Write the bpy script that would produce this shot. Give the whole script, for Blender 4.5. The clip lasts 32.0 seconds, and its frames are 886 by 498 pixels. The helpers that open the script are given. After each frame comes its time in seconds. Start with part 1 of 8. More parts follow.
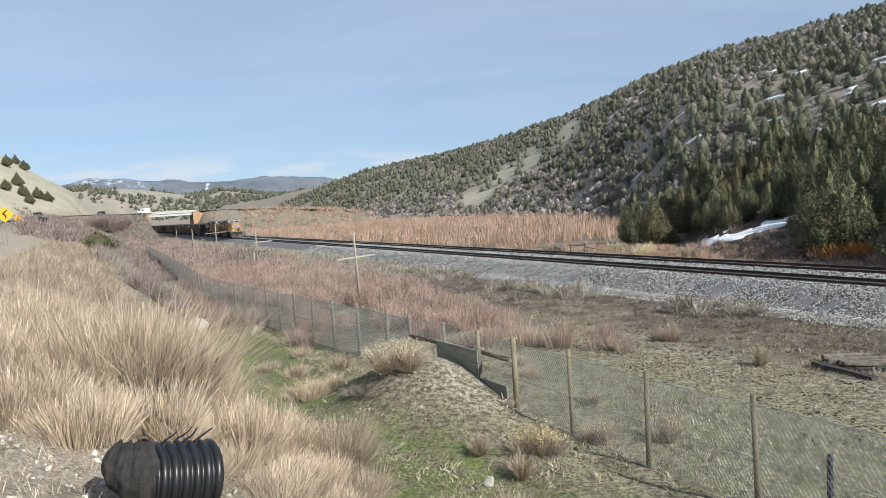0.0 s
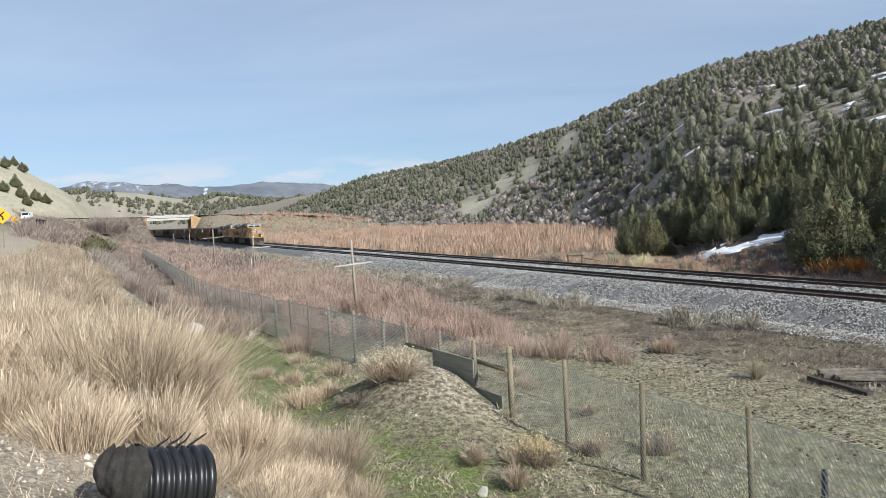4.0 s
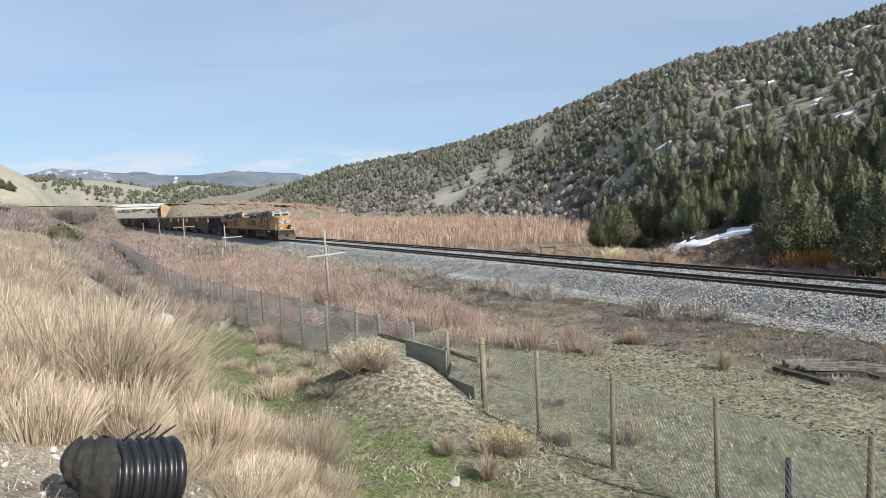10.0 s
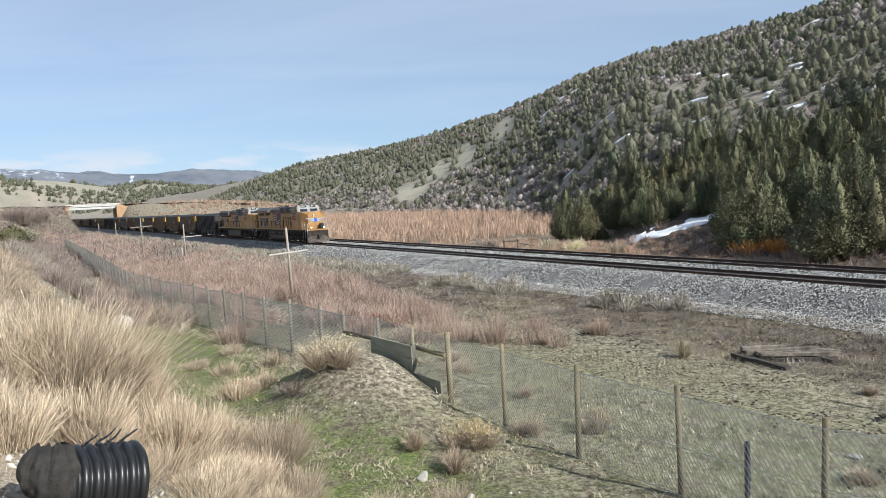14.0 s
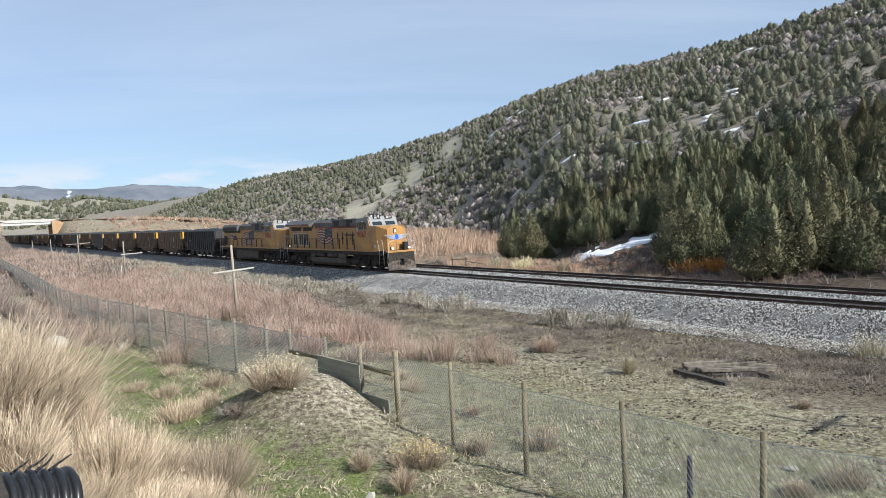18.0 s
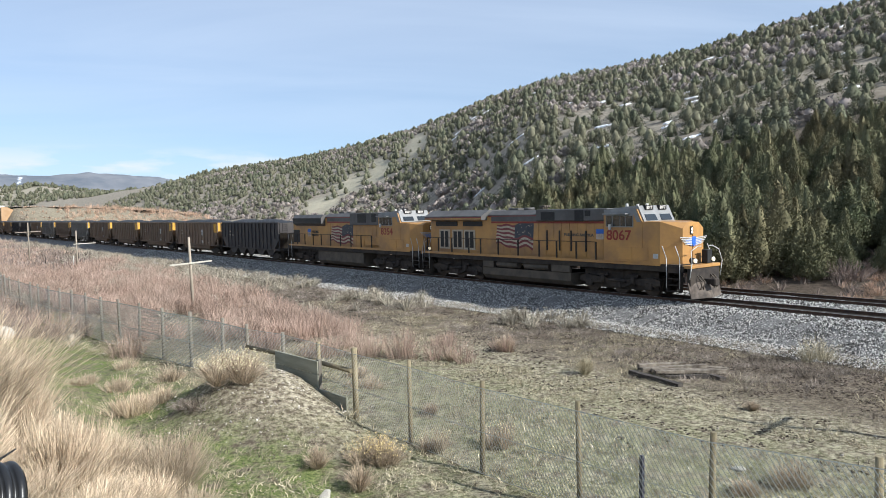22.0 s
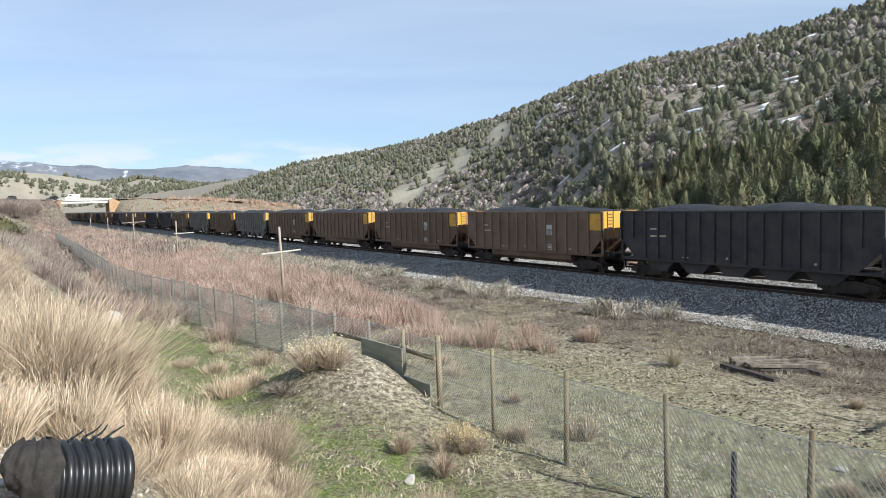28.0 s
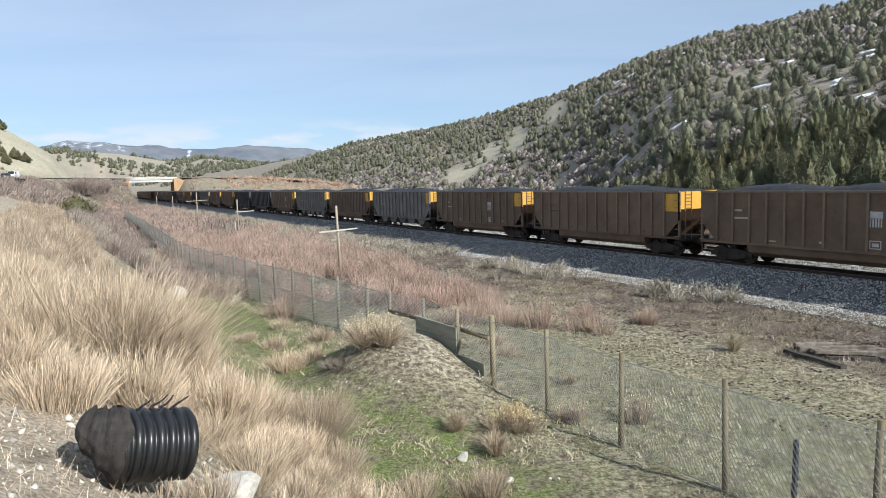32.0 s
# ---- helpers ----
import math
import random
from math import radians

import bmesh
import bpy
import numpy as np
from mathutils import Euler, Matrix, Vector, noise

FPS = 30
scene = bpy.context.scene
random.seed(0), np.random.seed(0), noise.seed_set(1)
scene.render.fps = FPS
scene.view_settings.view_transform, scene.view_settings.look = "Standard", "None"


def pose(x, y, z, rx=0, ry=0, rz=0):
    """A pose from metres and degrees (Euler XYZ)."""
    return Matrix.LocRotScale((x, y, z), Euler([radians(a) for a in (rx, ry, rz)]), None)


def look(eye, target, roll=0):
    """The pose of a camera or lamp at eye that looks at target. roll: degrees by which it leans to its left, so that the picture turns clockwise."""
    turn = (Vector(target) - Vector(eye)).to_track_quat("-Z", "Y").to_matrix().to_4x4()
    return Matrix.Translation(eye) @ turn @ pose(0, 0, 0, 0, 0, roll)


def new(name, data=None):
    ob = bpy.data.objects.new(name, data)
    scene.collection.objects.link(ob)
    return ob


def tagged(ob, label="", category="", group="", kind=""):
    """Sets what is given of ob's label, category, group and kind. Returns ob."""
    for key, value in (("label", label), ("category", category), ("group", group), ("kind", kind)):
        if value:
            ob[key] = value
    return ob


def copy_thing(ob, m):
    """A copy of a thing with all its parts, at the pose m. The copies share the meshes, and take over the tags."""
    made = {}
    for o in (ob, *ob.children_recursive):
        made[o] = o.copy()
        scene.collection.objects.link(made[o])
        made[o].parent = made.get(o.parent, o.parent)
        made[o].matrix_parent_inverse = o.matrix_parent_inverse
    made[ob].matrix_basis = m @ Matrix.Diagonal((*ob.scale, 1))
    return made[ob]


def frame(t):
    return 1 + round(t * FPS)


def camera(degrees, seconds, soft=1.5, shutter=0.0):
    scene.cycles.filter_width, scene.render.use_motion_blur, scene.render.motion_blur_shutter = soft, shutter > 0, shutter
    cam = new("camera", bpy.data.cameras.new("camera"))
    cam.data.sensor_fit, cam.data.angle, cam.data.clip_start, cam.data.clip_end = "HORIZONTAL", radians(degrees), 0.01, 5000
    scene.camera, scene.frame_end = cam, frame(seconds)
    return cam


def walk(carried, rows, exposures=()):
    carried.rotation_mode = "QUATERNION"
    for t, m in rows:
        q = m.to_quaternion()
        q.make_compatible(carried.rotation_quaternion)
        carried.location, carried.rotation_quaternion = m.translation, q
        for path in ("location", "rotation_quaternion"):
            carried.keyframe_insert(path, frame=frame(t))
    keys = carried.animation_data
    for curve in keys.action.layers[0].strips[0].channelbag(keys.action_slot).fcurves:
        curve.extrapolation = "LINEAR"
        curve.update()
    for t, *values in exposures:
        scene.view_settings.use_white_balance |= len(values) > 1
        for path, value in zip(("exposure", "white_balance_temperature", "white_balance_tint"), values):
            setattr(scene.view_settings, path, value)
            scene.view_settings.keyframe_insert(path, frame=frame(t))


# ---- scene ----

# ---------- camera and its path ----------
cam = camera(64.8, 32.0, soft=0.7)
EYE = (0.0, 0.0, 4.8)
PATH = [
    (0.0, 0.27, -3.5, 3.65),
    (0.5, 0.22, -3.44, 3.57),
    (1.0, 0.17, -3.28, 3.45),
    (1.5, 0.14, -3.1, 3.28),
    (2.0, 0.15, -2.93, 3.13),
    (2.5, 0.16, -2.82, 2.94),
    (3.0, 0.18, -2.75, 2.81),
    (3.5, 0.18, -2.76, 2.74),
    (5.5, -0.26, -3.08, 2.87),
    (6.0, -0.36, -3.14, 2.84),
    (6.5, -0.49, -3.16, 2.79),
    (7.0, -0.61, -3.12, 2.67),
    (7.5, -0.77, -3.09, 2.44),
    (8.0, -0.97, -3.08, 2.15),
    (8.5, -1.18, -3.16, 1.98),
    (9.0, -1.43, -3.29, 1.93),
    (9.5, -1.72, -3.47, 2.06),
    (10.0, -2.03, -3.64, 2.29),
    (10.5, -2.31, -3.74, 2.55),
    (11.0, -2.57, -3.73, 2.71),
    (11.5, -2.79, -3.61, 2.79),
    (12.0, -3.1, -3.46, 2.78),
    (12.5, -3.53, -3.37, 2.82),
    (13.0, -4.07, -3.49, 2.92),
    (13.5, -4.61, -3.82, 3.02),
    (14.0, -5.08, -4.18, 3.13),
    (14.5, -5.53, -4.36, 3.08),
    (16.5, -7.51, -3.11, 2.7),
    (17.0, -8.01, -2.93, 2.68),
    (17.5, -8.57, -2.9, 2.72),
    (18.0, -9.29, -2.91, 2.74),
    (18.5, -10.15, -2.84, 2.65),
    (19.0, -11.02, -2.65, 2.44),
    (19.5, -11.76, -2.36, 2.25),
    (20.0, -12.32, -2.19, 2.04),
    (20.5, -12.69, -2.22, 1.93),
    (21.0, -12.84, -2.45, 1.75),
    (21.5, -12.72, -2.84, 1.44),
    (22.0, -12.35, -3.18, 1.19),
    (22.5, -11.85, -3.45, 0.99),
    (23.0, -11.36, -3.7, 1.0),
    (23.5, -10.96, -3.92, 0.97),
    (24.0, -10.59, -4.05, 0.97),
    (24.5, -10.2, -4.09, 0.95),
    (25.0, -9.77, -4.06, 0.85),
    (25.5, -9.34, -4.01, 0.84),
    (27.5, -6.68, -3.93, 1.37),
    (28.0, -5.55, -3.92, 1.62),
    (28.5, -4.41, -3.98, 1.71),
    (29.0, -3.4, -4.13, 1.76),
    (29.5, -2.7, -4.47, 1.67),
    (30.0, -2.37, -4.91, 1.55),
    (30.5, -2.18, -5.2, 1.56),
    (31.0, -1.92, -5.32, 1.52),
    (31.5, -1.54, -5.31, 1.54),
    (32.0, -1.03, -5.47, 1.51),
]
walk(cam, [(t, pose(*EYE, 90 + p, r, w)) for t, w, p, r in PATH], [(0.0, 0.27, 6150, 8), (6.0, 0.30, 6150, 8), (12.0, 0.36, 6150, 8), (17.0, 0.40, 6150, 8), (20.0, 0.52, 6150, 8), (24.0, 0.57, 6150, 8), (28.0, 0.55, 6150, 8), (32.0, 0.44, 6150, 8)])

# ---------- plan: the line, its directions ----------
# s runs along the railway in the train's direction, v across it towards the camera; v = 0 is the near track
NX, NY = 0.8936, 0.4490
CAM_V = 32.63
TRACK_TURN = -63.32
FAR_TRACK = -4.45


def to_world(s, v, z=0.0):
    return Vector(((CAM_V - v) * NX + s * NY, (CAM_V - v) * NY - s * NX, z))


def to_line(x, y):
    return x * NY - y * NX, CAM_V - (x * NX + y * NY)


# ---------- light ----------
SUN_DIR = Vector((0.735, -0.678, math.tan(radians(35)))).normalized()
world = bpy.data.worlds.new("sky")
scene.world = world
world.use_nodes = True
wn = world.node_tree
wn.nodes.clear()
w_out = wn.nodes.new("ShaderNodeOutputWorld")
w_bg = wn.nodes.new("ShaderNodeBackground")
w_sky = wn.nodes.new("ShaderNodeTexSky")
w_sky.sky_type = "NISHITA"
w_sky.sun_disc = False
w_sky.sun_elevation = radians(35)
w_sky.sun_rotation = math.atan2(SUN_DIR.x, SUN_DIR.y)
w_sky.altitude = 1900
w_sky.air_density = 1.0
w_sky.dust_density = 0.5
w_sky.ozone_density = 1.5
w_bg.inputs["Strength"].default_value = 0.088
# thin high cloud veils and a few low clouds over the far range
w_co = wn.nodes.new("ShaderNodeTexCoord")
w_sep = wn.nodes.new("ShaderNodeSeparateXYZ")
wn.links.new(w_co.outputs["Generated"], w_sep.inputs[0])


def w_math(op, a, b=None, c=None, clamp=False):
    n = wn.nodes.new("ShaderNodeMath")
    n.operation, n.use_clamp = op, clamp
    for i, val in enumerate((a, b, c)):
        if val is None:
            continue
        if isinstance(val, (int, float)):
            n.inputs[i].default_value = val
        else:
            wn.links.new(val, n.inputs[i])
    return n.outputs[0]


w_up = w_math("MAXIMUM", w_sep.outputs["Z"], 0.03)
w_px = w_math("DIVIDE", w_sep.outputs["X"], w_math("ADD", w_up, 0.12))
w_py = w_math("DIVIDE", w_sep.outputs["Y"], w_math("ADD", w_up, 0.12))
w_comb = wn.nodes.new("ShaderNodeCombineXYZ")
wn.links.new(w_math("MULTIPLY", w_px, 0.5), w_comb.inputs[0])
wn.links.new(w_math("MULTIPLY", w_py, 1.3), w_comb.inputs[1])
w_noise = wn.nodes.new("ShaderNodeTexNoise")
w_noise.inputs["Scale"].default_value = 0.9
w_noise.inputs["Detail"].default_value = 7
w_noise.inputs["Roughness"].default_value = 0.55
w_noise.inputs["Distortion"].default_value = 0.6
wn.links.new(w_comb.outputs[0], w_noise.inputs["Vector"])
w_map = wn.nodes.new("ShaderNodeMapRange")
w_map.inputs["From Min"].default_value = 0.30
w_map.inputs["From Max"].default_value = 0.75
w_map.inputs["To Min"].default_value = 0.36
w_map.inputs["To Max"].default_value = 0.64
wn.links.new(w_noise.outputs[0], w_map.inputs[0])
w_mix = wn.nodes.new("ShaderNodeMix")
w_mix.data_type = "RGBA"
wn.links.new(w_map.outputs[0], w_mix.inputs["Factor"])
wn.links.new(w_sky.outputs[0], w_mix.inputs["A"])
w_mix.inputs["B"].default_value = (6.1, 6.9, 8.2, 1)
# low puffs just above the far range
w_n2 = wn.nodes.new("ShaderNodeTexNoise")
w_n2.inputs["Scale"].default_value = 9.0
w_n2.inputs["Detail"].default_value = 5
w_c2 = wn.nodes.new("ShaderNodeCombineXYZ")
wn.links.new(w_sep.outputs["X"], w_c2.inputs[0])
wn.links.new(w_sep.outputs["Y"], w_c2.inputs[1])
wn.links.new(w_math("MULTIPLY", w_sep.outputs["Z"], 4.5), w_c2.inputs[2])
wn.links.new(w_c2.outputs[0], w_n2.inputs["Vector"])
w_band = w_math("SUBTRACT", 1.0, w_math("DIVIDE", w_math("ABSOLUTE", w_math("SUBTRACT", w_sep.outputs["Z"], 0.066)), 0.028), clamp=True)
w_puff = w_math("MULTIPLY", w_math("MULTIPLY", w_math("SUBTRACT", w_n2.outputs[0], 0.45), 8.0, clamp=True), w_band, clamp=True)
w_mix2 = wn.nodes.new("ShaderNodeMix")
w_mix2.data_type = "RGBA"
wn.links.new(w_math("MULTIPLY", w_puff, 0.8), w_mix2.inputs["Factor"])
w_mix2.inputs["B"].default_value = (7.0, 7.2, 7.7, 1)
w_low = wn.nodes.new("ShaderNodeMapRange")
w_low.inputs["From Min"].default_value, w_low.inputs["From Max"].default_value = 0.0, 0.24
w_low.inputs["To Min"].default_value, w_low.inputs["To Max"].default_value = 0.0, 1.0
wn.links.new(w_sep.outputs["Z"], w_low.inputs[0])
w_tint = wn.nodes.new("ShaderNodeMix")
w_tint.data_type = "RGBA"
w_tint.inputs["A"].default_value, w_tint.inputs["B"].default_value = (0.76, 0.84, 0.91, 1), (1, 1, 1, 1)
wn.links.new(w_low.outputs[0], w_tint.inputs["Factor"])
w_mul = wn.nodes.new("ShaderNodeMix")
w_mul.data_type, w_mul.blend_type = "RGBA", "MULTIPLY"
w_mul.inputs["Factor"].default_value = 1.0
wn.links.new(w_mix.outputs["Result"], w_mul.inputs["A"])
wn.links.new(w_tint.outputs["Result"], w_mul.inputs["B"])
wn.links.new(w_mul.outputs["Result"], w_mix2.inputs["A"])
wn.links.new(w_mix2.outputs["Result"], w_bg.inputs["Color"])
wn.links.new(w_bg.outputs[0], w_out.inputs["Surface"])

sun = new("sun", bpy.data.lights.new("sun", "SUN"))
sun.data.energy = 5.0
sun.data.angle = radians(0.6)
sun.data.color = (1.0, 0.955, 0.885)
sun.matrix_world = look((60, -50, 90), Vector((60, -50, 90)) - SUN_DIR)

# ---------- materials ----------


def mat(name, color, color2=None, scale=4.0, rough=0.85, metal=0.0, bump=0.0, bump_scale=None, color3=None, scale3=0.3,
        amount3=0.6, var=0.0, island=0.0, spec=0.35, stretch=None, coords="Object", tone=0.0, pick=None):
    m = bpy.data.materials.new(name)
    m.use_nodes = True
    nt = m.node_tree
    b = nt.nodes["Principled BSDF"]
    b.inputs["Roughness"].default_value = rough
    b.inputs["Metallic"].default_value = metal
    b.inputs["Specular IOR Level"].default_value = spec
    co = nt.nodes.new("ShaderNodeTexCoord")
    if coords == "World":
        vec = nt.nodes.new("ShaderNodeNewGeometry").outputs["Position"]
    else:
        vec = co.outputs[coords]
    if stretch:
        mp = nt.nodes.new("ShaderNodeMapping")
        mp.inputs["Scale"].default_value = stretch
        nt.links.new(vec, mp.inputs[0])
        vec = mp.outputs[0]
    col = None

    def noise_tex(sc, detail=6, rough_n=0.6):
        n = nt.nodes.new("ShaderNodeTexNoise")
        n.inputs["Scale"].default_value = sc
        n.inputs["Detail"].default_value = detail
        n.inputs["Roughness"].default_value = rough_n
        nt.links.new(vec, n.inputs["Vector"])
        return n.outputs[0]

    def mixed(fac, a, bb):
        mx = nt.nodes.new("ShaderNodeMix")
        mx.data_type = "RGBA"
        nt.links.new(fac, mx.inputs["Factor"])
        for key, val in (("A", a), ("B", bb)):
            if isinstance(val, tuple):
                mx.inputs[key].default_value = (*val, 1)
            else:
                nt.links.new(val, mx.inputs[key])
        return mx.outputs["Result"]

    def ramp(src, lo, hi, top=1.0):
        r = nt.nodes.new("ShaderNodeMapRange")
        r.inputs["From Min"].default_value, r.inputs["From Max"].default_value = lo, hi
        r.inputs["To Max"].default_value = top
        nt.links.new(src, r.inputs[0])
        return r.outputs[0]

    col = color
    if color2:
        col = mixed(ramp(noise_tex(scale), 0.36, 0.64), color, color2)
    if color3:
        col = mixed(ramp(noise_tex(scale3, 4), 0.42, 0.66, amount3), col, color3)
    if pick:
        geo_n = nt.nodes.new("ShaderNodeNewGeometry").outputs["Random Per Island"]
        col = mixed(ramp(geo_n, 0.42, 0.72), col, pick)
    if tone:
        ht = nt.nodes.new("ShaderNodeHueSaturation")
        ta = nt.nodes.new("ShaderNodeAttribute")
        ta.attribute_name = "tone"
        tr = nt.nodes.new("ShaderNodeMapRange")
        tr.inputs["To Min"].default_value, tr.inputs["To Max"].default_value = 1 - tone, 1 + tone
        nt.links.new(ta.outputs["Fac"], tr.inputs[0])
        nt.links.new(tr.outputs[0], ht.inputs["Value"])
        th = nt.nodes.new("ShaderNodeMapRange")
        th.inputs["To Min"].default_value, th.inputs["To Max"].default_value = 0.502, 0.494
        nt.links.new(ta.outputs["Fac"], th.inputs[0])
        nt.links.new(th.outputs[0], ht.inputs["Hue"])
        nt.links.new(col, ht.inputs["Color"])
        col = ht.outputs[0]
    if var or island:
        hs = nt.nodes.new("ShaderNodeHueSaturation")
        if var:
            rnd = nt.nodes.new("ShaderNodeObjectInfo").outputs["Random"]
            amt = var
        else:
            rnd = nt.nodes.new("ShaderNodeNewGeometry").outputs["Random Per Island"]
            amt = island
        r = nt.nodes.new("ShaderNodeMapRange")
        r.inputs["To Min"].default_value, r.inputs["To Max"].default_value = 1 - amt, 1 + amt
        nt.links.new(rnd, r.inputs[0])
        nt.links.new(r.outputs[0], hs.inputs["Value"])
        if isinstance(col, tuple):
            hs.inputs["Color"].default_value = (*col, 1)
        else:
            nt.links.new(col, hs.inputs["Color"])
        col = hs.outputs[0]
    if isinstance(col, tuple):
        b.inputs["Base Color"].default_value = (*col, 1)
    else:
        nt.links.new(col, b.inputs["Base Color"])
    if bump:
        bp = nt.nodes.new("ShaderNodeBump")
        bp.inputs["Strength"].default_value = bump
        bp.inputs["Distance"].default_value = 0.05
        nt.links.new(noise_tex(bump_scale or scale * 3, 8, 0.65), bp.inputs["Height"])
        nt.links.new(bp.outputs[0], b.inputs["Normal"])
    return m


M = dict(
    rail=mat("rail_steel", (0.06, 0.04, 0.032), (0.10, 0.06, 0.04), 6, 0.75, 0.2, 0.1),
    rail_top=mat("rail_head", (0.42, 0.41, 0.40), (0.30, 0.29, 0.28), 9, 0.3, 1.0),
    tie=mat("tie_wood", (0.05, 0.042, 0.036), (0.09, 0.078, 0.066), 7, 0.9, 0, 0.3, var=0.25),
    ballast=mat("ballast_stone", (0.03, 0.029, 0.028), (0.31, 0.30, 0.285), 24, 0.9, 0, 1.0, 26, coords="World"),
    stone=mat("crushed_stone", (0.04, 0.038, 0.035), (0.10, 0.095, 0.088), 5, 0.9, 0, 0.2, pick=(0.70, 0.685, 0.645)),
    # nearly black ballast that carries the shade between the rails
    crib_shade=mat("crib_shade_ballast", (0.022, 0.02, 0.018), (0.06, 0.056, 0.052), 9, 0.9, 0, 0.5, 25, coords="World"),
    rock=mat("pale_rock", (0.42, 0.39, 0.33), (0.55, 0.52, 0.46), 5, 0.9, 0, 0.5, 18, var=0.15),
    post=mat("fence_wood", (0.17, 0.14, 0.085), (0.26, 0.22, 0.14), 9, 0.9, 0, 0.4, 40, var=0.2, stretch=(1, 1, 0.15)),
    grey_wood=mat("weathered_wood", (0.15, 0.13, 0.10), (0.22, 0.20, 0.165), 9, 0.9, 0, 0.5, 40, var=0.2, stretch=(1, 1, 0.12)),
    pole=mat("pole_wood", (0.24, 0.20, 0.15), (0.36, 0.31, 0.25), 8, 0.9, 0, 0.5, 30, var=0.15, stretch=(1, 1, 0.1)),
    arm=mat("bleached_wood", (0.40, 0.37, 0.31), (0.50, 0.47, 0.40), 8, 0.9, 0, 0.3, 30),
    board=mat("green_grey_board", (0.22, 0.22, 0.17), (0.30, 0.30, 0.24), 5, 0.9, 0, 0.4, 30, var=0.15, stretch=(0.2, 1, 1)),
    wire=mat("zinc_wire", (0.58, 0.58, 0.55), (0.68, 0.68, 0.65), 12, 0.6, 0.1),
    steel_post=mat("dark_steel", (0.03, 0.03, 0.045), (0.05, 0.05, 0.07), 12, 0.6, 0.3),
    pipe=mat("black_plastic", (0.012, 0.012, 0.013), (0.02, 0.02, 0.02), 5, 0.36, 0, 0.05, spec=0.5),
    fabric=mat("black_fabric", (0.028, 0.025, 0.022), (0.05, 0.044, 0.038), 14, 0.9, 0, 0.6, 60),
    old_tie=mat("rotted_tie", (0.15, 0.122, 0.095), (0.27, 0.235, 0.188), 6, 0.95, 0, 0.6, 30, color3=(0.035, 0.028, 0.022), scale3=2.0, var=0.2),
    asphalt=mat("asphalt", (0.19, 0.186, 0.178), (0.26, 0.255, 0.24), 1.5, 0.9, 0, 0.2, 40, coords="World"),
    concrete=mat("concrete", (0.46, 0.44, 0.40), (0.55, 0.53, 0.49), 0.6, 0.9, 0, 0.2, 4, coords="World"),
    girder=mat("shaded_girder", (0.50, 0.50, 0.47), (0.56, 0.56, 0.53), 0.8, 0.8),
    abutment=mat("tan_abutment", (0.38, 0.24, 0.13), (0.46, 0.31, 0.18), 0.5, 0.9, 0, 0.2, 4, coords="World"),
    snow=mat("snow", (0.80, 0.82, 0.86), (0.70, 0.70, 0.70), 1.2, 0.7, 0, 0.3, 3, coords="World"),
    bark=mat("bark", (0.12, 0.09, 0.065), (0.20, 0.16, 0.12), 8, 0.95, 0, 0.5, 25),
)

# ---------- small builders ----------


def link_mesh(name, verts, faces, material, parent=None, smooth=False, label=""):
    me = bpy.data.meshes.new(name)
    me.from_pydata([tuple(v) for v in verts] if not isinstance(verts, np.ndarray) else verts.tolist(), [],
                   faces.tolist() if isinstance(faces, np.ndarray) else faces)
    for mm in (material if isinstance(material, (list, tuple)) else [material]):
        me.materials.append(mm)
    if smooth:
        me.shade_smooth()
    me.update()
    ob = new(name, me)
    if parent:
        ob.parent = parent
    if label:
        ob["label"] = label
    return ob


def part(name, bm, material, parent, label="", smooth=False):
    me = bpy.data.meshes.new(name)
    bm.to_mesh(me)
    bm.free()
    for mm in (material if isinstance(material, (list, tuple)) else [material]):
        me.materials.append(mm)
    if smooth:
        me.shade_smooth()
    ob = new(name, me)
    ob.parent = parent
    if label:
        ob["label"] = label
    return ob


def box(bm, x0, x1, y0, y1, z0, z1, bevel=0.0, mi=0):
    vs = [bm.verts.new((x, y, z)) for x in (x0, x1) for y in (y0, y1) for z in (z0, z1)]
    fs = [bm.faces.new([vs[i] for i in q]) for q in ((0, 1, 3, 2), (4, 6, 7, 5), (0, 4, 5, 1), (2, 3, 7, 6), (0, 2, 6, 4), (1, 5, 7, 3))]
    for f in fs:
        f.material_index = mi
    if bevel:
        es = list({e for f in fs for e in f.edges})
        bmesh.ops.bevel(bm, geom=es, offset=bevel, segments=1, affect="EDGES")


def tube(bm, a, b, r, r2=None, n=8, mi=0, cap=True):
    a, b = Vector(a), Vector(b)
    r2 = r if r2 is None else r2
    q = (b - a).to_track_quat("Z", "Y")
    rings = []
    for p, rr in ((a, r), (b, r2)):
        rings.append([bm.verts.new(p + q @ Vector((rr * math.cos(2 * math.pi * i / n), rr * math.sin(2 * math.pi * i / n), 0))) for i in range(n)])
    for i in range(n):
        f = bm.faces.new((rings[0][i], rings[0][(i + 1) % n], rings[1][(i + 1) % n], rings[1][i]))
        f.material_index, f.smooth = mi, True
    if cap:
        bm.faces.new(rings[0][::-1]).material_index = mi
        bm.faces.new(rings[1]).material_index = mi


def prism(bm, outline, y0, y1, mi=0):
    """An outline in x and z, drawn out from y0 to y1."""
    a = [bm.verts.new((x, y0, z)) for x, z in outline]
    b = [bm.verts.new((x, y1, z)) for x, z in outline]
    n = len(a)
    fs = [bm.faces.new(a), bm.faces.new(b[::-1])]
    for i in range(n):
        fs.append(bm.faces.new((a[i], b[i], b[(i + 1) % n], a[(i + 1) % n])))
    for f in fs:
        f.material_index = mi
    bmesh.ops.recalc_face_normals(bm, faces=fs)


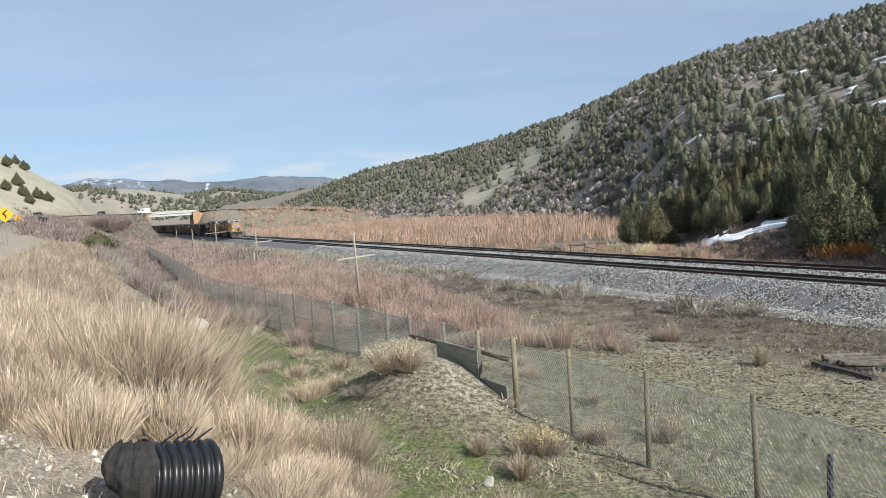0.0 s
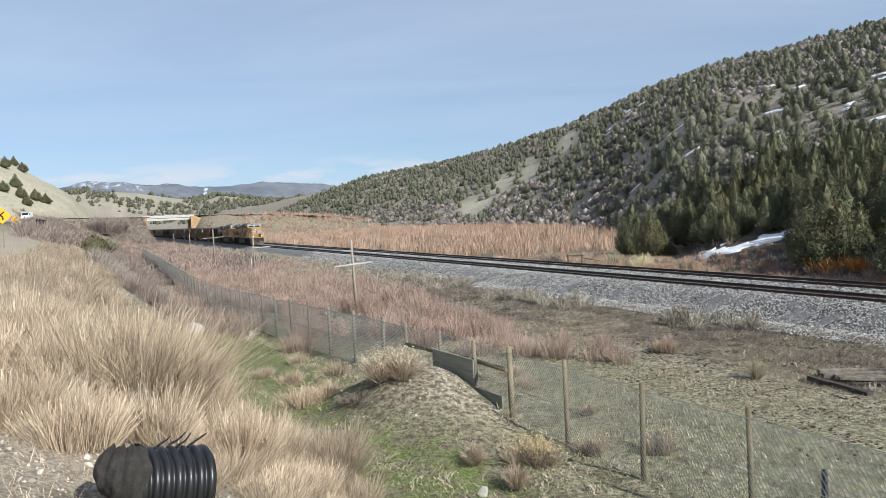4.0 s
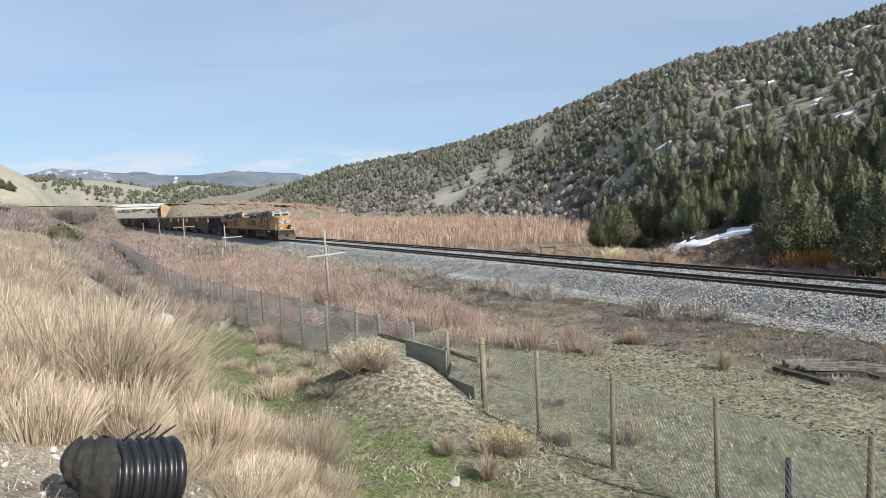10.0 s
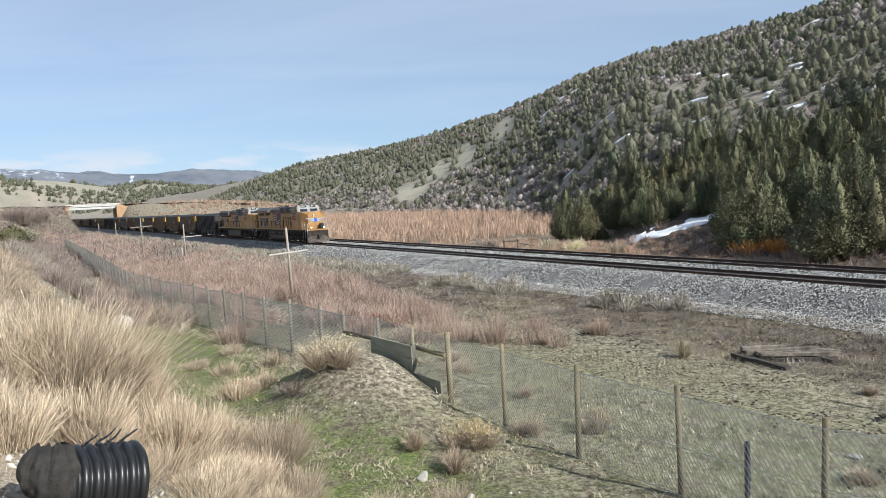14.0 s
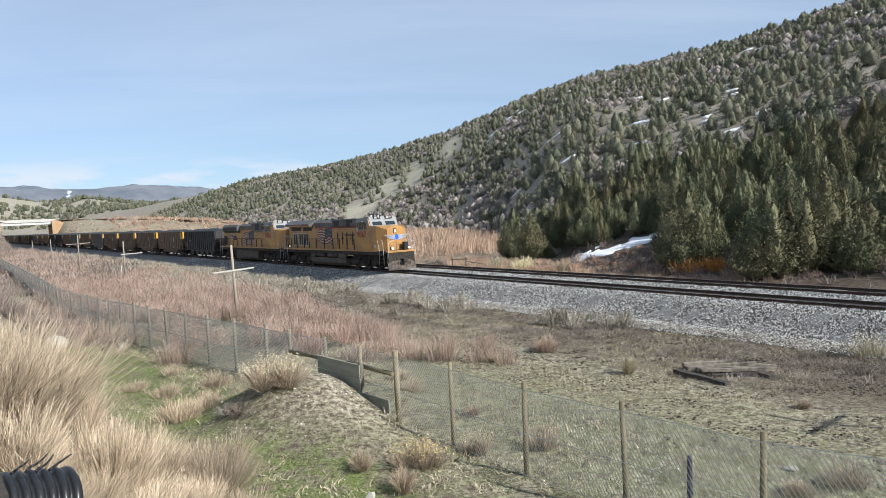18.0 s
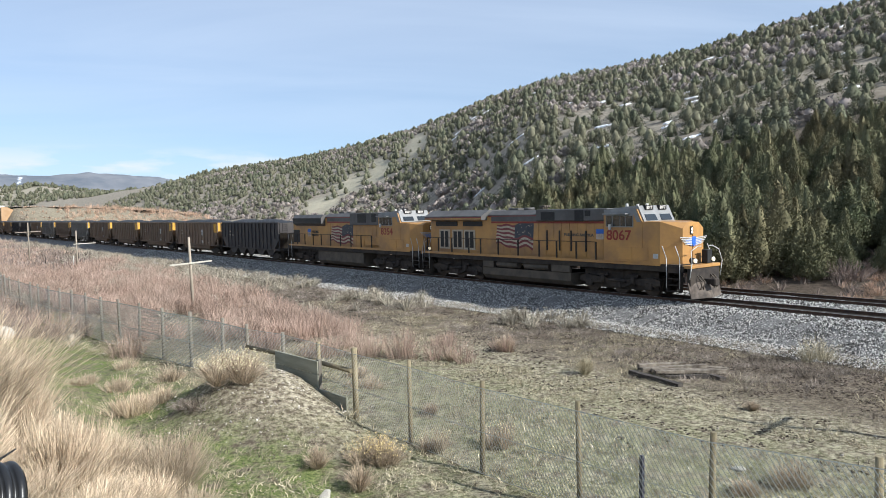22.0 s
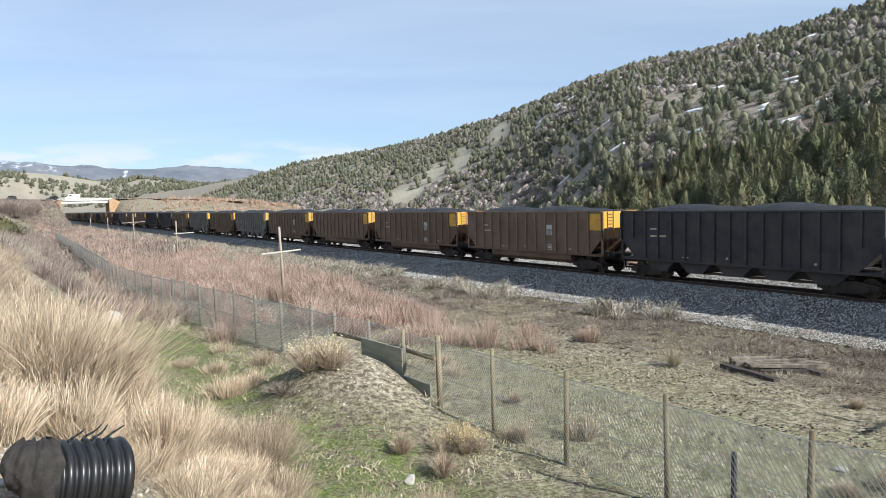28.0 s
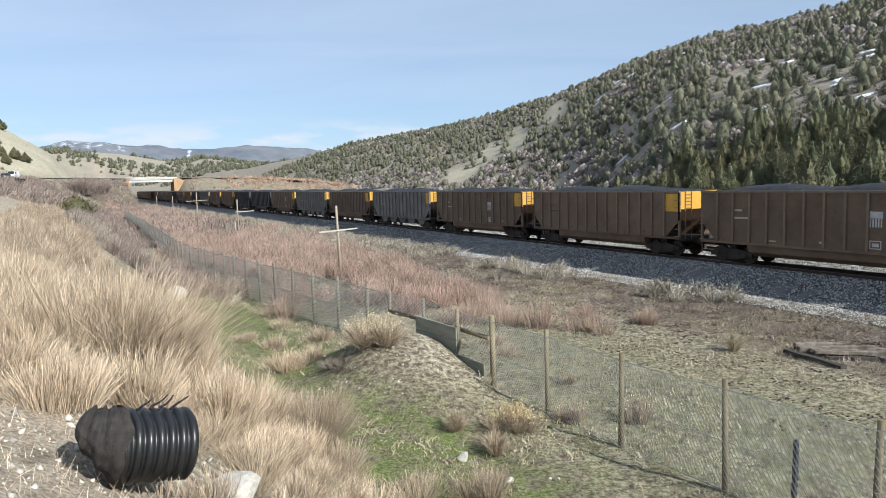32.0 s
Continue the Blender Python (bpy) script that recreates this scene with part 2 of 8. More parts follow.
def empty(name, m=None):
    ob = new(name)
    ob.empty_display_size = 0.1
    if m is not None:
        ob.matrix_basis = m
    return ob


# ---------- the ground ----------
def smooth01(a, lo, hi):
    t = np.clip((a - lo) / (hi - lo), 0, 1)
    return t * t * (3 - 2 * t)


V_KNOTS = np.array([-500, -14, -10.5, -8.6, -7.0, 2.4, 3.3, 4.6, 6.5, 12, 22, 26, 27.6, 28.8, 30.3, 32.2, 33.4, 35.0, 37.5, 50.0, 53.0, 70.0, 700.0])
Z_KNOTS = np.array([-1.6, -1.5, -1.3, -0.95, -0.62, -0.9, -1.12, -1.16, -1.2, -1.3, -1.32, -1.3, -1.1, -0.5, 0.75, 2.3, 2.85, 3.1, 3.2, 3.2, 2.6, 3.5, 8.0])

# big wooded hill: bearing, foot distance, crest distance, crest angle (degrees)
HILL = np.array([(-19, 900, 1100, 0.55), (-14, 620, 950, 1.5), (-10, 480, 860, 2.3), (-4, 380, 760, 3.75), (1, 330, 700, 4.25), (6, 270, 650, 5.35),
                 (10, 230, 600, 6.4), (14.5, 150, 560, 8.1), (18, 82, 520, 9.2), (23, 62, 480, 10.1), (30, 52, 440, 10.8), (38, 48, 400, 12.3), (46, 48, 370, 13.4), (62, 60, 350, 14.0)])


def along_hill(bearing, column):
    return sum(np.interp(bearing + k, HILL[:, 0], HILL[:, column]) for k in (-3.2, -1.9, -0.7, 0.7, 1.9, 3.2)) / 6


def hill_field(bearing, dist):
    foot, crest = along_hill(bearing, 1), along_hill(bearing, 2)
    top = EYE[2] + crest * np.tan(np.radians(along_hill(bearing, 3)))
    t = np.clip((dist - foot) / (crest - foot), 0, 1)
    rise = 0.55 * t + 0.45 * t * t * (3 - 2 * t)
    z = (top + 1.5) * rise
    # behind the crest the ground falls away again
    z = np.where(dist > crest, (top + 1.5) * (1 - 0.7 * smooth01(dist, crest, crest * 2.2)), z)
    fade = smooth01(bearing, -21, -17) * (1 - smooth01(bearing, 62, 80))
    return z * fade, t


def wave(x, y, f, seed):
    rng = np.random.RandomState(seed)
    out = 0
    for k in range(5):
        a = rng.uniform(0, 2 * math.pi)
        ff = f * (1.0 + 0.9 * k)
        out = out + np.sin((x * math.cos(a) + y * math.sin(a)) * ff + rng.uniform(0, 6.28)) / (1 + 0.8 * k)
    return out / 2.2


def clay_hill(x, y):
    """A bare cone-shaped hill beyond the road, its near flank running down to the verge."""
    r = np.hypot(x + 268, (y - 315) / 1.2)
    return 75 * np.clip(1 - r / 108, 0, 1) ** 1.05 * (1 + 0.04 * wave(x, y, 0.08, 21))


# the road: along the line, then a bend to the right and over the bridge; (s, v, height)
ROAD = [(400, 43.7, 3.2), (60, 43.7, 3.2), (-15, 43.7, 3.22), (-60, 45.2, 4.6), (-100, 48.6, 5.8), (-150, 53.2, 7.0), (-190, 54.4, 7.9), (-223, 53.0, 8.7), (-248, 49.2, 9.2), (-273, 43.7, 9.6), (-297, 36.4, 9.8),
        (-321, 27.2, 9.9), (-338, 17.0, 9.9), (-341, 9.0, 9.85), (-341, -7.0, 9.85), (-344, -20.0, 9.8), (-350, -45.0, 9.0), (-358, -75.0, 7.2), (-364, -93.0, 5.0)]


def road_fill(x, y, s, v, z):
    """Raises the ground to the road on its way to the bridge, with sloped sides, and leaves the railway cutting free."""
    m = (s < -90) & (s > -450) & (v < 75) & (v > -105)
    if not m.any():
        return z
    ps, pv = s[m], v[m]
    best = np.full(ps.shape, -50.0)
    pts = ROAD[4:]
    for (s0, v0, z0), (s1, v1, z1) in zip(pts, pts[1:]):
        L2 = (s1 - s0) ** 2 + (v1 - v0) ** 2
        k = np.clip(((ps - s0) * (s1 - s0) + (pv - v0) * (v1 - v0)) / L2, 0, 1)
        d = np.hypot(ps - s0 - k * (s1 - s0), pv - v0 - k * (v1 - v0))
        best = np.maximum(best, z0 + k * (z1 - z0) - 0.1 - np.clip(d - 6.2, 0, 60) / 2.0)
    gap = np.clip(np.maximum(pv - 9.5, -6.5 - pv) / 4.0, 0, 1)
    zz = z[m]
    z = z.copy()
    z[m] = zz + np.clip(best - zz, 0, 40) * gap
    return z


def glade(x, y):
    """Where the woods open: patches drawn out across the slope."""
    return wave(x * 0.8 + y * 0.3, y * 1.5, 0.085, 91) + 0.5 * wave(x, y * 1.6, 0.21, 92)


def spur_field(b, d):
    """Bare pale shoulders on the wooded hill, by bearing and distance."""
    out = 0
    for b0, d0, wb, wd in ((2.6, 402, 1.6, 30), (4.8, 432, 1.3, 34), (7.2, 443, 0.9, 46), (10.3, 462, 1.0, 40)):
        out = np.maximum(out, np.exp(-((b - b0) / wb) ** 2 - ((d - d0) / wd) ** 2))
    return out


def ground_z(x, y):
    x, y = np.asarray(x, float), np.asarray(y, float)
    s, v = x * NY - y * NX, CAM_V - (x * NX + y * NY)
    z = np.interp(v, V_KNOTS, Z_KNOTS)
    # the road climbs gently towards the bridge
    z = z + np.interp(-s, [15, 60, 100, 150, 190, 223, 250, 340], [0, 1.25, 2.4, 3.5, 4.4, 5.1, 5.5, 5.8]) * smooth01(v, 34, 43)
    dist = np.hypot(x, y)
    bearing = np.degrees(np.arctan2(x, y))
    h, t = hill_field(bearing, dist)
    z = z + h + np.clip(h / 6, 0, 1) * (1.2 * wave(x, y, 0.035, 1) + 0.4 * wave(x, y, 0.13, 2))
    # bare clay hill beyond the road, wooded knolls behind it, the far range
    z = z + clay_hill(x, y)
    z = z + 72 * np.exp(-(((x + 610) / 240) ** 2 + ((y - 1250) / 260) ** 2)) * (1 + 0.12 * wave(x, y, 0.012, 5))
    z = z + 17 * np.exp(-(((x + 250) / 260) ** 2 + ((y - 1500) / 200) ** 2)) * (1 + 0.15 * wave(x, y, 0.014, 6))
    z = road_fill(x, y, s, v, z)
    # heap of earth against the boards
    behind = (x - 1.55) * -0.855 + (y - 20.0) * -0.518
    z = z + 1.42 * smooth01(behind, -0.15, 0.3) * np.exp(-(((x + 1.15) * 0.80 - (y - 21.4) * 0.25) / 2.2) ** 2 - (((x + 1.15) * 0.45 + (y - 21.4) * 0.75) / 2.3) ** 2)
    # hollow in which the drain pipe lies
    z = z - 0.2 * np.exp(-(((x + 2.55) / 0.5) ** 2 + ((y - 6.05) / 0.6) ** 2))
    # stand of the camera
    z = z + 0.55 * np.exp(-((x / 1.6) ** 2 + ((y + 0.6) / 2.2) ** 2))
    near = np.clip(1 - dist / 160, 0, 1)
    off = np.clip((np.abs(v + 2.2) - 7) / 4, 0, 1) * (1 - smooth01(v, 36.5, 38) * (1 - smooth01(v, 50, 53)))
    z = z + near * off * (0.10 * wave(x, y, 0.55, 3) + 0.035 * wave(x, y, 2.2, 4))
    return z


def ground_at(x, y):
    return float(ground_z(np.array([x]), np.array([y]))[0])


def ground_material():
    m = bpy.data.materials.new("ground_earth")
    m.use_nodes = True
    nt = m.node_tree
    b = nt.nodes["Principled BSDF"]
    b.inputs["Roughness"].default_value = 0.95
    b.inputs["Specular IOR Level"].default_value = 0.15
    pos = nt.nodes.new("ShaderNodeNewGeometry").outputs["Position"]

    def tex(sc, detail=7, r=0.62):
        n = nt.nodes.new("ShaderNodeTexNoise")
        n.inputs["Scale"].default_value, n.inputs["Detail"].default_value, n.inputs["Roughness"].default_value = sc, detail, r
        nt.links.new(pos, n.inputs["Vector"])
        return n.outputs[0]

    def rng(src, lo, hi, a=0.0, c=1.0):
        r = nt.nodes.new("ShaderNodeMapRange")
        r.inputs["From Min"].default_value, r.inputs["From Max"].default_value = lo, hi
        r.inputs["To Min"].default_value, r.inputs["To Max"].default_value = a, c
        nt.links.new(src, r.inputs[0])
        return r.outputs[0]

    def mixc(f, a, c):
        mx = nt.nodes.new("ShaderNodeMix")
        mx.data_type = "RGBA"
        nt.links.new(f, mx.inputs["Factor"])
        for k, val in (("A", a), ("B", c)):
            if isinstance(val, tuple):
                mx.inputs[k].default_value = (*val, 1)
            else:
                nt.links.new(val, mx.inputs[k])
        return mx.outputs["Result"]

    def att(name):
        a = nt.nodes.new("ShaderNodeAttribute")
        a.attribute_name = name
        return a.outputs["Fac"]

    def mul(a, c):
        n = nt.nodes.new("ShaderNodeMath")
        n.operation, n.use_clamp = "MULTIPLY", True
        nt.links.new(a, n.inputs[0])
        if isinstance(c, float):
            n.inputs[1].default_value = c
        else:
            nt.links.new(c, n.inputs[1])
        return n.outputs[0]

    fine, mid, big = tex(7.0, 9, 0.74), tex(1.3), tex(0.16, 5)
    dirt = mixc(rng(fine, 0.38, 0.62), (0.045, 0.034, 0.025), (0.20, 0.16, 0.118))
    dirt = mixc(rng(mid, 0.42, 0.62, 0, 0.7), dirt, (0.09, 0.072, 0.052))
    straw = mixc(rng(fine, 0.42, 0.58), (0.12, 0.098, 0.064), (0.52, 0.465, 0.345))
    green = mixc(rng(tex(14.0), 0.38, 0.62), (0.062, 0.09, 0.024), (0.225, 0.255, 0.095))
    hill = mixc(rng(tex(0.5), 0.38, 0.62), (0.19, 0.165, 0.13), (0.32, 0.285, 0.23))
    clay = mixc(rng(tex(0.05, 8), 0.4, 0.6), (0.42, 0.38, 0.28), (0.31, 0.30, 0.225))
    clay = mixc(rng(tex(0.6, 8), 0.45, 0.62, 0, 0.5), clay, (0.40, 0.36, 0.28))
    gravel = mixc(rng(tex(22.0), 0.4, 0.6), (0.25, 0.20, 0.145), (0.50, 0.435, 0.345))
    c = mixc(mul(att("straw"), rng(tex(3.2, 8, 0.7), 0.36, 0.56)), dirt, straw)
    c = mixc(mul(att("green"), rng(tex(1.6, 9, 0.72), 0.38, 0.56)), c, green)
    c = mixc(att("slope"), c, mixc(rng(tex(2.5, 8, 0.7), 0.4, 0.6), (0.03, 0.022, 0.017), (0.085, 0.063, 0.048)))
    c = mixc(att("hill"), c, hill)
    c = mixc(mul(att("clay"), rng(tex(0.9, 6), 0.3, 0.5)), c, clay)
    c = mixc(mul(att("gravel"), rng(mid, 0.25, 0.5)), c, gravel)
    nt.links.new(c, b.inputs["Base Color"])
    bp = nt.nodes.new("ShaderNodeBump")
    bp.inputs["Strength"].default_value, bp.inputs["Distance"].default_value = 0.8, 0.06
    nt.links.new(tex(17.0, 9, 0.7), bp.inputs["Height"])
    nt.links.new(bp.outputs[0], b.inputs["Normal"])
    return m


def build_ground():
    front = np.arange(-48, 62.01, 0.4)
    back = np.arange(62 + 6, 312 - 3, 6.0)
    bearings = np.radians(np.concatenate([front, back]))
    radii = np.concatenate([np.arange(0.6, 14, 0.3), 14 * 1.022 ** np.arange(0, 150), ])
    radii = np.concatenate([radii, np.geomspace(radii[-1] * 1.04, 4700, 55)])
    nb, nr = len(bearings), len(radii)
    bb, rr = np.meshgrid(bearings, radii)
    x, y = (rr * np.sin(bb)).ravel(), (rr * np.cos(bb)).ravel()
    z = ground_z(x, y)
    verts = np.stack([x, y, z], 1)
    verts = np.concatenate([verts, [[0, 0, ground_at(0, 0)]]])
    i = np.arange(nr - 1)[:, None] * nb
    j = np.arange(nb)[None, :]
    k = (j + 1) % nb
    faces = np.stack([i + j, i + k, i + nb + k, i + nb + j], -1).reshape(-1, 4)
    faces = faces[:, ::-1]
    fl = faces.tolist() + [[len(verts) - 1, q, (q + 1) % nb] for q in range(nb)]
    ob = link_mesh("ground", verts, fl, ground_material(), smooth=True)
    s, v = verts[:, 0] * NY - verts[:, 1] * NX, CAM_V - (verts[:, 0] * NX + verts[:, 1] * NY)
    dist = np.hypot(verts[:, 0], verts[:, 1])
    bear = np.degrees(np.arctan2(verts[:, 0], verts[:, 1]))
    h, t = hill_field(bear, dist)
    strip = np.exp(-((v - 26.6 + 0.03 * np.clip(-s - 25, 0, 60)) / 2.3) ** 2) * (s < -2) * (s > -52)
    meadow = smooth01(v, 9.5, 15) * (1 - smooth01(v, 22, 25)) * smooth01(s, -34, -22)
    heap = np.exp(-(((verts[:, 0] + 1.0) / 3.0) ** 2 + ((verts[:, 1] - 20.6) / 2.6) ** 2) ** 1.5)
    a_green = np.clip((strip * 1.25 + 0.34 * meadow * (0.6 + 0.6 * smooth01(v, 12, 18)) + 0.25 * smooth01(v, 24, 26) * (1 - smooth01(v, 28, 30))) * (1 - heap), 0, 1)
    a_straw = np.clip(0.2 * heap + 0.85 * meadow + 0.55 * smooth01(v, 28, 31) + 0.35 * (v < -8) * (1 - smooth01(t, 0.0, 0.02)) + 0.3 * (v > 12) + 0.12, 0, 1)
    clayhill = np.clip(clay_hill(verts[:, 0], verts[:, 1]) / 6, 0, 1)
    a_clay = np.clip(clayhill + 0.75 * np.exp(-(((verts[:, 0] + 610) / 260) ** 2 + ((verts[:, 1] - 1250) / 260) ** 2)), 0, 1)
    # bare spur on the hill, slanting down to the flats
    spur = smooth01(spur_field(bear, dist) + 0.22 * wave(verts[:, 0], verts[:, 1], 0.09, 93), 0.3, 0.6)
    a_clay = np.clip(a_clay + 0.9 * spur + 0.55 * (wave(verts[:, 0], verts[:, 1], 0.03, 9) > 0.62) * (t > 0.02) * (dist < 520) * (bear < 10), 0, 1)
    a_clay = np.clip(a_clay + 0.6 * 0.5 * np.exp(-((s + 345) / 24) ** 2) * smooth01(-v, 10, 18), 0, 1)
    a_gravel = np.clip(np.exp(-((v - 33.2) / 1.3) ** 2) * (s > -9) + smooth01(v, 34, 36) * (1 - smooth01(v, 53, 56)) * smooth01(s, -120, -60) + np.exp(-((v + 2.2) / 6.6) ** 8) * 0.8, 0, 1)
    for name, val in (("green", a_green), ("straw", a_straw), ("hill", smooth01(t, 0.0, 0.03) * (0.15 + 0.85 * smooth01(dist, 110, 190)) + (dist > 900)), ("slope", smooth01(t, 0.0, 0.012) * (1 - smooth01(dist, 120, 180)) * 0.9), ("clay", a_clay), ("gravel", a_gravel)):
        at = ob.data.attributes.new(name, "FLOAT", "POINT")
        at.data.foreach_set("value", np.clip(val, 0, 1).astype(np.float32))
    tagged(ob, "brown valley ground with green grass strip and wooded hillside", "ground", kind="structure")
    return ob


ground = build_ground()


# ---------- far range ----------
def build_far_range():
    m = mat("far_range_haze_glow", (0.07, 0.078, 0.09), (0.135, 0.135, 0.14), 0.008, 1.0, color3=(0.72, 0.76, 0.82), scale3=0.0032, amount3=0.0, coords="World")
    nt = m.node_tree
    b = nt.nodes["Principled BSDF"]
    # faint blue emission stands in for the haze of the distance
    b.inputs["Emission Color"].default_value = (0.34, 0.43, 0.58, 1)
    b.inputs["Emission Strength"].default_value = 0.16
    bear = np.radians(np.arange(-60, -1.9, 0.12))
    dist = np.linspace(3300, 4650, 40)
    bb, dd = np.meshgrid(bear, dist)
    deg = np.degrees(bb)
    x, y = dd * np.sin(bb), dd * np.cos(bb)
    crest = 1.13 * np.interp(deg, [-60, -40, -33, -29.2, -27.0, -24.6, -22.9, -21.5, -19.8, -18.2, -16.2, -14.4, -13, -10.5, -7, -3, -2],
                      [150, 175, 185, 196, 240, 236, 214, 216, 197, 190, 200, 214, 205, 190, 160, 120, 80])
    t = (dd - 3300) / (4000 - 3300)
    ridge = 1 - np.abs(wave(x, y, 0.009, 11)) * 0.55
    z = crest * np.where(t < 1, smooth01(t, 0, 1) ** 0.8, 1 - 0.5 * (t - 1)) * (1 - 0.28 * np.clip(1.0 - t, 0, 1) * np.abs(wave(x, y, 0.006, 12))) + (6 * wave(x, y, 0.022, 13) + 9 * wave(x, y, 0.009, 14)) * (t < 1.2)
    z = z - 14 * (1 - ridge) * smooth01(t, 0.05, 0.7) * (1 - smooth01(t, 0.75, 1))
    verts = np.stack([x.ravel(), y.ravel(), z.ravel() - 4], 1)
    nb, nr = len(bear), len(dist)
    i = np.arange(nr - 1)[:, None] * nb
    j = np.arange(nb - 1)[None, :]
    faces = np.stack([i + j, i + nb + j, i + nb + j + 1, i + j + 1], -1).reshape(-1, 4)[:, ::-1]
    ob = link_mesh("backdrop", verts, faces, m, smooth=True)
    # snowfields on the upper slopes
    sn = ob.data.attributes.new("snow", "FLOAT", "POINT")
    zz = z.ravel() / crest.ravel()
    val = np.clip((zz - 0.45) * 2.2, 0, 0.86) * np.clip((crest.ravel() - 212) / 36, 0.72, 1)
    streak = np.exp(-((deg.ravel() + 18.9 - 0.9 * (zz - 0.7)) / 0.16) ** 2) * (zz > 0.6) * (zz < 0.97) * 0.5
    sn.data.foreach_set("value", np.clip(val + streak, 0, 1).astype(np.float32))
    a = nt.nodes.new("ShaderNodeAttribute")
    a.attribute_name = "snow"
    pos = nt.nodes.new("ShaderNodeNewGeometry").outputs["Position"]
    n = nt.nodes.new("ShaderNodeTexNoise")
    n.inputs["Scale"].default_value, n.inputs["Detail"].default_value, n.inputs["Roughness"].default_value = 0.022, 10, 0.72
    nt.links.new(pos, n.inputs["Vector"])
    ad = nt.nodes.new("ShaderNodeMath")
    ad.operation = "MULTIPLY"
    nt.links.new(a.outputs["Fac"], ad.inputs[0])
    nt.links.new(n.outputs[0], ad.inputs[1])
    r = nt.nodes.new("ShaderNodeMapRange")
    r.inputs["From Min"].default_value, r.inputs["From Max"].default_value = 0.43, 0.58
    nt.links.new(ad.outputs[0], r.inputs[0])
    mx = nt.nodes.new("ShaderNodeMix")
    mx.data_type = "RGBA"
    src = b.inputs["Base Color"].links[0].from_socket
    nt.links.new(r.outputs[0], mx.inputs["Factor"])
    nt.links.new(src, mx.inputs["A"])
    mx.inputs["B"].default_value = (0.62, 0.66, 0.74, 1)
    nt.links.new(mx.outputs["Result"], b.inputs["Base Color"])
    tagged(ob, "distant mountain range with snow streaks and an added blue haze glow", "mountains", kind="structure")


build_far_range()


# ---------- road ----------
def build_road():
    pts = []
    for (s0, v0, z0), (s1, v1, z1) in zip(ROAD, ROAD[1:]):
        n = max(2, int(math.hypot(s1 - s0, v1 - v0) / 5))
        pts += [(s0 + (s1 - s0) * k / n, v0 + (v1 - v0) * k / n, z0 + (z1 - z0) * k / n) for k in range(n)]
    pts.append(ROAD[-1])
    for _ in range(3):
        pts = [pts[0]] + [tuple((a[k] + 2 * b[k] + c[k]) / 4 for k in range(3)) for a, b, c in zip(pts, pts[1:], pts[2:])] + [pts[-1]]

    def ribbon(offsets, lift):
        verts, faces = [], []
        for i, (a, v, z) in enumerate(pts):
            b, c = pts[max(0, i - 1)], pts[min(len(pts) - 1, i + 1)]
            ds, dv = c[0] - b[0], c[1] - b[1]
            k = math.hypot(ds, dv)
            for o in offsets:
                p = to_world(a - dv / k * o, v + ds / k * o)
                verts.append((p.x, p.y, z + lift))
        n = len(offsets)
        for i in range(len(pts) - 1):
            for j in range(n - 1):
                faces.append((i * n + j, i * n + j + 1, (i + 1) * n + j + 1, (i + 1) * n + j))
        return verts, faces
    ob = link_mesh("road", *ribbon([-5.2, -3.5, 0, 3.5, 5.2], 0.10), M["asphalt"])
    tagged(ob, "grey asphalt canyon road bending to the bridge", "road", kind="structure")
    paint = mat("road_paint", (0.7, 0.66, 0.5), (0.5, 0.47, 0.38), 2.0, 0.8, coords="World")
    for o in (-4.7, 0.0, 4.7):
        tagged(link_mesh("road_line", *ribbon([o - 0.06, o + 0.06], 0.112), paint), "worn painted road line", "road line", kind="structure")


build_road()


# ---------- railway ----------
RAIL_S0, RAIL_S1 = -680.0, 190.0


def build_ballast():
    prof = [(-8.8, -1.25), (-7.9, -0.85), (-6.6, -0.30), (-6.1, -0.20), (-5.4, -0.17), (-3.5, -0.17), (-2.2, -0.26), (-1.0, -0.17), (1.0, -0.17), (1.7, -0.22),
            (2.2, -0.36), (3.0, -0.72), (3.9, -1.08), (4.7, -1.32)]
    ss = np.concatenate([np.arange(RAIL_S0, -90, 4.0), np.arange(-90, 30, 0.6), np.arange(30, RAIL_S1, 6.0)])
    rng = np.random.RandomState(5)
    verts, faces = [], []
    n = len(prof)
    for a in ss:
        for v, z in prof:
            jit = 0.05 if abs(v) > 2 and v not in (-2.2,) else 0.012
            p = to_world(a + rng.uniform(-0.1, 0.1), v + rng.uniform(-1, 1) * jit * 3, z + rng.uniform(-1, 1) * jit)
            verts.append(p)
    for i in range(len(ss) - 1):
        for j in range(n - 1):
            faces.append((i * n + j, i * n + j + 1, (i + 1) * n + j + 1, (i + 1) * n + j))
    ob = link_mesh("ballast_bed", verts, [f[::-1] for f in faces], M["ballast"], smooth=True)
    tagged(ob, "grey crushed stone bed of the double track", "ballast", kind="structure")
    return ob


ballast_bed = build_ballast()


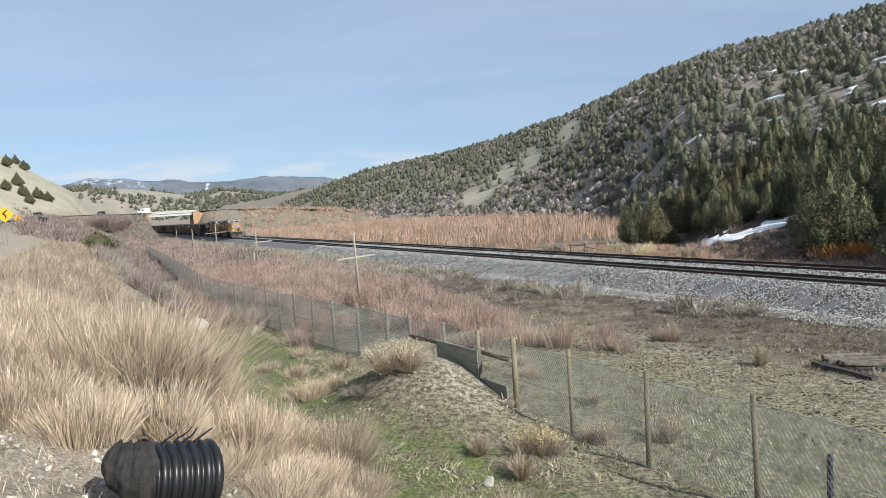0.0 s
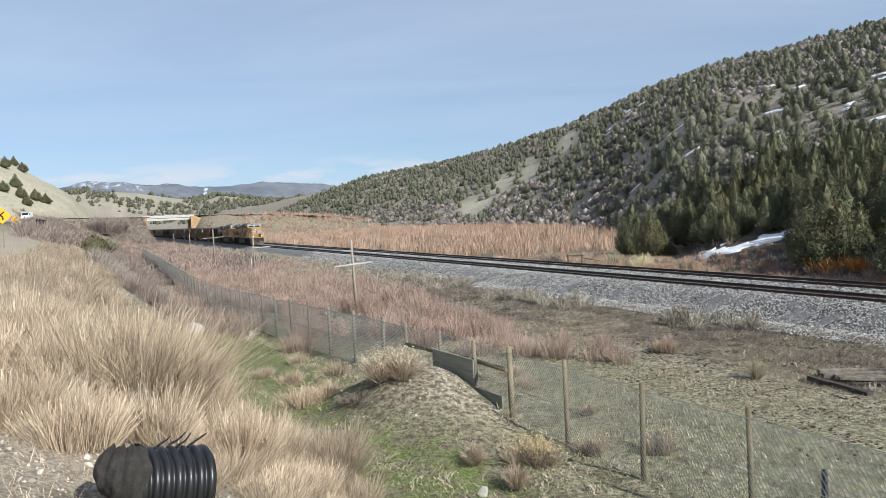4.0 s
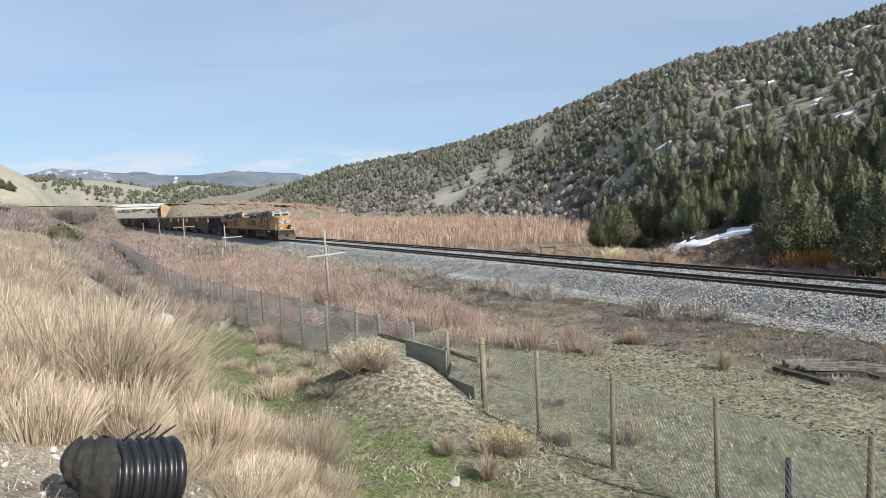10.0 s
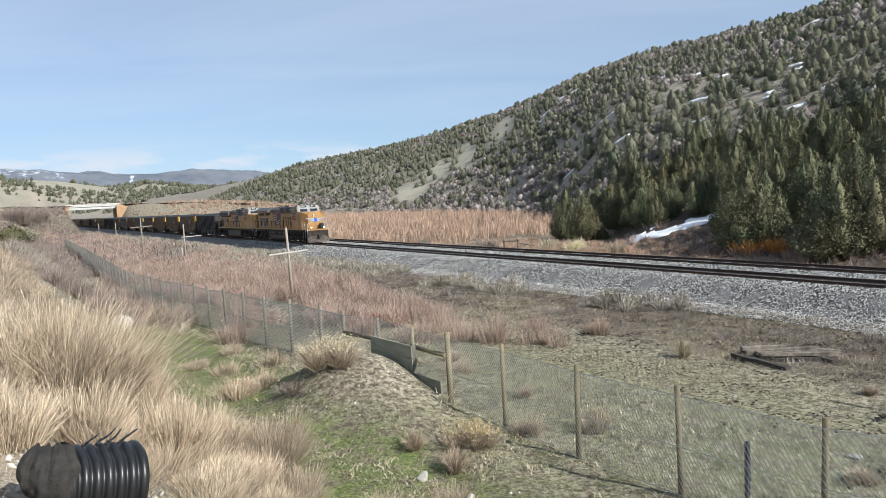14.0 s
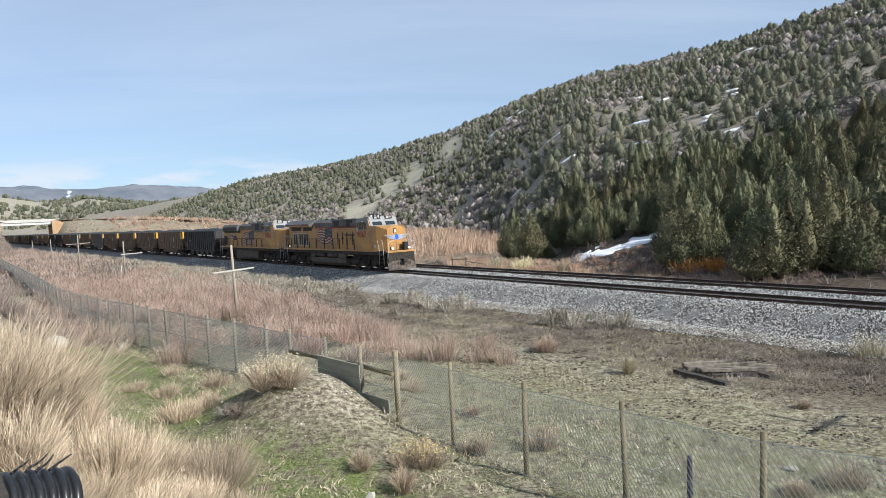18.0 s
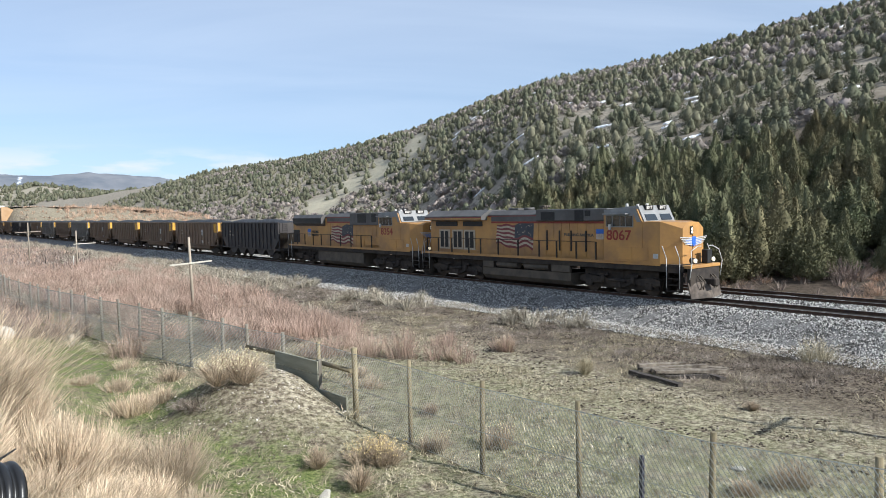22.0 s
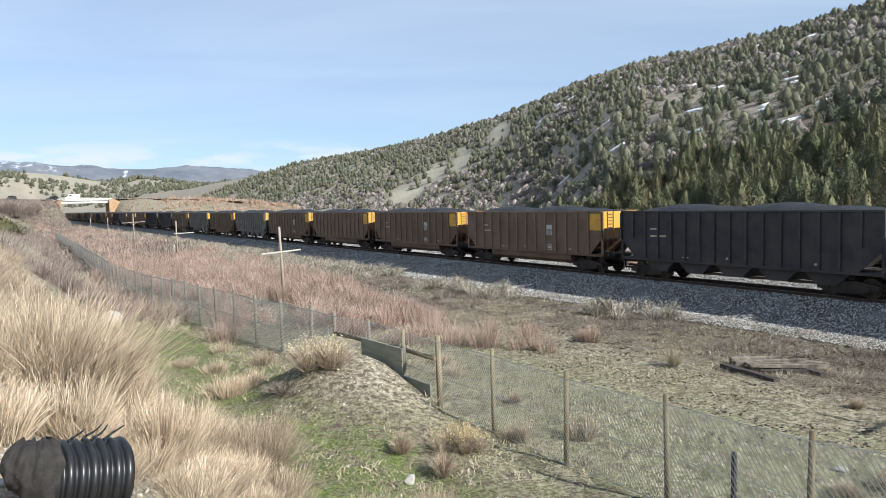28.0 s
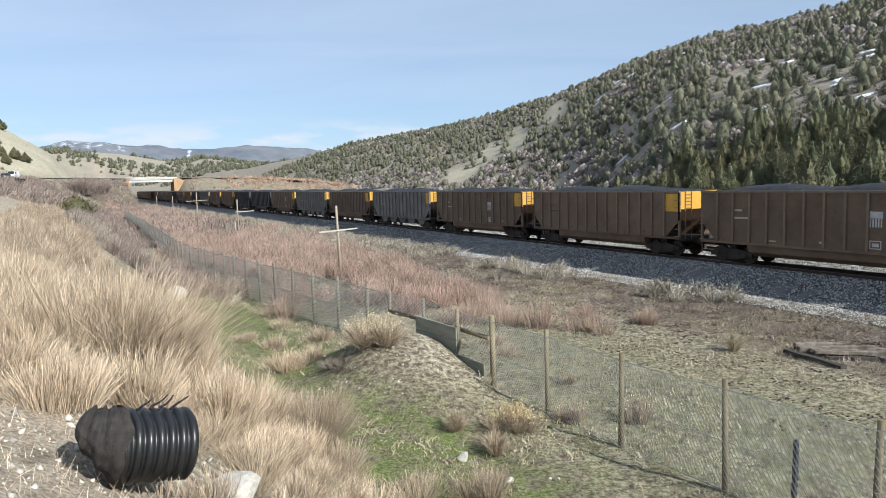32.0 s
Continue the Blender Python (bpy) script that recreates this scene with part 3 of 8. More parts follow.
def scatter_mesh(name, template_v, template_f, places, material, label, category, kind="stuff", smooth=False):
    """One mesh of many copies of small templates: places has an array each of template index, x, y, z, turn, size, squash and tilt."""
    k, x, y, z, turn, size, squash, tilt = (np.asarray(a) for a in places)
    vs, fs, base = [], [], 0
    for q in range(len(template_v)):
        m = k == q
        if not m.any():
            continue
        tv = template_v[q]
        c, s, ct, st = np.cos(turn[m])[:, None], np.sin(turn[m])[:, None], np.cos(tilt[m])[:, None], np.sin(tilt[m])[:, None]
        sz = size[m][:, None]
        px, py, pz = tv[None, :, 0] * sz, tv[None, :, 1] * sz, tv[None, :, 2] * sz * squash[m][:, None]
        py, pz = py * ct - pz * st, py * st + pz * ct
        out = np.stack([px * c - py * s + x[m][:, None], px * s + py * c + y[m][:, None], pz + z[m][:, None]], -1)
        n = out.shape[0]
        vs.append(out.reshape(-1, 3))
        fs.append((template_f[q][None] + (np.arange(n) * len(tv))[:, None, None]).reshape(-1, template_f[q].shape[1]) + base)
        base += n * len(tv)
    me = fast_mesh(name, np.concatenate(vs), np.concatenate(fs), material)
    shade = np.random.RandomState(len(name)).uniform(0, 1, len(k)).astype(np.float32)
    at = me.attributes.new("tone", "FLOAT", "POINT")
    at.data.foreach_set("value", np.concatenate([np.repeat(shade[k == q], len(template_v[q])) for q in range(len(template_v))]))
    if smooth:
        me.shade_smooth()
    ob = new(name, me)
    tagged(ob, label, category, kind=kind)
    return ob


def fast_mesh(name, v, f, material):
    me = bpy.data.meshes.new(name)
    w = f.shape[1]
    me.vertices.add(len(v))
    me.vertices.foreach_set("co", v.astype(np.float32).ravel())
    me.loops.add(len(f) * w)
    me.loops.foreach_set("vertex_index", f.astype(np.int32).ravel())
    me.polygons.add(len(f))
    me.polygons.foreach_set("loop_start", np.arange(0, len(f) * w, w, dtype=np.int32))
    me.update(calc_edges=True)
    me.materials.append(material)
    return me


def stone_template(seed, n=1):
    rng = np.random.RandomState(seed)
    v = np.array([(1, 0, 0), (-1, 0, 0), (0, 1, 0), (0, -1, 0), (0, 0, 1), (0, 0, -1)], float) * rng.uniform(0.6, 1.2, (6, 1)) + rng.uniform(-0.25, 0.25, (6, 3))
    f = np.array([(0, 2, 4), (2, 1, 4), (1, 3, 4), (3, 0, 4), (2, 0, 5), (1, 2, 5), (3, 1, 5), (0, 3, 5)])
    return v, f


def build_rails():
    ties_mesh = None
    for track, c in (("near_track", 0.0), ("far_track", FAR_TRACK)):
        root = empty(track, pose(*to_world(0, c, 0), 0, 0, TRACK_TURN))
        tagged(root, "dark steel rails on timber ties in grey ballast", "railway track", group="double railway track", kind="structure")
        for side in (-0.753, 0.753):
            bm = bmesh.new()
            box(bm, RAIL_S0, RAIL_S1, side - 0.07, side + 0.07, -0.185, -0.145)
            box(bm, RAIL_S0, RAIL_S1, side - 0.012, side + 0.012, -0.155, -0.04)
            box(bm, RAIL_S0, RAIL_S1, side - 0.036, side + 0.036, -0.04, -0.004)
            box(bm, RAIL_S0, RAIL_S1, side - 0.03, side + 0.03, -0.004, 0.0, mi=1)
            part("rail", bm, [M["rail"], M["rail_top"]], root)
        # dark strip between the rails: shade among the ties put into its colour
        bm = bmesh.new()
        box(bm, RAIL_S0, RAIL_S1, -0.66, 0.66, -0.30, -0.158)
        part("crib_fill", bm, M["crib_shade"], root)
        bm = bmesh.new()
        box(bm, -0.11, 0.11, -1.3, 1.3, -0.36, -0.154, 0.012)
        first = part("tie", bm, M["tie"], root)
        s = -84.0
        first.location = (s, 0, 0)
        rng = random.Random(3)
        while s < 26:
            s += 0.55
            t = first.copy()
            scene.collection.objects.link(t)
            t.location = (s, rng.uniform(-0.03, 0.03), rng.uniform(-0.008, 0.004))


build_rails()

# ---------- the train ----------
M.update(
    yellow=mat("engine_yellow", (0.47, 0.25, 0.072), (0.39, 0.205, 0.066), 1.2, 0.45, 0, 0.02, color3=(0.235, 0.135, 0.07), scale3=0.55, amount3=0.75, spec=0.4),
    engine_grey=mat("engine_grey", (0.115, 0.112, 0.11), (0.085, 0.082, 0.08), 1.5, 0.6, 0, 0.02, color3=(0.05, 0.044, 0.04), scale3=0.7, amount3=0.5),
    light_grey=mat("cab_grey", (0.235, 0.238, 0.238), (0.18, 0.183, 0.183), 2, 0.5),
    red=mat("signal_red", (0.25, 0.032, 0.024), (0.19, 0.035, 0.024), 3, 0.5),
    flag_red=mat("faded_red", (0.19, 0.04, 0.045), (0.14, 0.04, 0.04), 3, 0.6),
    flag_white=mat("faded_white", (0.46, 0.39, 0.30), (0.36, 0.30, 0.22), 3, 0.6),
    flag_blue=mat("faded_blue", (0.04, 0.045, 0.058), (0.06, 0.062, 0.07), 3, 0.6),
    wing_blue=mat("emblem_blue", (0.03, 0.12, 0.45), None, 3, 0.5),
    white=mat("white_paint", (0.52, 0.51, 0.48), (0.40, 0.385, 0.36), 4, 0.5),
    under=mat("underframe_grime", (0.022, 0.018, 0.016), (0.042, 0.034, 0.028), 3, 0.85, 0, 0.2, color3=(0.075, 0.058, 0.042), scale3=1.1, amount3=0.5),
    plow=mat("rusty_plow", (0.17, 0.14, 0.115), (0.09, 0.07, 0.056), 3.5, 0.8, 0.2, 0.1, color3=(0.035, 0.03, 0.027), scale3=1.6, amount3=0.8),
    tank=mat("dusty_tank", (0.11, 0.09, 0.068), (0.07, 0.058, 0.046), 1.6, 0.8, 0, 0.05),
    wheel=mat("wheel_steel", (0.05, 0.038, 0.031), (0.09, 0.072, 0.057), 5, 0.6, 0.6),
    dark=mat("dark_opening", (0.012, 0.012, 0.013), (0.02, 0.02, 0.02), 6, 0.6),
    glass=mat("cab_glass", (0.02, 0.025, 0.028), None, 1, 0.06, 0.0, spec=0.9),
    brown=mat("gondola_brown", (0.14, 0.088, 0.056), (0.108, 0.07, 0.046), 1.1, 0.7, 0, 0.03, color3=(0.215, 0.155, 0.102), scale3=0.5, amount3=0.45, var=0.16),
    rib_brown=mat("rib_brown", (0.215, 0.152, 0.103), (0.165, 0.113, 0.077), 2, 0.7, var=0.1),
    car_black=mat("hopper_black", (0.032, 0.030, 0.032), (0.05, 0.046, 0.046), 1.3, 0.65, 0, 0.03, color3=(0.085, 0.07, 0.06), scale3=0.6, amount3=0.5, var=0.15),
    car_grey=mat("hopper_grey", (0.20, 0.185, 0.165), (0.155, 0.14, 0.12), 1.2, 0.65, 0, 0.03, color3=(0.10, 0.085, 0.07), scale3=0.6, amount3=0.5, var=0.12),
    end_yellow=mat("end_panel_yellow", (0.66, 0.36, 0.05), (0.56, 0.31, 0.05), 2.0, 0.55, color3=(0.5, 0.27, 0.05), scale3=1.3, amount3=0.4),
    coal=mat("coal", (0.012, 0.012, 0.013), (0.03, 0.03, 0.031), 9, 0.55, 0, 1.0, 25),
    lamp_on=mat("headlight", (0.9, 0.85, 0.7), None, 1, 0.3),
)
M["lamp_on"].node_tree.nodes["Principled BSDF"].inputs["Emission Color"].default_value = (1.0, 0.86, 0.6, 1)
M["lamp_on"].node_tree.nodes["Principled BSDF"].inputs["Emission Strength"].default_value = 0.5


def front_s(t):
    """Where the lead engine's nose stands along the line."""
    return -44.7 + 7.2 * (t - 19) + 0.0215 * (t * t - 361)


def lettering(name, words, x, y, z, height, material, parent, width=None, flip=1, rot=(90, 0, 0)):
    cu = bpy.data.curves.new(name, "FONT")
    cu.body, cu.size, cu.extrude = words, height / 0.69, 0.004
    cu.offset = 0.012
    tmp = new(name, cu)
    bpy.context.view_layer.update()
    me = bpy.data.meshes.new_from_object(tmp.evaluated_get(bpy.context.evaluated_depsgraph_get()))
    bpy.data.objects.remove(tmp)
    me.materials.append(material)
    ob = new(name, me)
    ob.parent = parent
    xs = [v.co.x for v in me.vertices]
    k = (width / (max(xs) - min(xs))) if width else 1
    ob.matrix_basis = pose(x, y, z, *rot) @ Matrix.Diagonal((k, 1, 1, 1))
    return ob


def sheet(bm, pts, y, mi=0, thick=0.006):
    """A thin plate lying on the near side (towards -y), from an outline in x and z."""
    prism(bm, pts, y, y - thick, mi)


def build_truck(root, xs, r, frame_len, mid, three):
    """A truck under a vehicle: its side frames and its wheelsets."""
    xc = sum(xs) / len(xs)
    truck = new("truck")
    truck.parent = root
    bm = bmesh.new()
    h = frame_len / 2
    for side in (-1, 1):
        y0, y1 = side * 0.98, side * 1.16
        if three:
            prism(bm, [(xc - h, 0.62), (xc - h, 0.9), (xc - h + 0.5, 1.0), (xc - 0.5, 0.82), (xc + 0.5, 0.82), (xc + h - 0.5, 1.0), (xc + h, 0.9), (xc + h, 0.62),
                       (xc + h - 0.7, 0.5), (xc + 0.9, 0.62), (xc + 0.45, 0.42), (xc - 0.45, 0.42), (xc - 0.9, 0.62), (xc - h + 0.7, 0.5)], y0, y1)
            for x in xs:
                box(bm, x - 0.19, x + 0.19, min(y0, y1) - 0.07, max(y0, y1) + 0.07, 0.36, 0.72, 0.03)
            for x in (xc - 1.0, xc + 1.0):
                tube(bm, (x, side * 1.2, 0.55), (x, side * 1.2, 1.0), 0.12, n=10)
                box(bm, x - 0.35, x + 0.35, min(side * 1.1, side * 1.25), max(side * 1.1, side * 1.25), 1.0, 1.12)
            tube(bm, (xc - 0.6, side * 1.24, 0.78), (xc + 0.55, side * 1.24, 0.74), 0.07, n=8)
        else:
            prism(bm, [(xc - h, 0.36), (xc - h, 0.62), (xc - 0.42, 0.78), (xc + 0.42, 0.78), (xc + h, 0.62), (xc + h, 0.36), (xc + h - 0.3, 0.36), (xc + 0.4, 0.22), (xc - 0.4, 0.22), (xc - h + 0.3, 0.36)], y0, y1)
            for k in (-0.2, 0, 0.2):
                tube(bm, (xc + k, side * 1.1, 0.3), (xc + k, side * 1.1, 0.62), 0.07, n=8)
            for x in xs:
                tube(bm, (x, side * 1.1, 0.46), (x, side * 1.24, 0.46), 0.13, n=10)
    box(bm, xc - 0.25, xc + 0.25, -1.0, 1.0, 0.55, mid, 0.02)
    part("truck_frame", bm, M["under"], truck)
    if three:
        for x in xs:
            bm = bmesh.new()
            box(bm, x - 0.72, x + 0.30, -0.62, 0.62, 0.26, 0.98, 0.06)
            part("traction_motor", bm, M["under"], truck)
        # plain dark plates added behind the frames to block daylight under the truck
        for side in (-1, 1):
            bm = bmesh.new()
            box(bm, xc - h + 0.2, xc + h - 0.2, side * 0.94 - 0.02, side * 0.94 + 0.02, 0.3, 1.35, 0.01)
            part("brake_rigging", bm, M["under"], truck)
    for x in xs:
        bm = bmesh.new()
        for side in (-1, 1):
            tube(bm, (0, side * 0.70, 0), (0, side * 0.83, 0), r, n=22)
            tube(bm, (0, side * 0.68, 0), (0, side * 0.71, 0), r + 0.03, n=22)
            tube(bm, (0, side * 0.83, 0), (0, side * 0.86, 0), r * 0.35, n=10)
        tube(bm, (0, -0.7, 0), (0, 0.7, 0), 0.09, n=8)
        w = part("wheelset", bm, M["wheel"], truck)
        w.location = (x, 0, r)
    return truck


def stars_and_stripes(root, x0, x1, z0, z1, y, lean):
    """A waving striped flag painted on the hood: wavy bands and a dark canton."""
    bands = {"flag_red": bmesh.new(), "flag_white": bmesh.new()}
    n, rows = 26, 11

    def point(u, w):
        x = x0 + (x1 - x0) * u + lean * w * (1 - 0.3 * u)
        z = z0 + (z1 - z0) * (w * (0.86 + 0.14 * u)) + 0.10 * math.sin(u * 9.0 + 0.6) * (0.5 + 0.5 * (1 - w)) + 0.05 * math.sin(u * 17 + w * 3) - 0.22 * u * (1 - w)
        return x, z
    for r in range(rows):
        bm = bands["flag_red" if r % 2 == 0 else "flag_white"]
        for i in range(n):
            if r >= 5 and i >= int(n * 0.52):
                continue
            q = [point(i / n, r / rows), point((i + 1) / n, r / rows), point((i + 1) / n, (r + 1) / rows), point(i / n, (r + 1) / rows)]
            vs = [bm.verts.new((a, y, b)) for a, b in q]
            bm.faces.new(vs)
    for key, bm in bands.items():
        part("flag_stripes", bm, M[key], root, "faded painted flag stripes")
    bm = bmesh.new()
    for i in range(int(n * 0.52), n):
        q = [point(i / n, 5 / rows), point((i + 1) / n, 5 / rows), point((i + 1) / n, 1.0), point(i / n, 1.0)]
        bm.faces.new([bm.verts.new((a, y, b)) for a, b in q])
    part("flag_canton", bm, M["flag_blue"], root, "dark blue canton of the painted flag")
    rng = random.Random(4)
    for i in range(16):
        bm = bmesh.new()
        u, w = rng.uniform(0.55, 0.97), rng.uniform(0.5, 0.96)
        a, b = point(u, w)
        bm.faces.new([bm.verts.new((a + 0.035 * math.cos(k * 1.257), y - 0.003, b + 0.035 * math.sin(k * 1.257))) for k in range(5)])
        part("flag_star", bm, M["flag_white"], root)


def wing_emblem(root, x, y0, z, turn, w):
    """Blue and white winged emblem of bars and a shield."""
    holder = new("wing_emblem")
    holder.parent = root
    holder.matrix_basis = pose(x, y0, z, 0, 0, turn)
    bm = bmesh.new()
    for k in range(5):
        for side in (-1, 1):
            a, b = side * 0.16, side * (w - 0.11 * k)
            sheet(bm, [(a, 0.19 - k * 0.085), (b, 0.24 - k * 0.085), (b, 0.20 - k * 0.085), (a, 0.13 - k * 0.085)], 0, 0)
    part("wing_bars", bm, M["white"], holder)
    for side in (-1, 1):
        bm = bmesh.new()
        sheet(bm, [(side * 0.14, 0.16), (side * w * 0.62, 0.10), (side * w * 0.5, -0.14), (side * 0.14, -0.26)], 0.004, 0)
        part("wing_field", bm, M["wing_blue"], holder)
    bm = bmesh.new()
    sheet(bm, [(-0.17, 0.24), (0.17, 0.24), (0.17, -0.10), (0.0, -0.30), (-0.17, -0.10)], -0.008, 0)
    part("wing_shield", bm, M["wing_blue"], holder)


def shield(root, x, y, z, w, h, top, stripe, bars=4):
    bm = bmesh.new()
    sheet(bm, [(x - w / 2, z + h / 2), (x + w / 2, z + h / 2), (x + w / 2, z + h * 0.08), (x - w / 2, z + h * 0.08)], y)
    part("emblem_top", bm, top, root)
    bm = bmesh.new()
    for k in range(bars):
        a = x - w / 2 + (k + 0.2) * w / bars
        sheet(bm, [(a, z + h * 0.06), (a + 0.55 * w / bars, z + h * 0.06), (a + 0.55 * w / bars, z - h / 2 + 0.05), (a + 0.27 * w / bars, z - h / 2), (a, z - h / 2 + 0.05)], y)
    part("emblem_stripes", bm, stripe, root)


def handrail(root, xs, y, z0, z1, ends=True):
    for x in xs:
        bm = bmesh.new()
        box(bm, x - 0.05, x + 0.05, y - 0.025, y + 0.025, z0, z1)
        part("stanchion", bm, M["under"], root)
    bm = bmesh.new()
    tube(bm, (xs[0], y, z1), (xs[-1], y, z1), 0.022, n=6)
    part("handrail", bm, M["under"], root)


def build_engine(name, number, ge):
    root = empty(name)
    # frame and side sill
    bm = bmesh.new()
    box(bm, -20.35, 0.95, -1.45, 1.45, 1.42, 1.72)
    box(bm, -20.6, -20.35, -1.3, 1.3, 0.95, 1.8)
    part("underframe", bm, M["under"], root)
    for side in (-1, 1):
        bm = bmesh.new()
        box(bm, -20.2, -0.35, side * 1.47 - 0.03, side * 1.47 + 0.03, 1.70, 1.86, 0.01)
        part("side_sill", bm, M["yellow"], root)
    bm = bmesh.new()
    box(bm, -20.3, 0.9, -1.44, 1.44, 1.722, 1.80)
    part("walkway", bm, M["under"], root)
    # long hood
    hy = 0.98
    bm = bmesh.new()
    box(bm, -20.05 if ge else -20.2, -3.9, -hy, hy, 1.80, 4.32, 0.02)
    part("hood", bm, M["yellow"], root)
    for side in (-1, 1):
        for k in range(15):
            bm = bmesh.new()
            y = side * (hy + 0.009)
            box(bm, -13.6 + 0.62 * k + 0.015, -13.6 + 0.62 * k + 0.605, y - 0.009, y + 0.009, 1.95, 4.0)
            part("hood_door", bm, M["yellow"], root)
    bm = bmesh.new()
    prism_pts = [(-hy - 0.01, 4.33), (-hy - 0.01, 4.42), (-0.6, 4.70), (0.6, 4.70), (hy + 0.01, 4.42), (hy + 0.01, 4.33)]
    a = [bm.verts.new((-13.8 if ge else -13.9, y, z)) for y, z in prism_pts]
    b = [bm.verts.new((-3.9, y, z)) for y, z in prism_pts]
    for i in range(6):
        bm.faces.new((a[i], a[(i + 1) % 6], b[(i + 1) % 6], b[i]))
    bm.faces.new(a[::-1])
    bm.faces.new(b)
    part("hood_roof", bm, M["engine_grey"], root)
    bm = bmesh.new()
    for side in (-1, 1):
        box(bm, -13.8, -3.95, side * (hy + 0.012) - 0.006, side * (hy + 0.012) + 0.006, 4.27, 4.36)
    part("red_stripe", bm, M["red"], root)
    # upper electrical box with dark grilles
    bm = bmesh.new()
    box(bm, -9.3, -3.9, -1.22, 1.22, 4.02 if ge else 3.7, 4.72, 0.04)
    part("equipment_box", bm, M["engine_grey"], root)
    for x0, x1, z0, z1 in (((-8.85, -7.75, 4.08, 4.56), (-6.2, -5.55, 4.02, 4.64), (-5.45, -5.05, 4.3, 4.62)) if ge else ((-8.05, -6.75, 3.9, 4.66), (-5.9, -5.2, 3.95, 4.6))):
        for side in (-1, 1):
            bm = bmesh.new()
            box(bm, x0, x1, side * 1.225 - 0.01, side * 1.225 + 0.01, z0, z1)
            part("grille", bm, M["dark"], root)
    # radiator housing at the rear
    bm = bmesh.new()
    if ge:
        pts = [(-1.5, 4.12), (-1.5, 4.36), (-0.75, 4.76), (0.75, 4.76), (1.5, 4.36), (1.5, 4.12), (0.9, 4.05), (-0.9, 4.05)]
        x0, x1 = -20.1, -13.95
    else:
        pts = [(-1.05, 3.6), (-1.42, 3.85), (-1.42, 4.34), (-1.15, 4.62), (1.15, 4.62), (1.42, 4.34), (1.42, 3.85), (1.05, 3.6)]
        x0, x1 = -19.4, -13.9
    a = [bm.verts.new((x0, y, z)) for y, z in pts]
    b = [bm.verts.new((x1, y, z)) for y, z in pts]
    for i in range(8):
        bm.faces.new((a[i], a[(i + 1) % 8], b[(i + 1) % 8], b[i]))
    bm.faces.new(a[::-1])
    bm.faces.new(b)
    bmesh.ops.recalc_face_normals(bm, faces=bm.faces)
    part("radiator_housing", bm, M["engine_grey"], root)
    for side in (-1, 1):
        if ge:
            bm = bmesh.new()
            box(bm, x0 + 0.02, x1 - 0.02, side * 1.503 - 0.006, side * 1.503 + 0.006, 4.13, 4.22)
            part("housing_band", bm, M["yellow"], root)
            bm = bmesh.new()
            box(bm, x0 + 0.02, x1 - 0.02, side * 1.503 - 0.006, side * 1.503 + 0.006, 4.225, 4.28)
            part("red_stripe", bm, M["red"], root)
            bm = bmesh.new()
            for k in range(2):
                box(bm, -19.4 + k * 3.0, -17.0 + k * 2.6, side * 0.985 - 0.02, side * 0.985 + 0.02, 3.66, 4.0)
            part("radiator_screen", bm, M["dark"], root)
            # louvre panels in pale frames
            for x in (-19.0, -17.55, -16.3):
                bm = bmesh.new()
                box(bm, x, x + 1.15, side * 0.995 - 0.025, side * 0.995 + 0.025, 2.05, 3.42)
                fr = part("louvre_frame", bm, M["flag_white"], root, "dusty pale frame round dark intake slots")
                for k in range(2):
                    bm = bmesh.new()
                    box(bm, x + 0.14 + k * 0.5, x + 0.50 + k * 0.5, side * 1.02 - 0.012, side * 1.02 + 0.012, 2.18, 3.3)
                    part("slot", bm, M["dark"], fr)
        else:
            bm = bmesh.new()
            box(bm, -19.3, -14.0, side * 1.424 - 0.008, side * 1.424 + 0.008, 3.9, 4.3)
            part("radiator_screen", bm, M["dark"], root)
            bm = bmesh.new()
            box(bm, -20.15, -18.9, side * 0.99 - 0.015, side * 0.99 + 0.015, 2.0, 3.2)
            part("rear_grille", bm, M["dark"], root)
    for side in (-1, 1):
        bm = bmesh.new()
        y = side * (hy + 0.026)
        box(bm, -13.5, -3.95, y - 0.006, y + 0.006, 3.87, 3.985)
        part("red_stripe", bm, M["red"], root)
        bm = bmesh.new()
        box(bm, -13.5, -3.95, y - 0.005, y + 0.005, 3.99, 4.31)
        part("upper_band", bm, M["engine_grey"], root)
    # cab
    c0, c1 = (-3.9, -1.85) if ge else (-4.5, -1.95)
    bm = bmesh.new()
    ny = 1.5
    prism(bm, [(c0, 1.80), (c0, 4.6), (c1 - 0.15, 4.78), (c1 + 0.05, 4.78), (c1 + 0.45, 3.95), (c1 + 0.45, 1.80)], -ny, ny)
    bmesh.ops.bevel(bm, geom=[e for e in bm.edges if abs(e.verts[0].co.y - e.verts[1].co.y) < 0.01 and abs(e.verts[0].co.z) > 4.4 and abs(e.verts[1].co.z) > 4.4], offset=0.12, segments=2, affect="EDGES")
    part("cab", bm, M["yellow"], root)
    bm = bmesh.new()
    prism(bm, [(c0 - 0.05, 4.36), (c0 - 0.05, 4.64), (c1 - 0.1, 4.83), (c1 + 0.12, 4.83), (c1 + 0.52, 3.97), (c1 + 0.42, 3.93), (c1 + 0.1, 4.5), (c1 - 0.15, 4.52)], -1.40, 1.40)
    part("cab_roof", bm, M["light_grey"], root)
    for side in (-1, 1):
        bm = bmesh.new()
        sheet(bm, [(c0 + 0.05, 4.34), (c0 + 0.02, 4.58), (c1 - 0.12, 4.75), (c1 + 0.02, 4.7), (c1 + 0.36, 3.96), (c1 + 0.12, 3.96), (c1 - 0.08, 4.36)], side * 1.502 + (0.008 if side > 0 else 0), 0, 0.008)
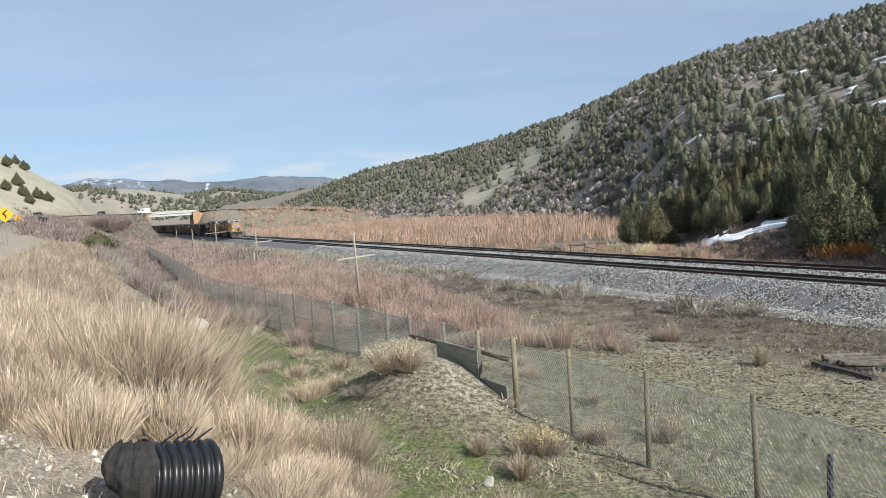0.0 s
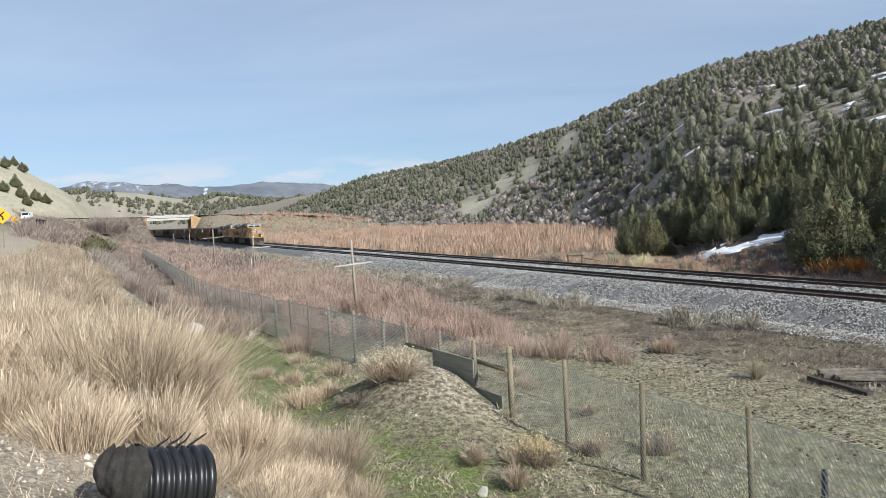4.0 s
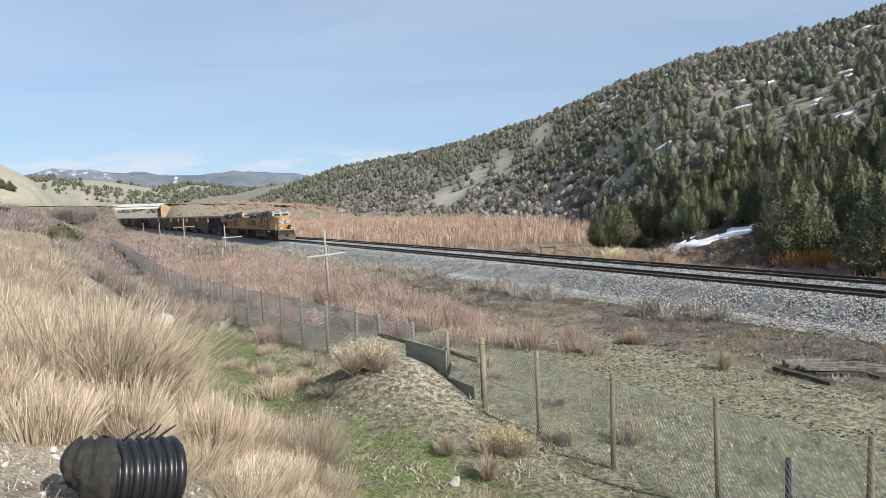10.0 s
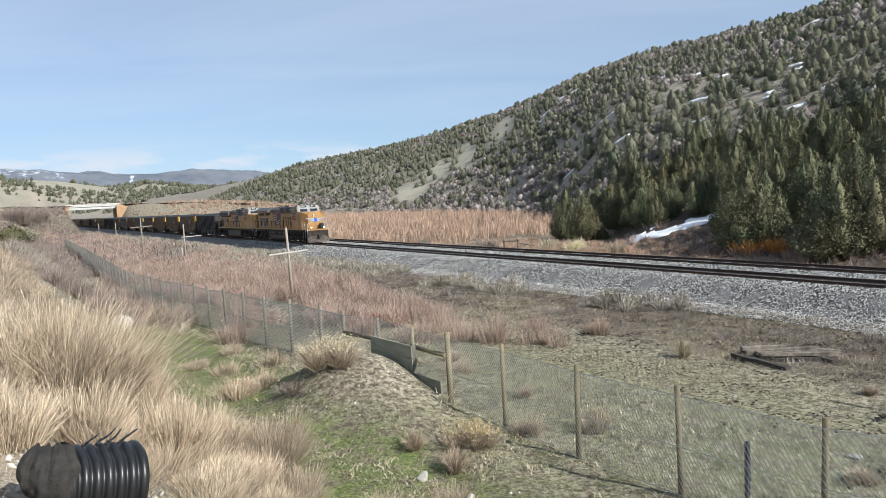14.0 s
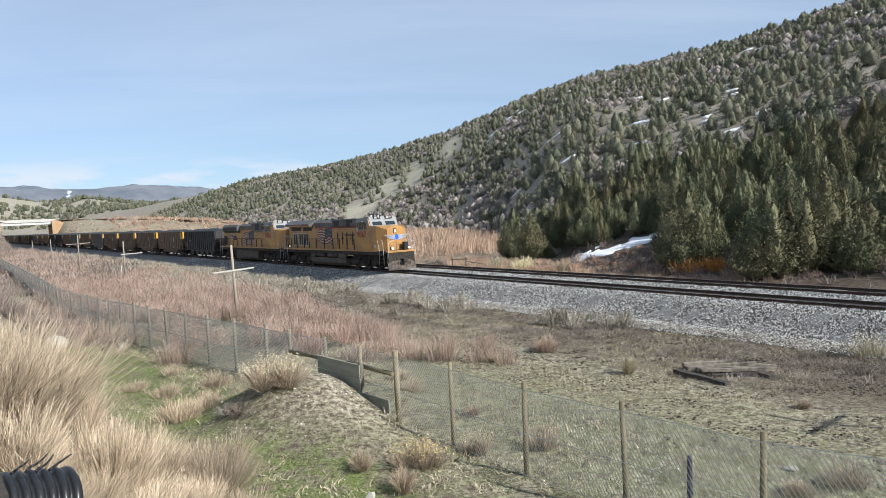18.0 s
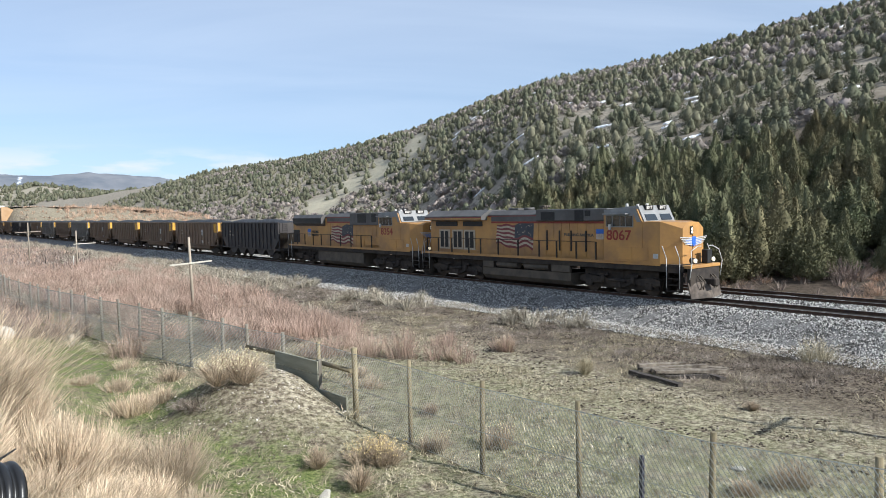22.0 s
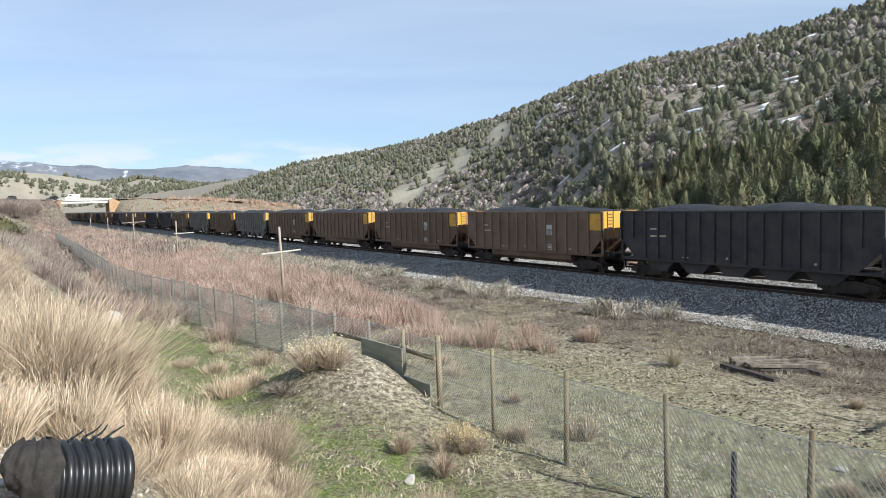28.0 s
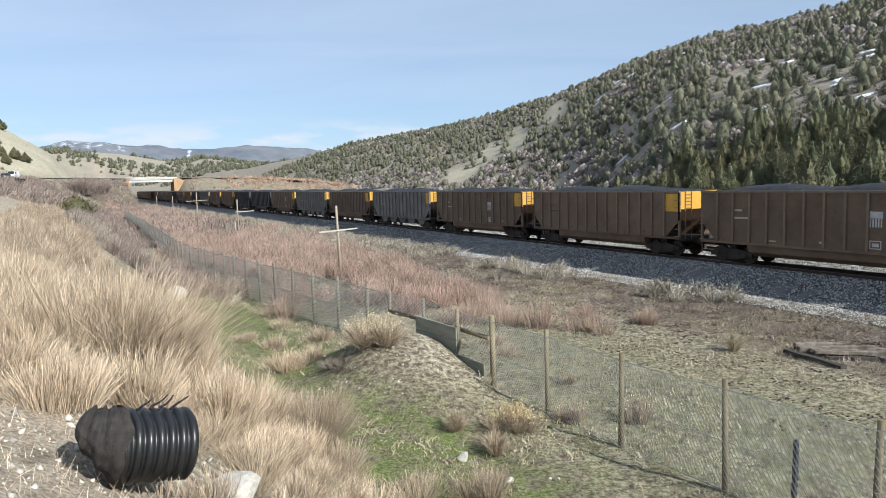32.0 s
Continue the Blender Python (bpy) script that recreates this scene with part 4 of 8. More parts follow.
        part("cab_side_panel", bm, M["light_grey"], root)
    for side in (-1, 1):
        bm = bmesh.new()
        y = side * 1.503
        box(bm, c0 + 0.15, c0 + 1.95, y - 0.02, y + 0.02, 3.68, 4.36, 0.01)
        fr = part("cab_window_frame", bm, M["light_grey"], root)
        for a, b in ((0.2, 0.55), (0.62, 1.08), (1.13, 1.42), (1.48, 1.9)):
            bm = bmesh.new()
            box(bm, c0 + a, c0 + b, y - 0.026, y + 0.026, 3.74, 4.30)
            part("pane", bm, M["glass"], fr)
        bm = bmesh.new()
        prism(bm, [(c0 + 0.2, 4.38), (c0 + 1.7, 4.38), (c0 + 1.7, 4.44), (c0 + 0.2, 4.44)], y, y + side * 0.38)
        part("sunshade", bm, M["light_grey"], root)
        bm = bmesh.new()
        box(bm, c0 + 0.5, c0 + 0.62, y + side * 0.2 - 0.05, y + side * 0.2 + 0.05, 3.55, 3.85)
        part("mirror", bm, M["white"], root)
    for y in (-0.68, 0.68):
        bm = bmesh.new()
        q = [(c1 + 0.165, 4.56), (c1 + 0.46, 3.98), (c1 + 0.50, 4.0), (c1 + 0.2, 4.57)]
        prism(bm, q, y - 0.55, y + 0.55)
        fr = part("windshield", bm, M["light_grey"], root)
        bm = bmesh.new()
        q = [(c1 + 0.20, 4.52), (c1 + 0.47, 4.04), (c1 + 0.52, 4.05), (c1 + 0.24, 4.53)]
        prism(bm, q, y - 0.49, y + 0.49)
        part("pane", bm, M["glass"], fr)
        bm = bmesh.new()
        box(bm, c1 + 0.05, c1 + 0.29, y * 0.9 - 0.34, y * 0.9 + 0.34, 4.60, 4.85)
        nb = part("number_board", bm, M["dark"], root)
        ob = lettering("number_text", number, c1 + 0.293, y * 0.9 - 0.27, 4.65, 0.15, M["white"], nb, 0.52, rot=(90, 0, 90))
    # nose
    bm = bmesh.new()
    f = 0.62
    lo = [(-1.9, -1.5), (-0.35, -1.5), (f, -0.98), (f, 0.98), (-0.35, 1.5), (-1.9, 1.5)]
    zt = [4.0, 3.98, 3.62, 3.62, 3.98, 4.0] if ge else [3.9, 3.86, 3.72, 3.72, 3.86, 3.9]
    va = [bm.verts.new((x, y, 1.80)) for x, y in lo]
    vb = [bm.verts.new((x, y * (1.0 if i in (0, 5) else 0.97), z)) for i, ((x, y), z) in enumerate(zip(lo, zt))]
    r1, r2 = bm.verts.new((-1.9, 0, 4.02 if ge else 3.95)), bm.verts.new((f - 0.1, 0, 3.96 if ge else 3.92))
    n1, n2 = bm.verts.new((f - 0.02, -0.55, 3.92)), bm.verts.new((f - 0.02, 0.55, 3.92))
    for i in range(5):
        bm.faces.new((va[i], va[i + 1], vb[i + 1], vb[i])) if i != 2 else bm.faces.new((va[2], va[3], vb[3], n2, n1, vb[2]))
    bm.faces.new((vb[0], vb[1], vb[2], n1, r2, r1))
    bm.faces.new((r1, r2, n2, vb[3], vb[4], vb[5]))
    bm.faces.new((n1, n2, r2))
    bmesh.ops.recalc_face_normals(bm, faces=bm.faces)
    part("nose", bm, M["yellow"], root)
    bm = bmesh.new()
    box(bm, f - 0.02, f + 0.03, -0.06, 0.34, 1.85, 3.75)
    part("nose_door", bm, M["yellow"], root)
    wing_emblem(root, f + 0.04, 0.0, 2.95, 90, 1.25)
    bm = bmesh.new()
    for dz in (0, 0.16):
        tube(bm, (f - 0.02, -0.18, 3.42 + dz), (f + 0.06, -0.18, 3.42 + dz), 0.075, n=12)
    part("headlight", bm, M["lamp_on"], root)
    bm = bmesh.new()
    box(bm, f - 0.02, f + 0.05, -0.30, -0.06, 3.3, 3.72, 0.02)
    part("headlight_housing", bm, M["dark"], root)
    for y in (-0.85, 0.85):
        bm = bmesh.new()
        tube(bm, (f + 0.55, y, 2.0), (f + 0.68, y, 2.0), 0.11, n=12)
        lamp = part("ditch_light", bm, M["lamp_on"], root)
        bm = bmesh.new()
        tube(bm, (f + 0.38, y, 2.0), (f + 0.6, y, 2.0), 0.14, n=12)
        part("lamp_shell", bm, M["under"], lamp)
    # front platform, plow, coupler, steps and grab irons
    bm = bmesh.new()
    box(bm, 0.5, 1.35, -1.4, 1.4, 1.62, 1.78, 0.02)
    part("front_platform", bm, M["yellow"], root)
    bm = bmesh.new()
    box(bm, 1.1, 1.3, -1.35, 1.35, 0.75, 1.62, 0.02)
    part("end_plate", bm, M["under"], root)
    bm = bmesh.new()
    for sgn in (-1, 1):
        q = [(1.75, 0.0), (1.35, sgn * 1.45)]
        v4 = [bm.verts.new((1.75, 0, 0.12)), bm.verts.new((1.4, sgn * 1.42, 0.12)), bm.verts.new((1.2, sgn * 1.42, 0.92)), bm.verts.new((1.45, 0, 0.92))]
        v5 = [bm.verts.new((v.co.x - 0.05, v.co.y, v.co.z)) for v in v4]
        bm.faces.new(v4)
        bm.faces.new(v5[::-1])
        for i in range(4):
            bm.faces.new((v4[i], v5[i], v5[(i + 1) % 4], v4[(i + 1) % 4]))
    bmesh.ops.recalc_face_normals(bm, faces=bm.faces)
    part("snow_plow", bm, M["plow"], root, "dusty steel plow")
    for x, d in ((1.2, 1), (-20.5, -1)):
        bm = bmesh.new()
        box(bm, min(x, x + d * 0.62), max(x, x + d * 0.62), -0.13, 0.13, 0.78, 1.06, 0.03)
        box(bm, min(x + d * 0.5, x + d * 0.78), max(x + d * 0.5, x + d * 0.78), -0.2, 0.22, 0.72, 1.10, 0.05)
        part("coupler", bm, M["under"], root)
        for y in (-0.75, -0.5, 0.5, 0.75):
            bm = bmesh.new()
            tube(bm, (x + d * 0.1, y, 1.25), (x + d * 0.38, y, 0.95), 0.03, n=6)
            tube(bm, (x + d * 0.38, y, 0.95), (x + d * 0.3, y, 0.55), 0.03, n=6)
            part("air_hose", bm, M["tank"], root)
    for x, d in ((0.15, 1), (-20.3, -1)):
        for side in (-1, 1):
            bm = bmesh.new()
            for k in range(4):
                box(bm, x - 0.1, x + 0.62, side * 1.34 - 0.14, side * 1.34 + 0.14, 0.42 + 0.32 * k, 0.46 + 0.32 * k)
            box(bm, x - 0.13, x - 0.09, side * 1.34 - 0.15, side * 1.34 + 0.15, 0.40, 1.7)
            box(bm, x + 0.61, x + 0.65, side * 1.34 - 0.15, side * 1.34 + 0.15, 0.40, 1.7)
            part("steps", bm, M["under"], root)
            for xx in (x - 0.12, x + 0.64):
                bm = bmesh.new()
                tube(bm, (xx, side * 1.5, 0.6), (xx, side * 1.5, 2.1), 0.022, n=6)
                tube(bm, (xx, side * 1.5, 2.1), (xx - 0.25 * d, side * 1.5, 2.75), 0.022, n=6)
                part("grab_iron", bm, M["white"], root, "white grab iron")
    for side in (-1, 1):
        bm = bmesh.new()
        pts = [(1.3, side * 1.42, 1.1), (1.42, side * 1.42, 1.9), (1.3, side * 1.3, 2.5), (1.28, side * 0.7, 2.72), (1.28, side * 0.35, 2.72)]
        for a, b in zip(pts, pts[1:]):
            tube(bm, a, b, 0.024, n=6)
        part("front_railing", bm, M["white"], root, "white bent tube railing")
        xs = [-19.9, -18.6, -17.1, -15.3, -14.1, -12.4, -10.6, -8.8, -7.4, -5.9, -4.5] if ge else [-20.1, -18.5, -17.0, -15.4, -13.9, -12.2, -10.5, -8.8, -7.2, -5.6]
        handrail(root, xs, side * 1.46, 1.82, 2.85)
    bm = bmesh.new()
    box(bm, 0.85, 1.2, 0.4, 0.85, 1.8, 2.5, 0.03)
    part("anticlimber_box", bm, M["dark"], root)
    # tank, reservoirs, trucks
    bm = bmesh.new()
    t0, t1 = (-14.0, -6.4) if ge else (-14.65, -7.05)
    pts = [(-1.36, 0.52), (-1.08, 0.24), (1.08, 0.24), (1.36, 0.52), (1.36, 0.98 if ge else 1.38), (-1.36, 0.98 if ge else 1.38)]
    a = [bm.verts.new((t0, y, z)) for y, z in pts]
    b = [bm.verts.new((t1, y, z)) for y, z in pts]
    for i in range(6):
        bm.faces.new((a[i], a[(i + 1) % 6], b[(i + 1) % 6], b[i]))
    bm.faces.new(a)
    bm.faces.new(b)
    bmesh.ops.recalc_face_normals(bm, faces=bm.faces)
    part("fuel_tank", bm, M["tank"], root, "dusty brown fuel tank")
    for side in (-1, 1):
        for x0, x1 in (((-12.65, -10.75), (-10.2, -8.15)) if ge else ((-14.5, -11.2), (-11.0, -7.2))):
            bm = bmesh.new()
            tube(bm, (x0, side * 1.2, 1.24 if ge else 1.56), (x1, side * 1.2, 1.24 if ge else 1.56), 0.22 if ge else 0.15, n=16)
            part("air_reservoir", bm, M["tank"], root)
        if ge:
            for a, b in ((-13.95, -12.9), (-7.9, -6.45)):
                bm = bmesh.new()
                box(bm, a, b, side * 1.3 - 0.12, side * 1.3 + 0.12, 1.0, 1.46, 0.03)
                part("equipment_locker", bm, M["tank"], root)
    for xs in ((-18.9, -16.9, -14.95), (-5.2, -3.2, -1.25)):
        build_truck(root, xs, 0.53, 5.3, 1.42, True)
    # painted side: flag, emblem, number, words
    yy = -(hy + 0.022)
    if ge:
        stars_and_stripes(root, -13.1, -9.75, 2.45, 3.95, yy, 0.15)
        shield(root, -4.55, yy, 3.25, 0.56, 0.6, M["wing_blue"], M["white"])
        lettering("slogan", "BUILDING AMERICA", -7.2, yy, 3.13, 0.15, M["tank"], root, 2.2)
        lettering("road_number", number, -3.72, -1.51, 3.0, 0.52, M["red"], root, 1.62)
        for x in (-7.6, -6.7, -5.6, -8.6):
            bm = bmesh.new()
            box(bm, x, x + 0.1, -1.04, -0.98, 2.25, 3.45)
            part("door_seam", bm, M["dark"], root)
    else:
        stars_and_stripes(root, -12.9, -9.2, 2.2, 3.75, yy, 0.15)
        shield(root, -16.95, yy, 2.95, 0.62, 0.75, M["wing_blue"], M["white"])
        lettering("slogan", "BUILDING", -16.45, yy, 2.95, 0.2, M["dark"], root, 1.3)
        lettering("slogan", "AMERICA", -16.45, yy, 2.65, 0.2, M["dark"], root, 1.3)
        lettering("road_number", number, -4.15, -1.51, 2.98, 0.5, M["red"], root, 1.62)
        bm = bmesh.new()
        box(bm, -6.7, -4.75, -1.3, -0.98, 2.05, 2.74, 0.03)
        part("locker", bm, M["yellow"], root)
    for x in (-2.9, -1.9):
        bm = bmesh.new()
        box(bm, x, x + 0.85, -1.525, -1.5, 1.95, 2.62, 0.01)
        part("locker_door", bm, M["yellow"], root)
    bm = bmesh.new()
    box(bm, -0.75, -0.45, -1.515, -1.5, 2.08, 2.32)
    part("builder_plate", bm, M["white"], root)
    # roof gear
    bm = bmesh.new()
    tube(bm, (-11.0, 0, 4.68), (-11.0, 0, 4.86), 0.35, n=14)
    box(bm, -12.4, -11.6, -0.4, 0.4, 4.68, 4.84, 0.03)
    part("exhaust_stack", bm, M["engine_grey"], root)
    bm = bmesh.new()
    for y in (-0.2, 0.0, 0.2):
        tube(bm, (-9.9, y, 4.9), (-9.4, y, 4.92), 0.03, 0.08, n=8)
    box(bm, -9.8, -9.6, -0.25, 0.25, 4.7, 4.9)
    part("horn", bm, M["tank"], root)
    for x, hgt in ((c0 + 0.6, 0.16), (c0 + 1.3, 0.12), (c0 + 1.9, 0.14)):
        bm = bmesh.new()
        tube(bm, (x, -0.2, 4.66), (x, -0.2, 4.8 + hgt), 0.1, 0.07, n=10)
        part("antenna_dome", bm, M["white"], root)
    return root


def build_gondola(kind, paint, rib_paint, has_yellow, shield_on):
    """A coal car: x runs forward, its front face at x = 0."""
    root = empty("coal_gondola" if kind == "gon" else "coal_hopper")
    L, W, top = 14.7, 1.5, 3.88
    hop = kind != "gon"
    # side sheets with the sloped cut at both lower ends
    for side in (-1, 1):
        bm = bmesh.new()
        prism(bm, [(0, 2.25), (0, top), (-L, top), (-L, 2.25), (-L + 1.05, 1.22), (-1.05, 1.22)], side * W - 0.03, side * W + 0.03)
        part("side_sheet", bm, paint, root)
        bm = bmesh.new()
        box(bm, -L, 0, side * (W + 0.02) - 0.06, side * (W + 0.02) + 0.06, top - 0.06, top + 0.05, 0.01)
        part("top_chord", bm, rib_paint, root)
        bm = bmesh.new()
        box(bm, -L, 0, side * (W + 0.0) - 0.06, side * (W + 0.0) + 0.06, 1.08, 1.22, 0.01)
        part("side_sill", bm, paint, root)
        n = 13 if not hop else 17
        for k in range(n):
            x = -(0.02 if hop else 1.17) - k * ((L - (0.04 if hop else 2.34)) / (n - 1))
            z0 = 1.22 if 1.0 < -x < L - 1.0 else 2.3
            rib = copy_rib(side, z0, top - 0.06, rib_paint)
            rib.parent = root
            rib.location = (x, side * (W + 0.075), 0)
        for x in (-0.06, -L + 0.06):
            bm = bmesh.new()
            box(bm, x - 0.06, x + 0.06, side * (W - 0.03) - 0.06, side * (W - 0.03) + 0.06, 1.1, top)
            part("corner_post", bm, rib_paint, root)
        for x in (-0.16, -L + 0.16):
            bm = bmesh.new()
            for k in range(6):
                box(bm, x - 0.2, x + 0.2, side * (W + 0.1) - 0.015, side * (W + 0.1) + 0.015, 1.25 + 0.42 * k, 1.28 + 0.42 * k)
            part("ladder", bm, rib_paint, root)
    # ends: upper bulkhead, slope sheet
    for x, d in ((0.0, -1), (-L, 1)):
        bm = bmesh.new()
        box(bm, min(x, x + d * 0.05), max(x, x + d * 0.05), -W + 0.03, W - 0.03, 2.85, top)
        front = d < 0
        part("end_panel", bm, M["end_yellow"] if has_yellow and front else paint, root, "bright yellow end panel" if has_yellow and front else "")
        bm = bmesh.new()
        va = [bm.verts.new(p) for p in ((x, -W + 0.03, 2.85), (x, W - 0.03, 2.85), (x + d * 1.75, W - 0.03, 1.2), (x + d * 1.75, -W + 0.03, 1.2))]
        vb = [bm.verts.new((v.co.x + d * 0.05, v.co.y, v.co.z)) for v in va]
        bm.faces.new(va)
        bm.faces.new(vb[::-1])
        part("slope_sheet", bm, paint if not hop else M["tank"], root)
        bm = bmesh.new()
        box(bm, min(x + d * 0.0, x + d * 1.7), max(x, x + d * 1.7), -0.35, 0.35, 0.86, 1.15)
        box(bm, min(x, x + d * 0.12), max(x, x + d * 0.12), -W, W, 1.0, 1.2)
        part("end_platform", bm, M["under"], root)
        bm = bmesh.new()
        box(bm, min(x, x - d * 0.78), max(x, x - d * 0.78), -0.12, 0.12, 0.78, 1.04, 0.03)
        part("coupler", bm, M["under"], root)
        if has_yellow and front:
            for side in (-1, 1):
                bm = bmesh.new()
                box(bm, -1.1, -0.14, side * (W + 0.034) - 0.004, side * (W + 0.034) + 0.004, 2.72, 3.76)
                part("yellow_panel", bm, M["end_yellow"], root)
        if front:
            bm = bmesh.new()
            for k in range(5):
                box(bm, 0.03, 0.05, -1.1, -0.6, 2.9 + 0.2 * k, 2.93 + 0.2 * k)
            for y in (-1.1, -0.6):
                box(bm, 0.03, 0.055, y - 0.02, y + 0.02, 1.1, top)
            part("end_ladder", bm, rib_paint, root)
    bm = bmesh.new()
    if hop:
        box(bm, -L + 0.9, -0.9, -0.3, 0.3, 0.8, 1.2)
        for k in range(5):
            x = -2.6 - k * (L - 5.2) / 4
            prism(bm, [(x - 1.25, 1.25), (x + 1.25, 1.25), (x + 0.45, 0.52), (x - 0.45, 0.52)], -1.25, 1.25)
        part("hopper_bays", bm, paint, root)
    else:
        pts = [(-1.42, 1.1), (-1.36, 0.72), (-1.0, 0.48), (1.0, 0.48), (1.36, 0.72), (1.42, 1.1)]
        a = [bm.verts.new((-L + 3.0, y, z)) for y, z in pts]
        b = [bm.verts.new((-3.0, y, z)) for y, z in pts]
        for i in range(5):
            bm.faces.new((a[i], a[i + 1], b[i + 1], b[i]))
        bm.faces.new(a[::-1])
        bm.faces.new(b)
        bmesh.ops.recalc_face_normals(bm, faces=bm.faces)
        part("tub", bm, paint, root)
    bm = bmesh.new()
    box(bm, -L + 0.05, -0.05, -W + 0.05, W - 0.05, 1.12, 1.2)
    part("floor_plate", bm, M["under"], root)
    for xc in (-1.75, -L + 1.75):
        build_truck(root, (xc - 0.89, xc + 0.89), 0.46, 2.7, 1.12, False)
    # coal load, heaped
    rng = np.random.RandomState(len(bpy.data.objects) % 97)
    nx, ny = 46, 9
    xs, ys = np.linspace(-L + 0.08, -0.08, nx), np.linspace(-W + 0.04, W - 0.04, ny)
    gx, gy = np.meshgrid(xs, ys, indexing="ij")
    endf = np.clip(np.minimum(-gx, L + gx) / 2.1, 0, 1)
    heap = (1 - (gy / W) ** 2) ** 0.7 * (0.36 + 0.09 * np.sin(gx * 1.1 + 1)) * endf + rng.uniform(-0.03, 0.04, gx.shape)
    verts = np.stack([gx.ravel(), gy.ravel(), (top - 0.08 + heap).ravel()], 1)
    i, j = np.meshgrid(np.arange(nx - 1), np.arange(ny - 1), indexing="ij")
    faces = np.stack([i * ny + j, (i + 1) * ny + j, (i + 1) * ny + j + 1, i * ny + j + 1], -1).reshape(-1, 4)
    link_mesh("coal_load", verts, faces, M["coal"], root, smooth=True, label="heaped black coal")
    # stencils: plain bars, and the emblem
    y = -(W + 0.036)
    if shield_on:
        sx = -4.95 if not hop else -5.3
        shield(root, sx, y, 2.65, 0.6, 0.72, M["white"], M["white"], 5)
        bm = bmesh.new()
        for x0, x1, z0, z1 in ((sx - 0.26, sx + 0.26, 1.68, 1.72), (sx - 0.26, sx + 0.26, 1.34, 1.38), (sx - 0.26, sx - 0.22, 1.34, 1.72), (sx + 0.22, sx + 0.26, 1.34, 1.72), (sx - 0.15, sx + 0.15, 1.44, 1.6)):
            box(bm, x0, x1, y - 0.004, y + 0.004, z0, z1)
        part("stencil_box", bm, M["white"], root)
    bm = bmesh.new()
    for x0, x1, z0, z1 in ((-L + 2.2, -L + 2.75, 2.85, 2.95), (-L + 2.2, -L + 3.3, 2.45, 2.55), (-7.6, -7.3, 1.42, 1.52), (-3.0, -2.8, 1.4, 1.5), (-L + 4.4, -L + 4.8, 1.35, 1.42)):
        box(bm, x0, x1, y - 0.004, y + 0.004, z0, z1)
    part("stencil_bars", bm, M["flag_white"] if hop or shield_on else M["tank"], root)
    return root


RIBS = {}


def copy_rib(side, z0, z1, material):
    key = (round(z0, 2), round(z1, 2), material.name)
    if key not in RIBS:
        bm = bmesh.new()
        prism(bm, [(-0.055, z0), (0.055, z0), (0.055, z1), (-0.055, z1)], -0.045, 0.045)
        me = bpy.data.meshes.new("rib")
        bm.to_mesh(me)
        bm.free()
        me.materials.append(material)
        RIBS[key] = me
    return new("rib", RIBS[key])


def build_train():
    vehicles = []
    lead = tagged(build_engine("diesel_engine", "8067", True), "yellow and grey diesel engine leading the coal train", "locomotive", "engines of the train")
    vehicles.append((lead, 0.0))
    second = tagged(build_engine("diesel_engine", "8354", False), "second yellow and grey diesel engine, dusty, before the coal cars", "locomotive", "engines of the train")
    vehicles.append((second, -21.70))
    protos = {
        "black": tagged(build_gondola("hop", M["car_black"], M["car_black"], False, False), "black ribbed coal hopper heaped with coal", "coal car", "cars of the coal train"),
        "brown": tagged(build_gondola("gon", M["brown"], M["rib_brown"], True, True), "brown ribbed coal gondola with a yellow end panel", "coal car", "cars of the coal train"),
        "plain": tagged(build_gondola("gon", M["brown"], M["rib_brown"], True, False), "brown coal gondola heaped with coal, yellow end panel", "coal car", "cars of the coal train"),
        "grey": tagged(build_gondola("hop", M["car_grey"], M["car_grey"], True, False), "dusty grey ribbed coal hopper with a yellow end", "coal car", "cars of the coal train"),
        "dark": tagged(build_gondola("gon", M["car_black"], M["car_black"], False, False), "black coal gondola heaped with coal", "coal car", "cars of the coal train"),
    }
    order = ["black", "brown", "brown", "plain", "brown", "grey", "plain", "grey", "brown", "dark", "black", "plain", "brown", "grey", "dark", "brown", "plain", "black", "brown",
             "grey", "plain", "brown", "dark", "brown", "plain", "grey", "brown", "plain"]
    seen = set()
    for k, kind in enumerate(order):
        off = -44.0 - 16.27 * k
        if kind in seen:
            car = copy_thing(protos[kind], pose(0, 0, 0))
        else:
            car = protos[kind]
            seen.add(kind)
        vehicles.append((car, off))
    return vehicles


TRAIN = build_train()

